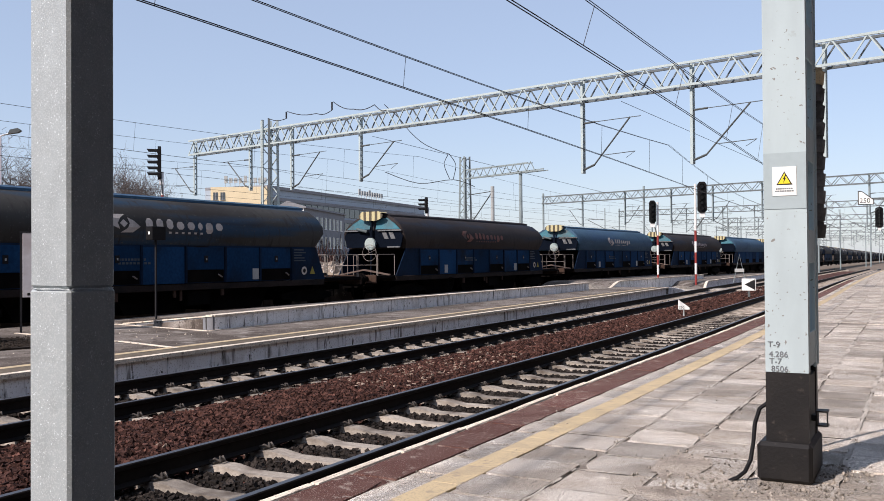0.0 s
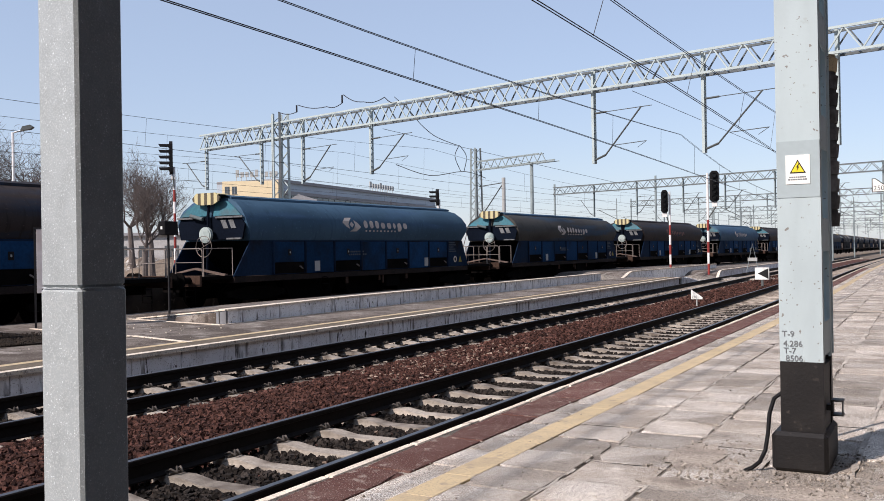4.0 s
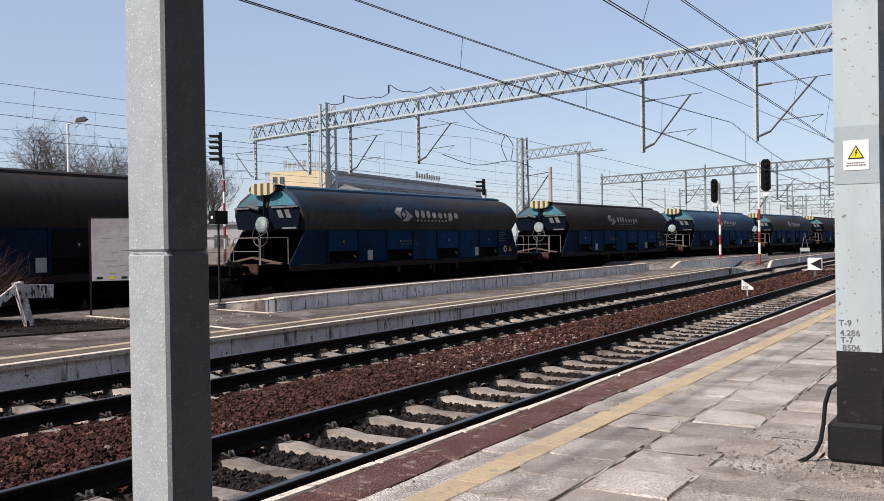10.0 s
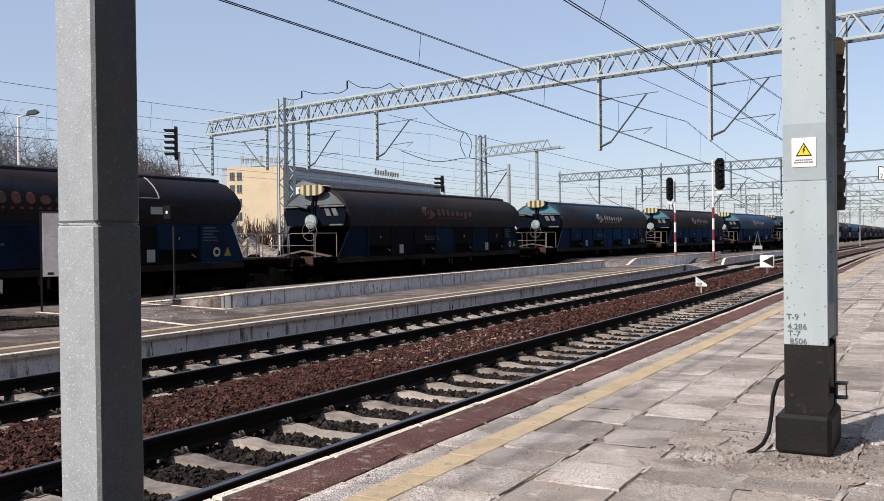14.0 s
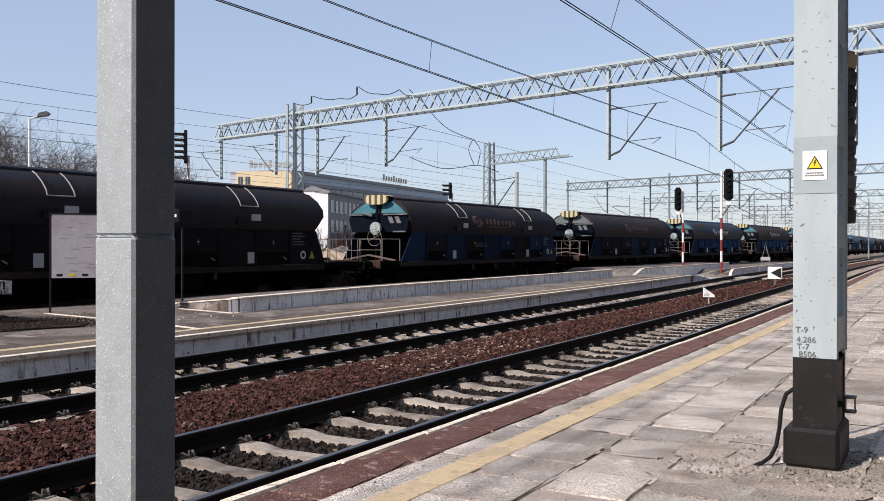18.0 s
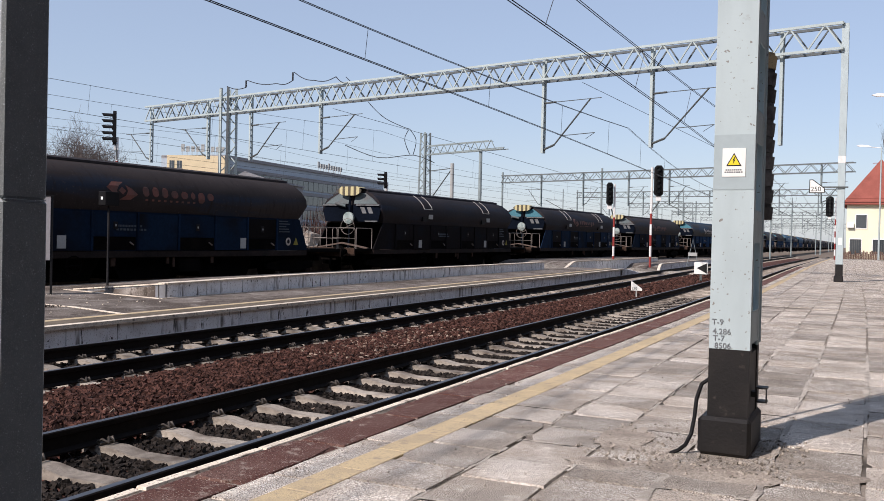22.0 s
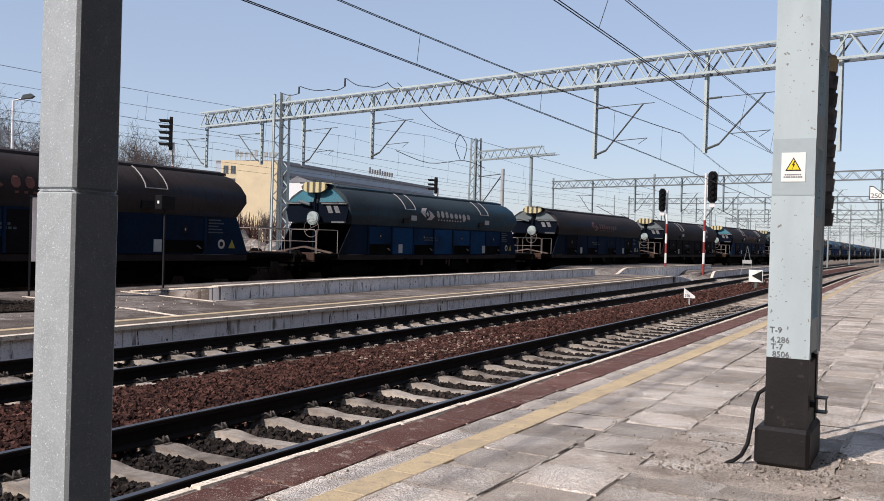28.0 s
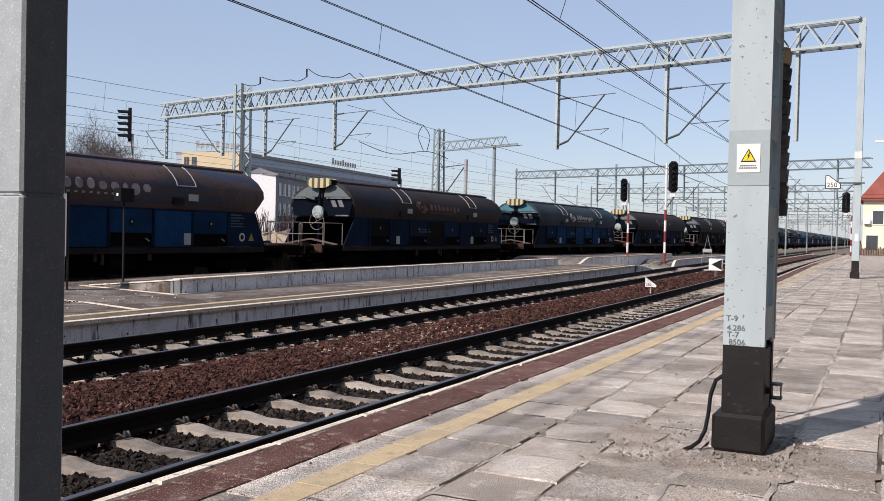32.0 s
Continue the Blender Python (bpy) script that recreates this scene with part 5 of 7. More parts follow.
box(bm, 0.272, 0.33, 0.15, 0.24, 0.315, 0.325)
box(bm, 0.322, 0.33, 0.15, 0.17, 0.325, 0.40)
box(bm, 0.232, 0.262, 0.16, 0.23, 0.345, 0.38)
part("bracket_box", bm, M["black_paint"], near_mast, "small black steel bracket")
bm = bmesh.new()
polytube(bm, [(0.01, 0.03, 0.46), (-0.04, 0.02, 0.42), (-0.065, 0.0, 0.33), (-0.07, -0.03, 0.22), (-0.082, -0.06, 0.12), (-0.11, -0.09, 0.055), (-0.15, -0.11, 0.02), (-0.185, -0.12, 0.004), (-0.20, -0.12, -0.01)], 0.0125, 8)
part("earth_cable", bm, M["black"], near_mast, "thick black cable bent into the paving")
# tension weights behind the mast
weights = thing("tension_weights", "stack of dark rusty tension weights hanging behind the mast", "tension weights", Matrix.Translation((-0.795, 6.52, 0)))
for i in range(10):
    bm = bmesh.new()
    tube(bm, (0, 0, 1.46 + 0.112 * i), (0, 0, 1.46 + 0.112 * i + 0.085), 0.12, 14, 0.128)
    tube(bm, (0, 0, 1.46 + 0.112 * i + 0.085), (0, 0, 1.46 + 0.112 * i + 0.108), 0.114, 14)
    part("weight_disc", bm, M["yellow"] if i == 9 else M["weight"], weights)
bm = bmesh.new()
tube(bm, (0, 0, 0.35), (0, 0, 7.2), 0.014, 6)
part("weight_rod", bm, M["wire"], weights)
bm = bmesh.new()
tube(bm, (-0.16, 0, 0.0), (-0.16, 0, 3.4), 0.016, 6)
part("guide_rod", bm, M["mast_dark"], weights)

right_mast = twin_mast("light grey painted catenary mast with black base at the platform", -1.42, 36.1, 9.42, M["grey_paint"], False)
bm = bmesh.new()
prism(bm, [(-0.95, 3.24), (-0.95, 3.74), (-0.82, 3.74), (-0.42, 3.42), (-0.42, 3.24)], -0.12, -0.10, "y")
sp = part("speed_sign", bm, M["ink"], right_mast, "black-edged white sign with cut corner")
bm = bmesh.new()
prism(bm, [(-0.92, 3.27), (-0.92, 3.71), (-0.83, 3.71), (-0.45, 3.405), (-0.45, 3.27)], -0.126, -0.12, "y")
part("sign_face", bm, M["sign_white"], sp)
writing("sign_number", "250", 0.24, M["ink"], sp, Matrix.Translation((-0.90, -0.129, 3.31)) @ Euler((radians(90), 0, 0)).to_matrix().to_4x4())
bm = bmesh.new()
bar(bm, (-0.5, -0.08, 3.46), (0.36, -0.02, 3.46), 0.05, 0.05)
part("sign_bracket", bm, M["mast_dark"], right_mast)
part("white_band", B(-0.004, 0.246, -0.006, 0.0, 4.35, 4.60), M["white"], right_mast)
part("number_plate", B(0.08, 0.2, -0.008, 0.0, 1.36, 1.62), M["sign_white"], right_mast, "small pale plate")


def truss(root, length, w, h, pitch, mm, src, back=1):
    """A horizontal lattice beam along local x from 0, its bottom chord at z 0."""
    # chords and bars on the back side get the paint with shade in it
    for z in (0, h):
        for y in (-w / 2, w / 2):
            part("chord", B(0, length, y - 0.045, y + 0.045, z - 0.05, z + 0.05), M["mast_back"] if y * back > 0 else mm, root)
    n = int(length / pitch)
    dx = length / n
    for i in range(n):
        for y in (-w / 2, w / 2):
            for k, (z0, z1) in enumerate(((0, h), (h, 0))):
                key = ("d", k, y)
                m = Matrix.Translation((i * dx + k * dx / 2, y, 0))
                if key not in src:
                    bm = bmesh.new()
                    bar(bm, (0, 0, z0), (dx / 2, 0, z1), 0.052, 0.052)
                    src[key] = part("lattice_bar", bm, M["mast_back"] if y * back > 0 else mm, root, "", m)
                else:
                    share("lattice_bar", src[key], root, m)
        if i % 2 == 0:
            for z in (0, h):
                m = Matrix.Translation((i * dx, 0, z))
                if "c" not in src:
                    src["c"] = part("cross_bar", B(-0.025, 0.025, -w / 2, w / 2, -0.02, 0.02), mm, root, "", m)
                else:
                    share("cross_bar", src["c"], root, m)


def lattice_mast(root, x, y, z0, z1, w, mm, taper=0.75):
    for sx in (-1, 1):
        for sy in (-1, 1):
            bm = bmesh.new()
            bar(bm, (x + sx * w / 2, y + sy * w / 2, z0), (x + sx * w / 2 * taper, y + sy * w / 2 * taper, z1), 0.14, 0.14)
            # rear legs in the shaded copy of the mast paint
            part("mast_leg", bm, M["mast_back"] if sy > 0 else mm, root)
    n = int((z1 - z0) / 0.55)
    for i in range(n):
        za, zb = z0 + (z1 - z0) * i / n, z0 + (z1 - z0) * (i + 1) / n
        s = 1 if i % 2 else -1
        k = w / 2 * (1 + (taper - 1) * (i + 0.5) / n)
        bm = bmesh.new()
        bar(bm, (x - s * k, y - k, za), (x + s * k, y - k, zb), 0.06, 0.05)
        bar(bm, (x + k, y - s * k, za), (x + k, y + s * k, zb), 0.04, 0.04)
        part("mast_brace", bm, mm, root)


def hanger(root, x, z_top, z_low, reach, mm, arm=True):
    """A drop post under the beam with a cantilever; reach is signed along the beam."""
    bm = bmesh.new()
    for yy in (-0.09, 0.09):
        box(bm, x - 0.06, x + 0.06, yy - 0.02, yy + 0.02, z_low, z_top)
    for i in range(int((z_top - z_low) / 0.35)):
        box(bm, x - 0.05, x + 0.05, -0.07, 0.07, z_low + 0.35 * i, z_low + 0.35 * i + 0.1)
    part("drop_post", bm, mm, root)
    if not arm:
        return
    bm = bmesh.new()
    zs = z_low + 0.55 * (z_top - z_low)
    tube(bm, (x, 0, z_low + 0.15), (x + reach * 0.2, 0, z_low + 0.35), 0.05, 6)
    tube(bm, (x + reach * 0.2, 0, z_low + 0.35), (x + reach * 0.82, 0, zs), 0.035, 6)
    part("bracket_tube", bm, M["mast_dark"], root, "dark cantilever tube")
    bm = bmesh.new()
    tube(bm, (x, 0, zs - 0.05), (x + reach * 0.22, 0, zs - 0.03), 0.045, 6)
    tube(bm, (x + reach * 0.22, 0, zs - 0.03), (x + reach, 0, zs), 0.018, 5)
    part("top_stay", bm, M["mast_dark"], root)
    bm = bmesh.new()
    tube(bm, (x + reach * 0.36, 0, z_low + 0.75), (x + reach * 0.9, 0, z_low + 0.8), 0.018, 5)
    tube(bm, (x + reach * 0.9, 0, z_low + 0.8), (x + reach * 0.75, 0, z_low + 0.55), 0.012, 4)
    part("steady_arm", bm, M["mast_dark"], root)


GA, GB = Vector((-1.30, 36.3, 0)), Vector((-43.5, 45.5, 0))
gd = (GB - GA)
glen = gd.length
gturn = math.atan2(gd.y, gd.x)


def on_gantry(x):
    return (x - GA.x) / gd.normalized().x


gantry = thing("catenary_gantry", "pale grey lattice gantry spanning the station tracks", "gantry", Matrix.Translation((*GA.xy, 8.50)) @ Matrix.Rotation(gturn, 4, "Z"))
truss(gantry, glen, 0.62, 0.92, 1.25, M["mast"], {}, -1)
for x, low, reach in ((-3.5, 5.1, 0), (-8.68, 5.25, -3.0), (-13.82, 5.22, -2.9), (-27.8, 5.75, -3.1), (-33.5, 5.6, -3.0), (-37.4, 5.8, 2.9), (-43.2, 5.8, 2.9)):
    hanger(gantry, on_gantry(x), 0.9, low - 8.50, reach, M["mast"], reach != 0)
m1 = (gantry.matrix_basis.inverted() @ Vector((-35.5, 43.72, 0)))
lattice_mast(gantry, m1.x, m1.y, -9.2, 1.50, 0.74, M["mast"], 0.85)
part("mast_plate", B(m1.x + 0.20, m1.x + 0.40, m1.y + 0.33, m1.y + 0.41, -9.2, 1.45), M["mast"], gantry, "wide pale flange of the lattice mast")
# insulated jumper cable over the gantry
bm = bmesh.new()
pts = []
for x, z in ((-35.3, 1.55), (-33.6, 1.35), (-33.5, 1.75), (-31.0, 1.35), (-29.7, 1.4), (-29.6, 1.85), (-28.0, 1.25), (-26.4, 1.3), (-25.5, 0.9)):
    pts.append((on_gantry(x), 0.35, z))
for (x0, y0, z0), (x1, y1, z1) in zip(pts, pts[1:]):
    if abs(z1 - z0) > 0.3 and abs(x1 - x0) < 0.3:
        tube(bm, (x0, y0, min(z0, z1)), (x0, y0, max(z0, z1)), 0.05, 6)
    else:
        polytube(bm, [(x0 + (x1 - x0) * u / 6, y0, z0 + (z1 - z0) * u / 6 - 0.14 * math.sin(math.pi * u / 6)) for u in range(7)], 0.024, 5)
part("jumper_cable", bm, M["wire"], gantry, "black jumper cable with insulators")

# small portal further on
portal = thing("portal_mast", "pale lattice mast with a short lattice arm", "mast", Matrix.Translation((-36.2, 71.4, 0)) @ Matrix.Rotation(math.atan2(-4.45, 9.4), 4, "Z"))
lattice_mast(portal, 0, 0, -0.8, 10.5, 0.9, M["mast_far"], 0.65)
arm = part("arm_core", B(0.4, 10.2, -0.03, 0.03, 8.55, 8.62), M["mast_far"], portal)
for z0, z1 in ((8.55, 8.45), (9.3, 9.2)):
    for yy in (-0.25, 0.25):
        bm = bmesh.new()
        bar(bm, (0.3, yy, z0), (8.6 if z0 > 9 else 10.4, yy, z1), 0.07, 0.07)
        part("chord", bm, M["mast_far"], portal)
for i in range(9):
    bm = bmesh.new()
    bar(bm, (0.4 + i, -0.25, 8.55), (0.9 + i, -0.25, 9.25), 0.05, 0.05)
    bar(bm, (0.9 + i, -0.25, 9.25), (1.4 + i, -0.25, 8.52), 0.05, 0.05)
    part("lattice_bar", bm, M["mast_far"], portal)
bm = bmesh.new()
tube(bm, (7.4, 0, -0.8), (7.4, 0, 8.5), 0.14, 8)
part("prop_post", bm, M["mast_far"], portal)
bm = bmesh.new()
tube(bm, (5.0, -1, -0.8), (5.0, -1, 7.5), 0.16, 10)
part("concrete_pole", bm, M["plate"], portal)
bm = bmesh.new()
tube(bm, (0.4, 0, 4.2), (5.0, -0.9, 7.2), 0.05, 6)
tube(bm, (0.4, 0, 7.1), (5.0, -0.9, 7.1), 0.04, 6)
part("stay_tube", bm, M["mast_dark"], portal)

# far gantries, alike
def far_gantry():
    g = thing("far_gantry", "distant pale lattice gantry over the tracks", "gantry", group="distant gantries")
    L = 42.0
    src = {}
    truss(g, L, 0.6, 0.85, 1.6, M["mast_far"], src)
    for x, r in ((3, -2.4), (8.5, -2.4), (13.5, -2.4), (19, -2.4), (24, -2.4), (30, -2.4), (36, 2.4)):
        hanger(g, x, 0.8, -3.0, r, M["mast_far"])
    for x in (27.5, L):
        bm = bmesh.new()
        tube(bm, (x, 0, -9.2), (x, 0, 1.3), 0.12, 8)
        part("support_mast", bm, M["mast_far"], g)
    return g


fg = far_gantry()
fg.matrix_basis = Matrix.Translation((-2.2, 92.5, 8.3)) @ Matrix.Rotation(math.pi - 0.30, 4, "Z")
for y, x, a, z in ((140, -5.0, 0.2, 8.6), (190, -7.0, 0.1, 8.8), (245, -9.0, 0.1, 9.0), (310, -12.0, 0.05, 9.2), (390, -8.0, 0.05, 9.5), (480, -10.0, 0.05, 10.0)):
    copy_thing(fg, Matrix.Translation((x, y, z)) @ Matrix.Rotation(math.pi - a, 4, "Z"))
# single masts far along the line
fm = thing("far_mast", "distant slim catenary mast with bracket", "mast", group="distant masts")
bm = bmesh.new()
tube(bm, (0, 0, -1.0), (0, 0, 8.6), 0.11, 8, 0.07)
part("pole", bm, M["mast_far"], fm)
bm = bmesh.new()
tube(bm, (0, 0, 5.6), (-2.8, 0, 7.0), 0.05, 5)
tube(bm, (0, 0, 7.0), (-3.2, 0, 7.0), 0.035, 5)
part("bracket_tube", bm, M["mast_dark"], fm)
rr = random.Random(4)
fm.matrix_basis = Matrix.Translation((-12.0, 118, 0))
for y, x in ((125, -24), (150, -12.2), (165, -30), (178, -9.5), (200, -22), (225, -13), (232, -32), (265, -14), (290, -26), (330, -15), (350, -33), (420, -18), (440, -30), (500, -20), (128, -42), (158, -48), (205, -44)):
    copy_thing(fm, Matrix.Translation((x, y, rr.uniform(-0.3, 0.8))) @ Matrix.Rotation(rr.uniform(-0.2, 0.2), 4, "Z"))


def wires(name, label, xs, ys, z_c, z_m, sag, twin=True, drop=6.5, off=0.0, m_off=0.0):
    """Contact wires below a sagging messenger wire with droppers; ys are the supports."""
    root = thing(name, label, "overhead wire", group="overhead wires")
    def mz(y):
        for a, b in zip(ys, ys[1:]):
            if a <= y <= b:
                u = (y - a) / (b - a)
                return z_m - 4 * sag * u * (1 - u)
        return z_m
    yy = [y for a, b in zip(ys, ys[1:]) for y in steps(a, b, 5)[:-1]] + [ys[-1]]
    for dx in ((-0.03, 0.03) if twin else (0,)):
        bm = bmesh.new()
        polytube(bm, [(xs(y) + dx + off, y, z_c(y)) for y in yy], 0.009, 5)
        part("contact_wire", bm, M["wire"], root)
    for dx in ((-0.025, 0.025) if twin else (0,)):
        bm = bmesh.new()
        polytube(bm, [(xs(y) + dx + m_off, y, mz(y) + z_c(y)) for y in yy], 0.008, 5)
        part("messenger_wire", bm, M["wire"], root)
    y = ys[0] + 2.2
    while y < min(ys[-1], 90):
        if y > -12:
            bm = bmesh.new()
            tube(bm, (xs(y) + off, y, z_c(y)), (xs(y) + m_off, y + 0.1, z_c(y) + mz(y)), 0.006, 4)
            part("dropper", bm, M["wire"], root)
        y += drop
    return root


wires("overhead_line", "double contact wire with messenger over the near track", lambda y: lane(T1, y), [-27, 37, 92, 150, 210], lambda y: 4.82, 1.45, 0.85, m_off=0.17)
wires("overhead_line", "double contact wire with messenger over the second track", lambda y: lane(T2, y), [-26, 38.3, 93, 150, 210], lambda y: 4.70, 1.45, 0.9)
for x0, za, zm, sag in ((-26.0, 5.40, 1.75, 0.85), (-31.8, 5.48, 1.85, 0.60), (-37.0, 5.5, 1.6, 0.7), (-41.5, 5.6, 1.6, 0.7)):
    wires("overhead_line", "contact wire with messenger over the sidings", lambda y, x0=x0: x0 + 0.02 * y, [-24, 44, 100, 160, 230], lambda y, za=za: za, zm, sag, False)
# cross wire from the gantry anchor
bm = bmesh.new()
ga = gantry.matrix_basis
for a, b in (((-12.0, 38.9, 8.3), (-6.0, 60, 5.6)), ((-27.0, 42, 8.2), (-20, 75, 5.8))):
    polytube(bm, [a, b], 0.012, 4)
tagged(part("anchor_wire", bm, M["wire"]), "dark anchor wires running down from the gantry", "wire")

# ---- the steel tube right beside the camera ----
tube_post = thing("steel_post", "galvanised square steel tube post close to the camera", "post", Matrix.Translation((-0.5705, 0.4925, 0)) @ Euler((radians(0.15), radians(0.25), 0)).to_matrix().to_4x4())
part("lower_tube", B(-0.0400, 0, 0, 0.0400, 0.0, 1.309, bev=0.0022), M["galv"], tube_post)
part("upper_tube", B(-0.0396, -0.0004, 0.0004, 0.0396, 1.309, 3.2, bev=0.0022), M["galv"], tube_post)
bm = bmesh.new()
rw = random.Random(2)
for (xa, ya), (xb, yb) in (((-0.0372, 0.0001), (-0.0028, 0.0001)), ((-0.0001, 0.0028), (-0.0001, 0.0372))):
    pts = [(xa + (xb - xa) * i / 12, ya + (yb - ya) * i / 12, 1.309 + rw.uniform(-0.0003, 0.0003)) for i in range(13)]
    polytube(bm, pts, 0.0004, 6)
part("weld_bead", bm, M["galv"], tube_post, "uneven weld seam round the tube")


# ---- signals and small signs ----
def signal(label, x, y, z0, z_top, n, turn=0.0, post_dx=0.0, w=0.5, band=0.6, hood=0.30):
    root = thing("railway_signal", label, "railway signal", Matrix.Translation((x, y, 0)) @ Matrix.Rotation(turn, 4, "Z"), group="colour light signals")
    h = 0.30 * n + 0.2
    bm = bmesh.new()
    prism(bm, [(-w / 2, z_top - h + 0.12), (-w / 2, z_top - 0.15), (-w / 4, z_top), (w / 4, z_top), (w / 2, z_top - 0.15), (w / 2, z_top - h + 0.12), (w / 4, z_top - h), (-w / 4, z_top - h)], -0.06, 0.10, "y")
    part("signal_head", bm, M["black"], root, "black signal head with rounded corners")
    for i in range(n):
        z = z_top - 0.25 - 0.30 * i
        bm = bmesh.new()
        tube(bm, (0, -0.10, z), (0, -0.06, z), 0.10, 12)
        part("lens", bm, M["lens"], root)
        bm = bmesh.new()
        v0, v1 = [], []
        for k in range(9):
            a = math.pi * (k / 8) * 1.1 - 0.16
            v0.append(bm.verts.new((0.125 * math.cos(a), -0.06, z + 0.125 * math.sin(a))))
            v1.append(bm.verts.new((0.125 * math.cos(a), -0.06 - hood + 0.08 * (1 - math.sin(a)), z + 0.125 * math.sin(a))))
        for k in range(8):
            bm.faces.new((v0[k], v0[k + 1], v1[k + 1], v1[k]))
        part("visor", bm, M["black"], root)
    zp = z_top - h
    za, i = z0, 0
    zt = z_top - 0.1 if abs(post_dx) > 0.2 else zp + 0.4
    while za < zt:
        zb = min(za + (band if za < zp - 0.8 else 2.5), zt)
        bm = bmesh.new()
        tube(bm, (post_dx, 0.16, za), (post_dx, 0.16, zb), 0.065, 8)
        part("post_band", bm, M["white"] if i % 2 or za >= zp - 0.8 else M["red"], root)
        za, i = zb, i + 1
    bm = bmesh.new()
    tube(bm, (post_dx, 0.16, zp - 0.9), (0.12, 0.12, zp - 0.2), 0.04, 6)
    tube(bm, (0.12, 0.12, zp - 0.2), (0.1, 0.08, zp + 0.1), 0.04, 6)
    part("head_bracket", bm, M["mast_dark"], root)
    part("head_socket", B(-0.14, 0.14, 0.0, 0.2, zp - 0.25, zp + 0.02), M["white"], root)
    return root


signal("tall colour light signal with black head on red and white post", -11.05, 50.4, -0.1, 5.56, 5, 0.22, -0.36)
signal("colour light signal with black head on red and white post", -15.1, 55.2, -0.2, 4.95, 4, 0.27, 0.30, 0.42)
signal("colour light signal behind the train with long visors", -34.9, 34.1, -0.6, 7.3, 5, -0.8, 0.0, 0.62, hood=0.55)
signal("colour light signal behind the train", -30.5, 54.2, -0.6, 5.7, 3, -0.9, 0.0, 0.55, hood=0.5)
signal("distant colour light signal on red and white post", -4.45, 97.5, -0.2, 6.25, 6, 0.03, 0.55, 0.72)

km = thing("track_sign", "small white triangular track sign between the tracks", "track sign", Matrix.Translation((-6.70, 27.8, -0.50)))
bm = bmesh.new()
prism(bm, [(-0.16, 0.30), (-0.16, 0.60), (0.18, 0.36), (0.18, 0.30)], -0.02, 0.0, "y")
part("sign_face", bm, M["sign_white"], km)
writing("sign_number", "250", 0.11, M["ink"], km, Matrix.Translation((-0.14, -0.024, 0.33)) @ Euler((radians(90), 0, 0)).to_matrix().to_4x4())
part("stake", B(-0.02, 0.02, 0.0, 0.03, 0.0, 0.32), M["plate"], km)
ar = thing("shunting_sign", "low white box sign with black arrow", "track sign", Matrix.Translation((-7.25, 42.2, -0.42)))
part("sign_box", B(-0.30, 0.30, 0, 0.12, 0.32, 0.86, bev=0.01), M["sign_white"], ar)
bm = bmesh.new()
prism(bm, [(-0.18, 0.6), (0.27, 0.36), (0.27, 0.83)], -0.012, 0.0, "y")
part("arrow", bm, M["ink"], ar)
part("stake", B(-0.05, 0.05, 0.03, 0.09, 0, 0.33), M["mast_dark"], ar)
ea = thing("frame_sign", "small frame-mounted sign at the end of the island", "track sign", Matrix.Translation((-11.2, 62, -0.3)))
bm = bmesh.new()
polytube(bm, [(-0.4, 0, 0), (0, 0, 1.9), (0.4, 0, 0)], 0.03, 5)
part("trestle_leg", bm, M["mast_far"], ea)
part("sign_face", B(-0.3, 0.3, -0.05, -0.02, 0.75, 0.98), M["plate"], ea)

# ---- things on the island ----
M["post_black"] = mat("black_post_steel", (0.022, 0.022, 0.024), 0.7, 0.1, 0.3, 6)
board = thing("notice_board", "weathered pale timetable board on two thin dark posts", "notice board", Matrix.Translation((-16.65, 12.45, ISLAND_Z)) @ Matrix.Rotation(radians(-36.9), 4, "Z"))
for y in (0.0, 1.56):
    part("post", B(-0.022, 0.022, y - 0.022, y + 0.022, -0.02, 2.08), M["post_black"], board)
panel = part("panel", B(0.0, 0.035, 0.03, 1.53, 0.72, 2.06, bev=0.004), mat("board_face", (0.50, 0.48, 0.49), 0.6, 0, 0.1, 3, 0.05, 20, dirt=(0.36, 0.30, 0.29), damt=0.5, dscale=1.2), board, "faded pale sheet")
rb = random.Random(8)
for i in range(26):
    y, z = rb.uniform(0.12, 1.2), rb.uniform(0.85, 1.98)
    part("faded_line", B(0.036, 0.0375, y, y + rb.uniform(0.08, 0.3), z, z + 0.012), M["plate"], panel)
for i, c in enumerate(("ink", "sign_yellow", "ink", "plate", "ink")):
    part("small_badge", B(0.036, 0.038, 0.12 + 0.25 * i, 0.24 + 0.25 * i, 0.76, 0.81), M[c], panel)
part("top_rail", B(-0.02, 0.04, -0.03, 1.59, 2.06, 2.09), M["post_black"], board)

spst = thing("marker_post", "thin dark post with small black box and pale mark", "marker post", Matrix.Translation((-17.0, 16.5, ISLAND_Z)))
part("pole", B(-0.02, 0.02, -0.02, 0.02, 0.0, 2.1), M["post_black"], spst)
part("box", B(-0.12, 0.12, -0.22, 0.22, 1.98, 2.32, bev=0.01), M["black"], spst)
part("pale_mark", B(-0.03, 0.03, -0.224, -0.22, 2.12, 2.19), M["sign_white"], spst)

bedm = bmesh.new()
ring = [(-13.25, 10.6), (-13.7, 9.2), (-14.6, 7.0), (-16.5, 4.0), (-18, 4.0), (-18, 9.5), (-16.6, 11.2), (-15.0, 11.2)]
prism(bedm, ring, ISLAND_Z - 0.02, ISLAND_Z + 0.022, "z")
tagged(part("planting_bed", bedm, M["soil"]), "dark soil bed on the island platform", "planting bed", kind="structure")
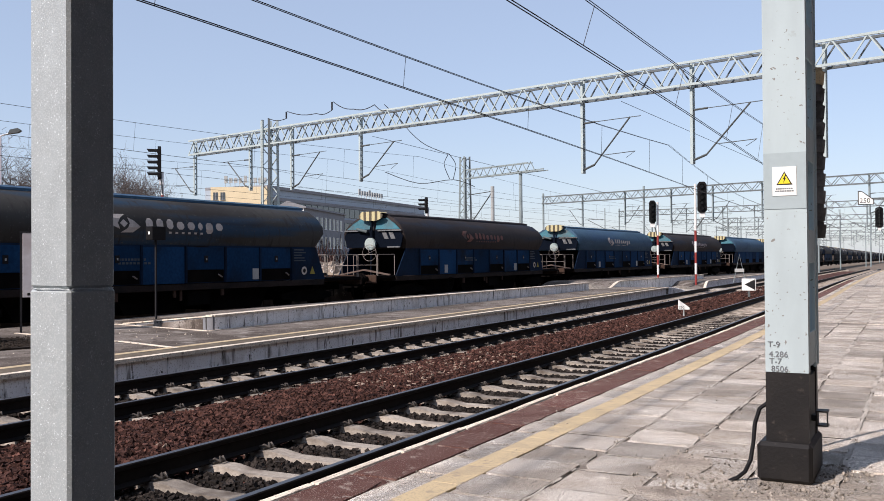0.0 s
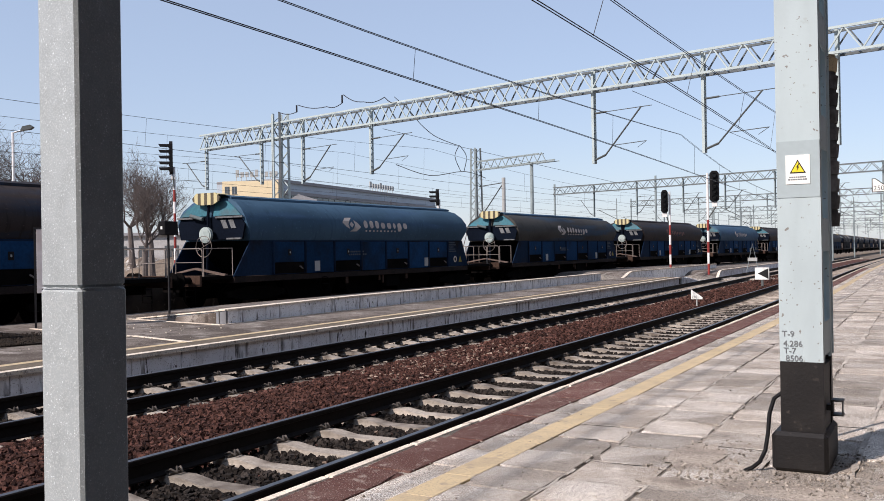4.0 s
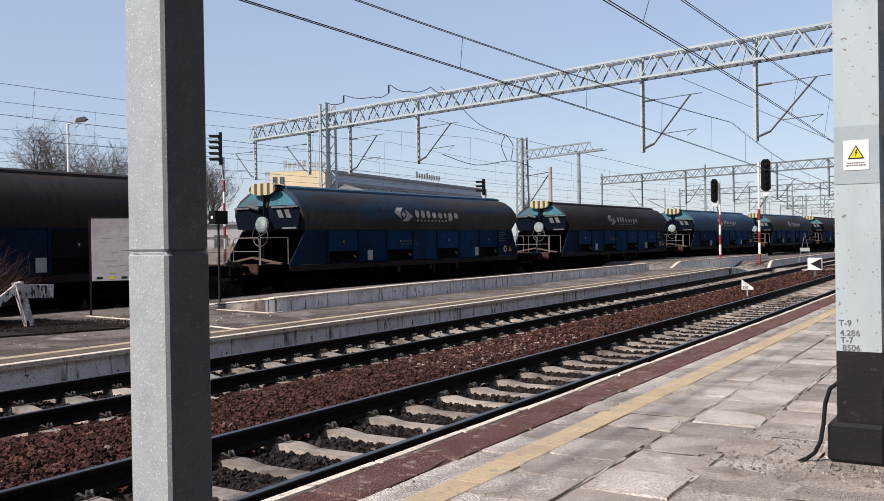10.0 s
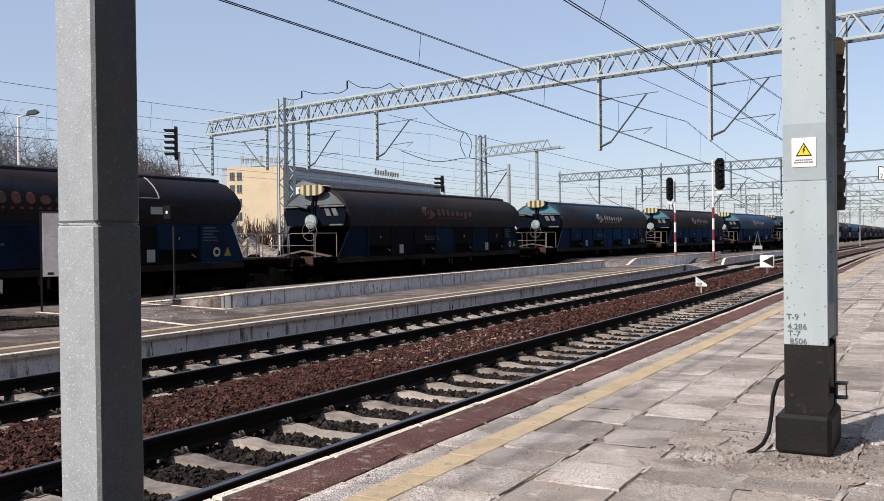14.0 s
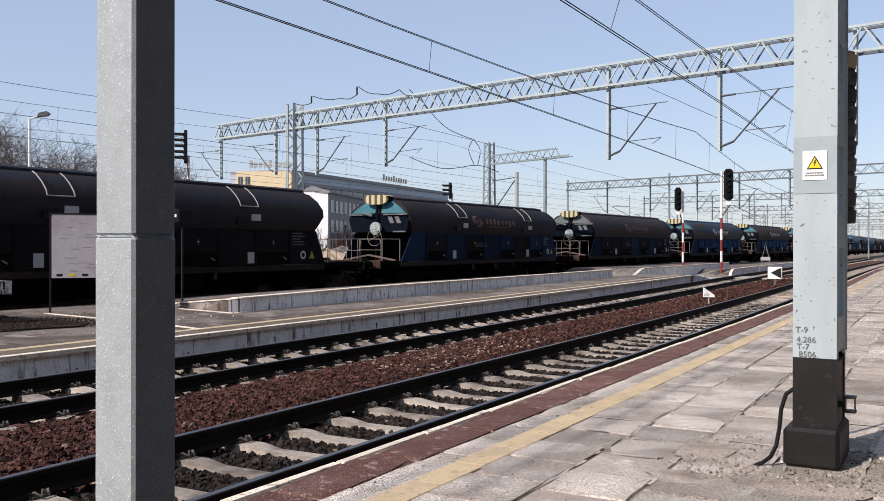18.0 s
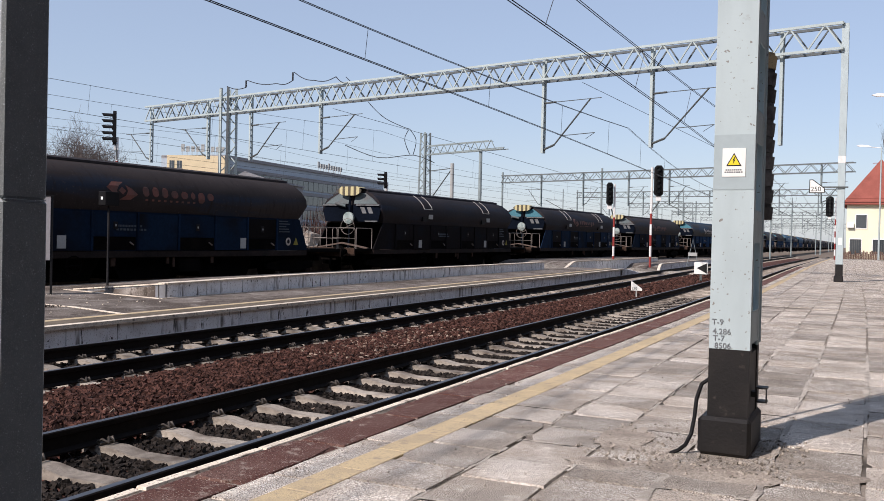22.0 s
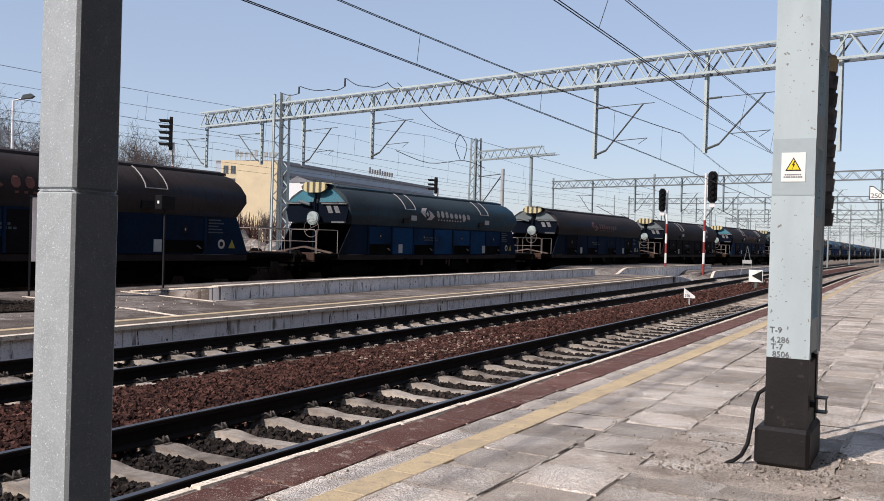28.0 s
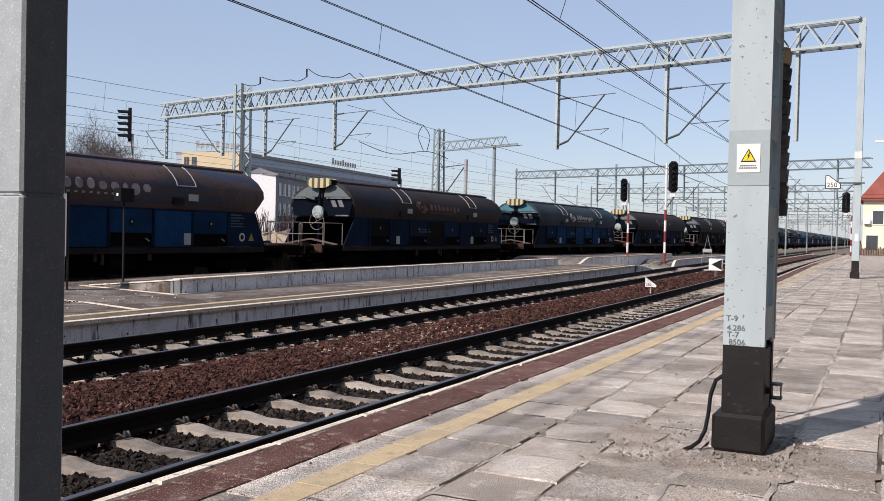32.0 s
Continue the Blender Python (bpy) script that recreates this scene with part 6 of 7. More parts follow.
stones("soil_clods", M["soil"], "dark crumbled soil and old leaves in the bed", [(-14.9, -13.5, 9.2, 11.0, 1500, 0.017), (-16.4, -14.6, 7.0, 11.1, 3000, 0.02), (-17.8, -16.2, 4.5, 10.5, 1500, 0.03), (-15.4, -13.0, 10.5, 11.6, 700, 0.012)], 41, ISLAND_Z + 0.022)
stones("paper_litter", M["white_edge"], "pale litter and grit strewn on the asphalt", [(-16.4, -12.6, 10.6, 14.0, 60, 0.011), (-15.0, -11.6, 8.0, 12.0, 40, 0.008)], 43, ISLAND_Z - 0.004)


def twig_bush(name, label, cx, cy, z0, r, h, n, seed, mm):
    rg = random.Random(seed)
    root = thing(name, label, "bush", Matrix.Translation((cx, cy, z0)))
    for q in range(3):
        bm = bmesh.new()
        for i in range(n // 3):
            a, b = rg.uniform(0, 6.28), rg.uniform(0, r * 0.45)
            p = Vector((math.cos(a) * b, math.sin(a) * b, 0))
            d = Vector((math.cos(a) * rg.uniform(0.1, 0.9), math.sin(a) * rg.uniform(0.1, 0.9), rg.uniform(0.5, 1.0))).normalized()
            L = h * rg.uniform(0.5, 1.05)
            rad = 0.012
            for s in range(4):
                e = p + d * L / 4
                tube(bm, p, e, rad, 3, rad * 0.7)
                if s:
                    for _ in range(2):
                        dd = (d + Vector((rg.uniform(-0.8, 0.8), rg.uniform(-0.8, 0.8), rg.uniform(-0.2, 0.7)))).normalized()
                        tube(bm, e, e + dd * L * rg.uniform(0.12, 0.3), rad * 0.6, 3, rad * 0.3)
                p, rad = e, rad * 0.72
                d = (d + Vector((rg.uniform(-0.3, 0.3), rg.uniform(-0.3, 0.3), rg.uniform(-0.25, 0.1)))).normalized()
        part("twig_clump", bm, mm, root)
    return root


M["twig"] = mat("bare_twig_brown", (0.075, 0.042, 0.036), 0.9, 0, 0.3, 8)
M["bark"] = mat("grey_brown_bark", (0.115, 0.097, 0.09), 0.9, 0, 0.3, 4, 0.5, 20)
twig_bush("bare_bush", "leafless reddish brown bush in the soil bed", -16.45, 9.35, ISLAND_Z + 0.04, 1.0, 1.5, 460, 5, M["twig"])
twig_bush("bare_bush", "leafless reddish brown bush in the soil bed", -17.3, 8.7, ISLAND_Z + 0.04, 1.2, 1.55, 300, 6, M["twig"])
M["old_white"] = layered("peeling_white_timber", (0.60, 0.58, 0.56), [((0.30, 0.27, 0.25), 5, 0.46, 0.62, 6, (2, 2, 0.6)), ((0.035, 0.03, 0.028), 11, 0.53, 0.60, 8, (1.5, 1.5, 0.5)), ((0.78, 0.77, 0.75), 17, 0.60, 0.66, 4)], 0.85, 0, 0.6, 40)
tr = thing("timber_trestle", "old peeling white timber trestle beside the bush", "trestle", Matrix.Translation((-15.06, 9.72, ISLAND_Z + 0.05)) @ Matrix.Rotation(radians(72), 4, "Z"))
for nm, a, b in (("strut", (-0.85, 0, 0.0), (0.05, 0, 0.72)), ("post", (0.02, 0.09, 0.78), (0.22, 0.09, 0.0)), ("post", (0.02, -0.09, 0.78), (0.20, -0.09, 0.0)), ("beam", (0.0, 0, 0.62), (0.62, 0, 0.60))):
    bm = bmesh.new()
    bar(bm, a, b, 0.11, 0.13 if nm != "beam" else 0.24)
    part(nm, bm, M["old_white"], tr)

# slack feeder cables at the gantry
feeder = thing("feeder_cable", "slack black feeder cables hanging from the gantry", "cable")
for pts in ([(-26.83, 42.99, 10.08), (-26.1, 43.36, 9.31), (-25.56, 43.66, 8.54), (-24.87, 44.0, 7.86), (-24.04, 44.41, 7.43), (-23.6, 44.62, 7.27)], [(-23.13, 43.72, 7.15), (-22.82, 43.88, 6.57), (-22.95, 43.83, 5.78)], [(-23.19, 43.69, 7.12), (-23.38, 43.6, 6.57), (-23.12, 43.74, 5.78)], [(-26.27, 42.16, 6.2), (-24.64, 42.99, 5.57), (-22.95, 43.82, 5.75), (-21.9, 44.34, 5.36)]):
    bm = bmesh.new()
    fine = []
    full = [Vector(pts[0])] + [Vector(p) for p in pts] + [Vector(pts[-1])]
    for p0, p1, p2, p3 in zip(full, full[1:], full[2:], full[3:]):
        for u in (0.0, 0.25, 0.5, 0.75):
            fine.append(0.5 * (2 * p1 + (p2 - p0) * u + (2 * p0 - 5 * p1 + 4 * p2 - p3) * u * u + (3 * p1 - p0 - 3 * p2 + p3) * u ** 3))
    polytube(bm, fine + [full[-1]], 0.02, 5)
    part("cable", bm, M["wire"], feeder)


# ---- beyond the tracks: trees, lamps, buildings ----
def bare_tree(name, label, h, seed, spread=0.75, up=0.25):
    """A leafless tree: trunk and limbs as one part, fine twigs as the crown."""
    rg = random.Random(seed)
    root = thing(name, label, "tree", group="bare trees")
    trunk, crown = bmesh.new(), bmesh.new()

    def grow(p, d, L, r, depth):
        n = 3 if depth < 3 else 2
        for s in range(n):
            e = p + d * (L / n)
            tube(trunk if depth < 3 else crown, p, e, r, 7 if depth == 0 else (5 if depth < 3 else 3), r * 0.84)
            if depth == 0 and s == n - 1 or depth > 0:
                k = (4 if depth == 0 else (2 if depth < 5 else 1)) if depth < 6 else 0
                for _ in range(k):
                    w = Vector((rg.uniform(-1, 1), rg.uniform(-1, 1), rg.uniform(-0.35, 0.8)))
                    dd = (d * (1 - spread * 0.5) + w * spread).normalized()
                    dd.z += up * 0.4
                    if depth == 5 and L > 0.2 and rg.random() < 0.08:
                        q = e + dd.normalized() * rg.uniform(0.25, 0.5)
                        tube(crown, e, q, 0.012, 3, 0.007)
                        for _ in range(2):
                            tube(crown, e.lerp(q, rg.uniform(0.4, 1.0)), q + Vector((rg.uniform(-0.35, 0.35), rg.uniform(-0.35, 0.35), rg.uniform(-0.15, 0.4))), 0.007, 3, 0.005)
                    if depth < 5 and L > 0.25:
                        grow(e, dd.normalized(), L * rg.uniform(0.52, 0.72), r * 0.52, depth + 1)
            p, r = e, r * 0.84
            d = (d + Vector((rg.uniform(-0.2, 0.2), rg.uniform(-0.2, 0.2), rg.uniform(-0.05, 0.14))) * (0.4 if depth == 0 else 1.2)).normalized()

    grow(Vector((0, 0, 0)), Vector((rg.uniform(-0.05, 0.05), 0, 1)).normalized(), h * 0.40, h * 0.026, 0)
    part("trunk", trunk, M["bark"], root, "grey-brown trunk and limbs")
    part("crown", crown, M["bark"], root, "fine leafless twigs")
    return root


t1 = bare_tree("bare_tree", "tall leafless broad-crowned tree beyond the tracks", 11.6, 21, 0.95, 0.08)
t2 = bare_tree("bare_tree", "tall leafless spreading tree beyond the tracks", 11.6, 34, 1.0, 0.08)
t3 = bare_tree("bare_tree", "leafless upright tree beyond the tracks", 9.0, 47, 0.65, 0.5)
for ob, spots in ((t1, ((-49.2, 34.0, 0, 1.0), (-50.5, 39.8, 2.6, 0.93), (-88, 66, 1.0, 0.9))), (t2, ((-56.5, 51, 3.0, 1.0), (-66, 48, 0.6, 0.95))), (t3, ((-46.0, 43.2, 0.5, 0.98), (-43.2, 40.0, 2.5, 0.8), (-41.8, 68.5, 1.0, 0.72), (-43.2, 67.5, 3.0, 0.66), (-52, 104, 2.0, 0.9), (-74, 88.5, 2.0, 0.6)))):
    for i, (x, y, a, s) in enumerate(spots):
        m = Matrix.Translation((x, y, ZR - 0.6)) @ Matrix.Rotation(a, 4, "Z")
        if i == 0:
            ob.matrix_basis = m
        else:
            o = copy_thing(ob, m)
            o.scale = (s, s, s)
poplar = bare_tree("poplar_tree", "tall slim leafless poplar behind the house", 22, 60, 0.35, 1.4)
poplar.matrix_basis = Matrix.Translation((3.5, 160, -0.5))
o = copy_thing(poplar, Matrix.Translation((7.5, 158, -0.5)) @ Matrix.Rotation(2, 4, "Z"))
bm = bmesh.new()
rg = random.Random(9)
for i in range(700):
    x, y = rg.uniform(-150, -60), 0
    y = 55 + (x + 150) * 0.6 + rg.uniform(-6, 6)
    h = rg.uniform(3, 6.5)
    for _ in range(3):
        a = Vector((x, y, -0.8))
        b = a + Vector((rg.uniform(-1.4, 1.4), rg.uniform(-1.4, 1.4), h * rg.uniform(0.5, 1)))
        tube(bm, a, b, 0.10, 3, 0.03)
        tube(bm, a.lerp(b, 0.5), a.lerp(b, 0.7) + Vector((rg.uniform(-1, 1), rg.uniform(-1, 1), 1.2)), 0.05, 3, 0.02)
tagged(part("far_thicket", bm, M["twig"]), "far leafless brown thicket and scrub", "thicket", kind="stuff")


def street_lamp(label, x, y, z0, h, turn, arm=0.9, dark=False):
    root = thing("street_lamp", label, "street lamp", Matrix.Translation((x, y, z0)) @ Matrix.Rotation(turn, 4, "Z"), group="street lamps")
    bm = bmesh.new()
    tube(bm, (0, 0, 0), (0, 0, h), 0.10, 8, 0.06)
    part("pole", bm, M["white"] if h < 10 else M["mast"], root, "pale tapered pole")
    for s in (1,):
        bm = bmesh.new()
        tube(bm, (0, 0, h - 0.02), (s * arm * 0.7, 0, h + 0.12), 0.04, 6)
        part("arm", bm, M["white"], root)
        bm = bmesh.new()
        prism(bm, [(s * arm * 0.55, h + 0.08), (s * arm * 0.7, h + 0.28), (s * arm * 1.2, h + 0.36), (s * arm * 1.4, h + 0.25), (s * arm * 1.2, h + 0.14)], -0.14, 0.14, "y")
        part("lamp_head", bm, M["mast_dark"] if dark else M["white"], root)
    return root


street_lamp("tall pale street lamp with a dark head beyond the train", -39.4, 28.3, -0.8, 8.3, radians(35), 0.7, True)
street_lamp("slim pale lamp post by the house", 0.02, 104.0, 0.0, 11.6, math.pi, 1.7)
street_lamp("slim pale lamp post on the platform", 1.7, 66.4, 0.0, 11.1, math.pi, 1.7)

M["cream"] = mat("cream_render", (0.70, 0.58, 0.38), 0.9, 0, 0.08, 2, 0.1, 20, dirt=(0.6, 0.5, 0.34), damt=0.3, dscale=0.3)
M["house_cream"] = mat("pale_cream_render", (0.80, 0.76, 0.58), 0.9, 0, 0.06, 2, 0.1, 20)
M["pale_wall"] = mat("white_gable", (0.85, 0.85, 0.83), 0.9, 0, 0.06, 1)
M["grey_wall"] = mat("grey_render", (0.26, 0.26, 0.27), 0.9, 0, 0.12, 1, dirt=(0.2, 0.2, 0.21), damt=0.4, dscale=0.4)
M["spandrel"] = mat("blue_grey_spandrel", (0.36, 0.42, 0.48), 0.6, 0, 0.12, 1)
M["roof_tile"] = mat("red_roof_tiles", (0.27, 0.085, 0.065), 0.8, 0, 0.2, 4, 0.3, 10)
M["brick"] = mat("dark_brick", (0.075, 0.055, 0.048), 0.9, 0, 0.2, 3, 0.2, 20)
M["shed_grey"] = mat("pale_grey_shed_wall", (0.40, 0.39, 0.38), 0.9, 0, 0.2, 2, 0.2, 20, dirt=(0.12, 0.10, 0.09), damt=0.4, dscale=0.4)
M["sand"] = mat("pale_sand", (0.36, 0.285, 0.205), 0.95, 0, 0.15, 3, 0.4, 30)


def wall_frame(a, b):
    """A matrix whose x runs from a to b on plan, y into the building, z up."""
    a, b = Vector(a), Vector(b)
    d = (b - a)
    return Matrix.Translation((a.x, a.y, 0)) @ Matrix.Rotation(math.atan2(d.y, d.x), 4, "Z"), d.length


def windows(root, m, xs, zs, w, h, frame_mat, recess=0.12):
    src = {}
    for z in zs:
        for x in xs:
            mm = m @ Matrix.Translation((x, 0, z))
            if not src:
                src["w"] = part("window", B(0, w, -0.05, 0.02, 0, h), M["pane"], root, "", mm)
                src["s"] = part("window_sill", B(-0.06, w + 0.06, -0.12, 0.0, -0.08, 0.0), frame_mat, root, "", mm)
                src["m"] = part("window_bar", B(w / 2 - 0.04, w / 2 + 0.04, -0.08, 0.0, 0, h), frame_mat, root, "", mm)
            else:
                for k, n in (("w", "window"), ("s", "window_sill"), ("m", "window_bar")):
                    share(n, src[k], root, mm)


# long office building
office = thing("office_building", "long modern office building with cream end wall and glazed bands", "building")
A, Bc, C = (-120.1, 130.3), (-110.4, 135.0), (-119.5, 212.0)
m, L = wall_frame(A, Bc)
bm = bmesh.new()
box(bm, 0, L, 0, 60, -1, 15.6, m=m)
part("end_block", bm, M["cream"], office, "cream rendered end wall")
windows(office, m, [0.5, 1.9], [3, 5.6, 8.2, 10.8, 13.2], 0.9, 1.4, M["grey_wall"])
m2, L2 = wall_frame(Bc, C)
bm = bmesh.new()
box(bm, 0, L2, 0.3, 14, -1, 15.3, m=m2)
part("long_block", bm, M["spandrel"], office, "blue-grey facade")
for z in (1.5, 4.7, 7.9, 11.1):
    for i in range(32):
        bm = bmesh.new()
        box(bm, i * L2 / 32 + 0.1, (i + 1) * L2 / 32 - 0.1, 0.1, 0.32, z, z + 1.9, m=m2)
        part("window", bm, M["pane"], office)
    bm = bmesh.new()
    box(bm, 0, L2, 0.02, 0.3, z + 2.0, z + 2.7, m=m2)
    part("facade_band", bm, M["grey_wall"], office, "pale horizontal band")
bm = bmesh.new()
box(bm, 0, L2, -0.1, 14, 15.3, 15.9, m=m2)
part("parapet", bm, M["grey_wall"], office)
for mm, x0, n, w, z in ((m, 2.4, 9, 0.85, 15.6), (m2, 40, 10, 1.2, 15.9)):
    for i in range(n):
        bm = bmesh.new()
        box(bm, x0 + i * w * 1.1, x0 + i * w * 1.1 + w * 0.7, 0.8, 1.0, z + 0.8, z + (2.2 if i in (0, 4) else 1.8), m=mm)
        box(bm, x0 + i * w * 1.1 + 0.1, x0 + i * w * 1.1 + 0.2, 0.85, 0.95, z - 0.1, z + 0.8, m=mm)
        part("roof_letter_block", bm, M["plate"], office, "roof sign reduced to plain blocks")
# grey house with white gable
gh = thing("grey_building", "grey rendered building with white gable wall", "building")
m, L = wall_frame((-76.6, 96.0), (-73.5, 97.5))
bm = bmesh.new()
box(bm, 0, L, 0, 8, -1, 8.7, m=m)
part("gable_block", bm, M["pale_wall"], gh, "sunlit white gable wall")
bm = bmesh.new()
prism(bm, [(-0.2, 8.7), (L + 0.2, 8.7), (L * 0.35, 9.5)], -0.1, 8, "y")
for v in bm.verts:
    v.co = m @ v.co
part("gable_roof", bm, M["grey_wall"], gh)
m2, L2 = wall_frame((-73.5, 97.5), (-80.4, 117))
bm = bmesh.new()
box(bm, 0.02, L2, 0, 3.3, -1, 8.5, m=m2)
part("side_block", bm, M["grey_wall"], gh)
windows(gh, m2, [1.2 + 2.1 * i for i in range(9)], [0.6, 3.3, 6.0], 1.1, 1.6, M["pale_wall"])
bm = bmesh.new()
box(bm, -0.2, L2, -0.3, 3.3, 8.5, 8.75, m=m2)
part("roof_edge", bm, M["grey_wall"], gh)
# low shed
sh = thing("low_shed", "long low grey shed with flat roof", "shed")
m, L = wall_frame((-78, 67), (-67.5, 72.1))
bm = bmesh.new()
box(bm, 0, L, 0, 6, -1, 3.7, m=m)
part("shed_wall", bm, M["shed_grey"], sh)
bm = bmesh.new()
box(bm, -0.3, L + 0.3, -0.4, 6, 3.7, 4.0, m=m)
part("shed_roof", bm, M["grey_wall"], sh)
for i in range(4):
    bm = bmesh.new()
    box(bm, 0.6 + i * 2.8, 2.1 + i * 2.8, -0.05, 0.05, 1.2, 2.6, m=m)
    part("window", bm, M["pane"], sh)
# brick house at the far left
bh = thing("brick_building", "dark brick building with tall windows", "building")
m, L = wall_frame((-112, 47), (-95.7, 57.5))
bm = bmesh.new()
box(bm, 0, L, 0, 4, -1, 8.2, m=m)
part("wall", bm, M["brick"], bh)
bm = bmesh.new()
box(bm, -0.3, L + 0.3, -0.3, 4, 8.2, 8.6, m=m)
part("cornice", bm, M["grey_wall"], bh)
windows(bh, m, [1.2 + 2.4 * i for i in range(7)], [1.0, 4.8], 1.0, 2.0, M["pale_wall"])

# cream house beyond the platform
house = thing("cream_house", "cream rendered house with red hipped tile roof", "house")


def hip_roof(bm, x0, x1, y0, y1, z, h, over=0.5):
    x0, x1, y0, y1 = x0 - over, x1 + over, y0 - over, y1 + over
    k = min(x1 - x0, y1 - y0) / 2
    base = [bm.verts.new(p) for p in ((x0, y0, z), (x1, y0, z), (x1, y1, z), (x0, y1, z))]
    low = [bm.verts.new((v.co.x, v.co.y, z - 0.12)) for v in base]
    r0, r1 = bm.verts.new((x0 + k, y0 + k, z + h)), bm.verts.new((x1 - k, y1 - k, z + h))
    if x1 - x0 < y1 - y0:
        fs = ((base[0], base[1], r0), (base[1], base[2], r1, r0), (base[2], base[3], r1), (base[3], base[0], r0, r1))
    else:
        fs = ((base[0], base[1], r1, r0), (base[1], base[2], r1), (base[2], base[3], r0, r1), (base[3], base[0], r0))
    for f in fs:
        bm.faces.new(f)
    for i in range(4):
        bm.faces.new((low[i], low[(i + 1) % 4], base[(i + 1) % 4], base[i]))
    bm.faces.new(low[::-1])


part("wall", B(-3.4, 3.5, 114.6, 126, -0.5, 6.3), M["house_cream"], house)
bm = bmesh.new()
hip_roof(bm, -3.4, 3.5, 114.6, 126, 6.3, 5.4)
part("roof", bm, M["roof_tile"], house, "steep red tile roof")
part("wall", B(1.4, 14, 112.6, 124, -0.5, 6.9), M["house_cream"], house)
bm = bmesh.new()
hip_roof(bm, 1.4, 14, 112.6, 124, 6.9, 4.6)
part("roof", bm, M["roof_tile"], house, "red tile roof")
for i in range(13):
    z = 6.45 + 0.4 * i
    k = 0.41 * i
    part("tile_course", B(-3.95 + k, 4.05 - k, 114.06 + k, 114.12 + k, z, z + 0.06), M["roof_tile"], house)
for x, z, w, h, y in ((-2.4, 3.5, 1.1, 1.5, 114.6), (-3.0, 0.5, 1.2, 1.7, 114.6), (-0.6, 0.5, 1.2, 1.7, 114.6), (3.2, 3.2, 1.0, 1.5, 112.6), (6.0, 3.2, 1.0, 1.5, 112.6), (4.0, 0.4, 1.2, 1.8, 112.6)):
    wi = part("window", B(x, x + w, y - 0.04, y + 0.03, z, z + h), M["pane"], house)
    bm = bmesh.new()
    for a, b, c, d in ((x - 0.08, x, z - 0.08, z + h + 0.08), (x + w, x + w + 0.08, z - 0.08, z + h + 0.08), (x, x + w, z + h, z + h + 0.08), (x, x + w, z - 0.08, z)):
        box(bm, a, b, y - 0.08, y, c, d)
    part("window_frame", bm, M["pale_wall"], wi)
    if z < 1:
        for i in range(6):
            part("window_grille_bar", B(x + 0.1 + i * 0.2, x + 0.13 + i * 0.2, y - 0.1, y - 0.07, z, z + h), M["mast_dark"], wi)
bm = bmesh.new()
tube(bm, (1.2, 114.4, -0.3), (1.2, 114.4, 5.8), 0.09, 8)
tube(bm, (1.2, 114.4, 5.8), (0.9, 114.2, 6.2), 0.09, 8)
part("drainpipe", bm, M["mast"], house)
part("air_unit", B(-3.3, -2.6, 114.2, 114.55, 3.5, 4.1, bev=0.03), M["pale_wall"], house, "white air conditioning unit")
rb = random.Random(3)
M["rubble_brick"] = mat("old_wall_brick", (0.13, 0.085, 0.068), 0.95, 0, 0.3, 6, 0.4, 30, rand=0.25)
fenceb = thing("rubble_wall", "low broken brick wall before the house", "wall")
for i in range(28):
    part("brick_block", B(-3.6 + i * 0.17, -3.45 + i * 0.17, 112.0, 112.3, -0.1, rb.uniform(0.5, 1.0)), M["rubble_brick"], fenceb)
part_box = thing("blue_container", "blue steel container beside the house", "container")
part("container_body", B(2.6, 5.2, 104, 108, 0.0, 2.2, bev=0.04), M["side_blue"], part_box)

# building site behind the train
site = thing("site_fence", "white site fence banner with red blocks on steel panels", "site fence")
m, L = wall_frame((-40.6, 17.0), (-29.6, 23.9))
for i in range(6):
    x0, x1 = i * L / 6 + 0.03, (i + 1) * L / 6 - 0.03
    bm = bmesh.new()
    box(bm, x0, x1, 0, 0.03, 0.42, 1.25, m=m)
    part("banner", bm, M["sign_white"], site, "white printed banner")
    for k in range(7):
        bm = bmesh.new()
        box(bm, x0 + 0.35 + 0.2 * k, x0 + 0.50 + 0.2 * k, -0.012, 0.0, 0.72, 1.06, m=m)
        part("banner_red_mark", bm, M["red"], site, "red mark reduced to a plain block")
    for k in range(8):
        bm = bmesh.new()
        box(bm, x0 + 0.38 + 0.16 * k, x0 + 0.48 + 0.16 * k, -0.012, 0.0, 0.5, 0.6, m=m)
        part("banner_grey_mark", bm, M["plate"], site)
m, L = wall_frame((-41.6, 15.8), (-33.0, 21.6))
barrier = thing("striped_barrier", "red and white striped barrier board", "barrier")
for i in range(16):
    bm = bmesh.new()
    box(bm, i * L / 16, (i + 1) * L / 16 - 0.005, 0, 0.05, 1.22, 1.4, m=m)
    part("stripe", bm, M["red"] if i % 2 else M["sign_white"], barrier)
for i in range(4):
    bm = bmesh.new()
    box(bm, i * L / 4, i * L / 4 + 0.06, 0.06, 0.12, -0.8, 1.6, m=m)
    part("barrier_post", bm, M["mast_dark"], barrier)


def heap(name, label, cx, cy, r, h, mm, seed):
    rg = random.Random(seed)
    bm = bmesh.new()
    rings = []
    for k in range(6):
        u = k / 5
        n = 18
        rings.append([bm.verts.new((cx + math.cos(2 * math.pi * i / n) * r * (1 - u) * rg.uniform(0.85, 1.15), cy + math.sin(2 * math.pi * i / n) * r * (1 - u) * rg.uniform(0.85, 1.15), -0.9 + h * u * rg.uniform(0.9, 1.08))) for i in range(n)])
    for a, b in zip(rings, rings[1:]):
        for i in range(18):
            j = (i + 1) % 18
            bm.faces.new((a[i], a[j], b[j], b[i]))
    tagged(part(name, bm, mm), label, "heap")


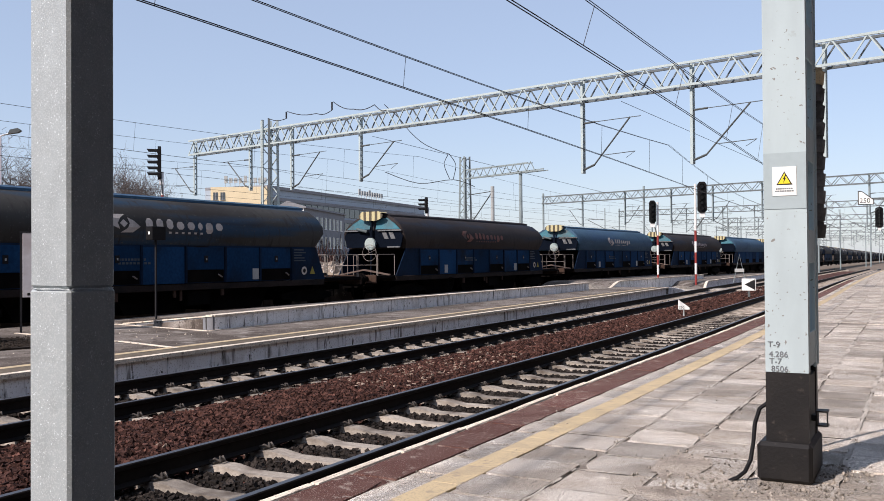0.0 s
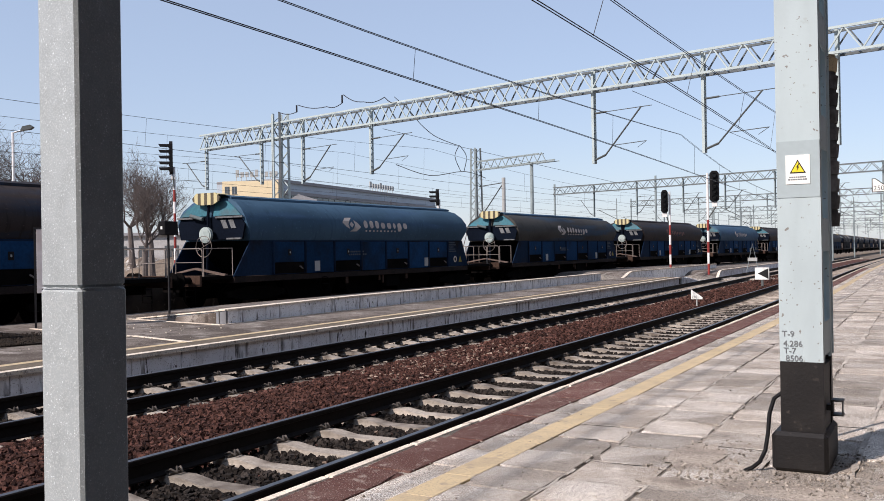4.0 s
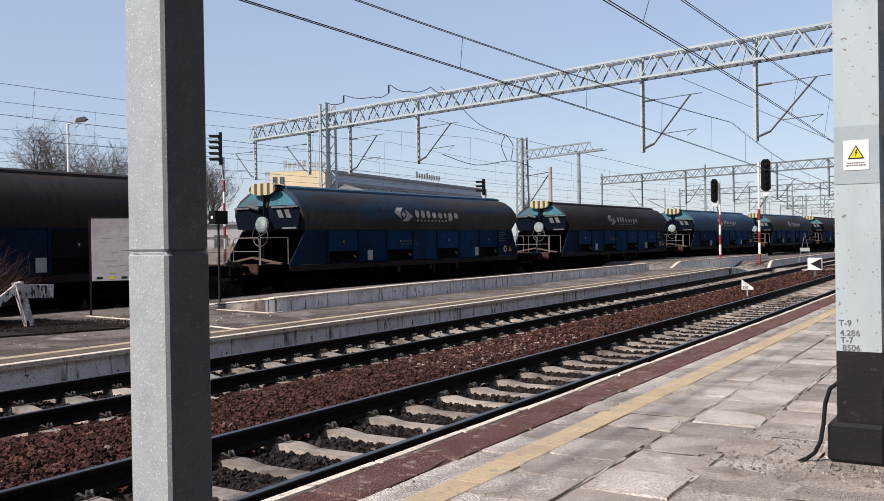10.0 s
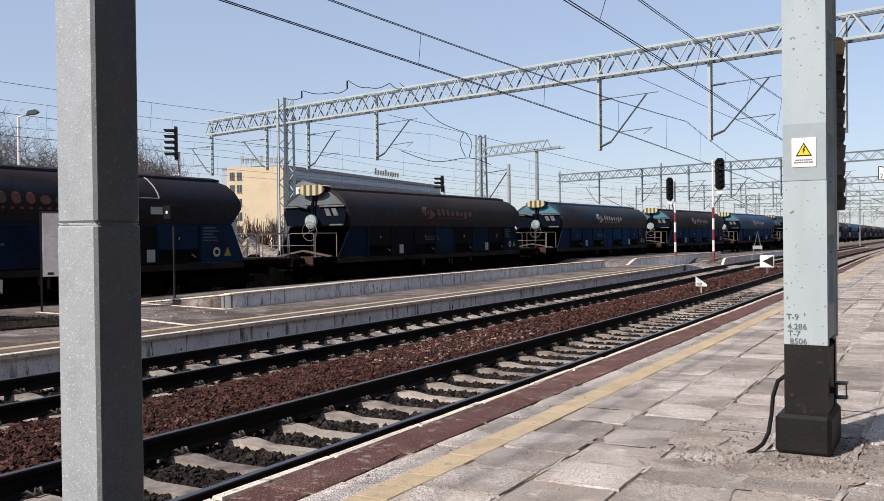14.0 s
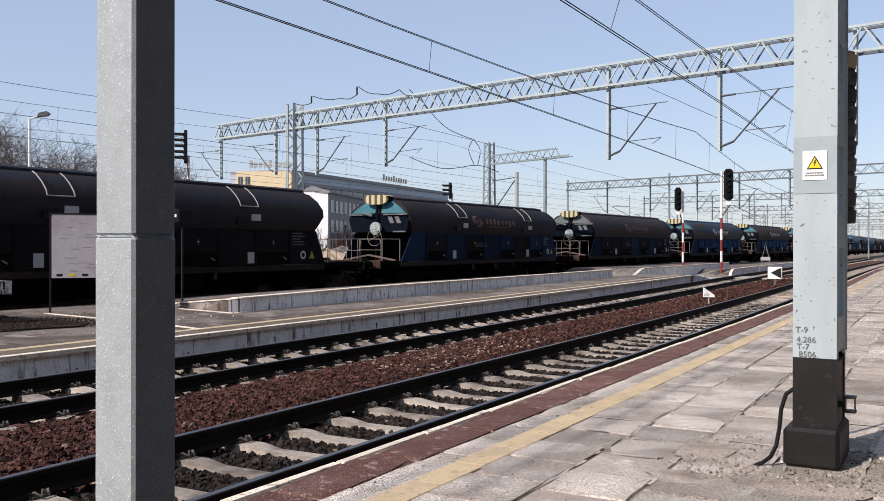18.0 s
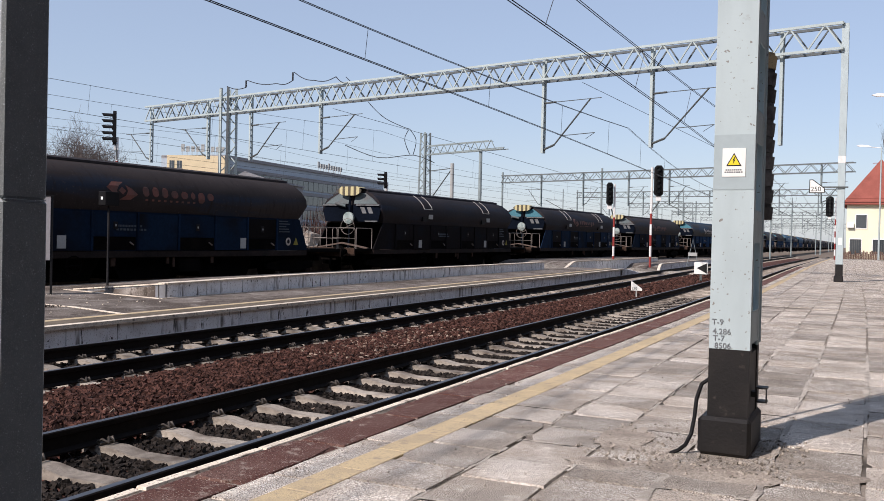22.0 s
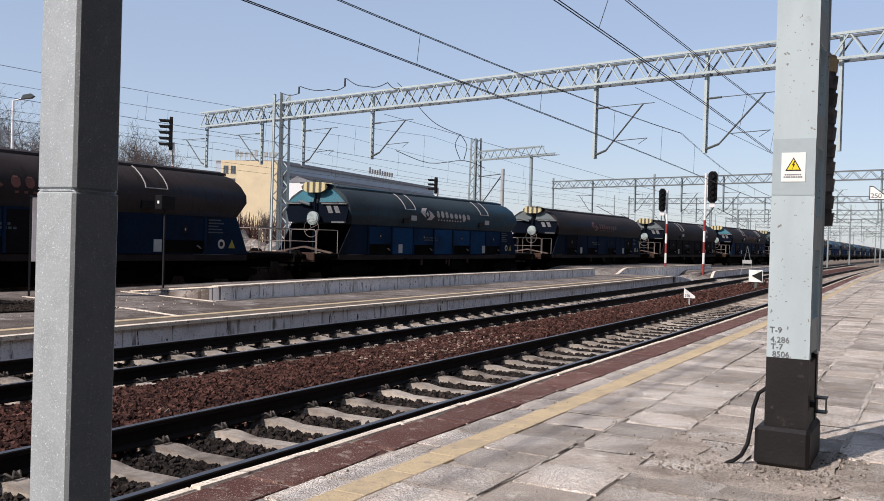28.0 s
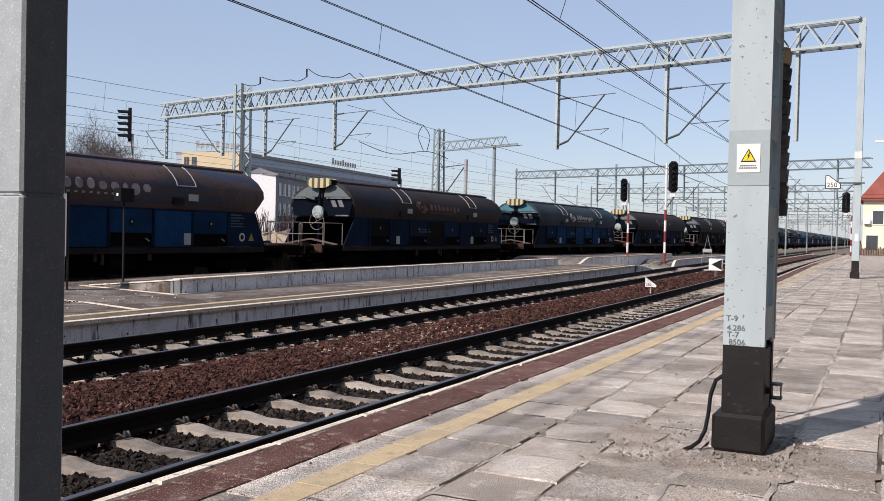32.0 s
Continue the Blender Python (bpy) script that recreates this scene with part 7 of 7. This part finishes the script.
heap("mound", "heap of pale brown excavated sand", -40.5, 27.6, 5.0, 2.9, M["sand"], 1)
M["rubble"] = layered("pale_rubble", (0.30, 0.255, 0.21), [((0.17, 0.13, 0.10), 0.8, 0.44, 0.62, 6), ((0.50, 0.47, 0.43), 2.2, 0.56, 0.64, 8), ((0.10, 0.085, 0.07), 6, 0.56, 0.66, 6)], 0.95, 0, 0.9, 6)
rgb = random.Random(12)
m, L = wall_frame((-84, 58), (-42, 78))
bm = bmesh.new()
rows = []
for i in range(85):
    ridge = 1.9 + 0.5 * math.sin(i * 0.31) + 0.3 * math.sin(i * 0.83 + 1)
    rows.append([bm.verts.new(m @ Vector((i * L / 84, -6 + 1.4 * k + rgb.uniform(-0.4, 0.4), -0.95 + ridge * math.sin(math.pi * k / 7) ** 0.8 * rgb.uniform(0.75, 1.2)))) for k in range(8)])
for p, q in zip(rows, rows[1:]):
    for k in range(7):
        bm.faces.new((p[k], q[k], q[k + 1], p[k + 1]))
tagged(part("rubble_bank", bm, M["rubble"]), "long bank of pale rubble and brown earth on the site", "rubble", kind="structure")
heap("mound", "low heap of brown earth", -52.0, 52.0, 9.0, 2.4, M["ground"], 2)
heap("mound", "low heap of brown earth and rubble", -44.0, 58.0, 7.0, 2.0, M["sand"], 4)


# low dark wall added along the far side of the freight track, as shade
# its colour holds the black shade under the wagons
M["screen_wall"] = layered("dark_screen_concrete", (0.055, 0.048, 0.042), [((0.022, 0.019, 0.018), 1.2, 0.42, 0.62, 6), ((0.10, 0.09, 0.08), 5, 0.60, 0.70, 6)], 0.95, 0, 0.7, 30)
bank = thing("retaining_wall", "low dark wall added beyond the freight track as shade under the wagons", "wall", kind="structure")
for y in steps(-6, 126, 3.0)[:-1]:
    p, q = Vector((train_x(y) - 2.15, y, 0)), Vector((train_x(y + 3) - 2.15, y + 3, 0))
    m = Matrix.Translation(p) @ Matrix.Rotation(math.atan2(-(q.x - p.x), q.y - p.y), 4, "Z")
    zt = train_z(y + 1.5) + 0.80
    part("wall_block", B(-0.35, 0, 0.006, (q - p).length - 0.006, ZR - 0.6, zt, bev=0.02), M["screen_wall"], bank, "", m)


# ---- unseen building added behind and beside the platform to block sky light ----
station = thing("station_building", "unseen dark brick building added along the platform to block sky light", "building")
part("wall", B(6.5, 22, -60, 84, -0.5, 13.0), M["brick"], station)
# both wings are added out of view to cut light on the post
part("wing", B(-1.36, 6.49, -18, -1.7, -0.5, 5.4), M["brick"], station, "unseen low dark brick wing added behind the platform to shade the paving")
part("wing", B(0.85, 6.49, -1.69, 2.1, -0.5, 5.4), M["brick"], station, "unseen low dark brick wing added beside the platform to darken the steel post")
part("cornice", B(6.2, 22, -60, 84, 13.0, 13.5), M["grey_wall"], station)
for i in range(30):
    for z in (1.2, 5.2, 9.2):
        part("window", B(6.44, 6.52, -56 + i * 4.6, -54.6 + i * 4.6, z, z + 2.1), M["pane"], station)


motions()
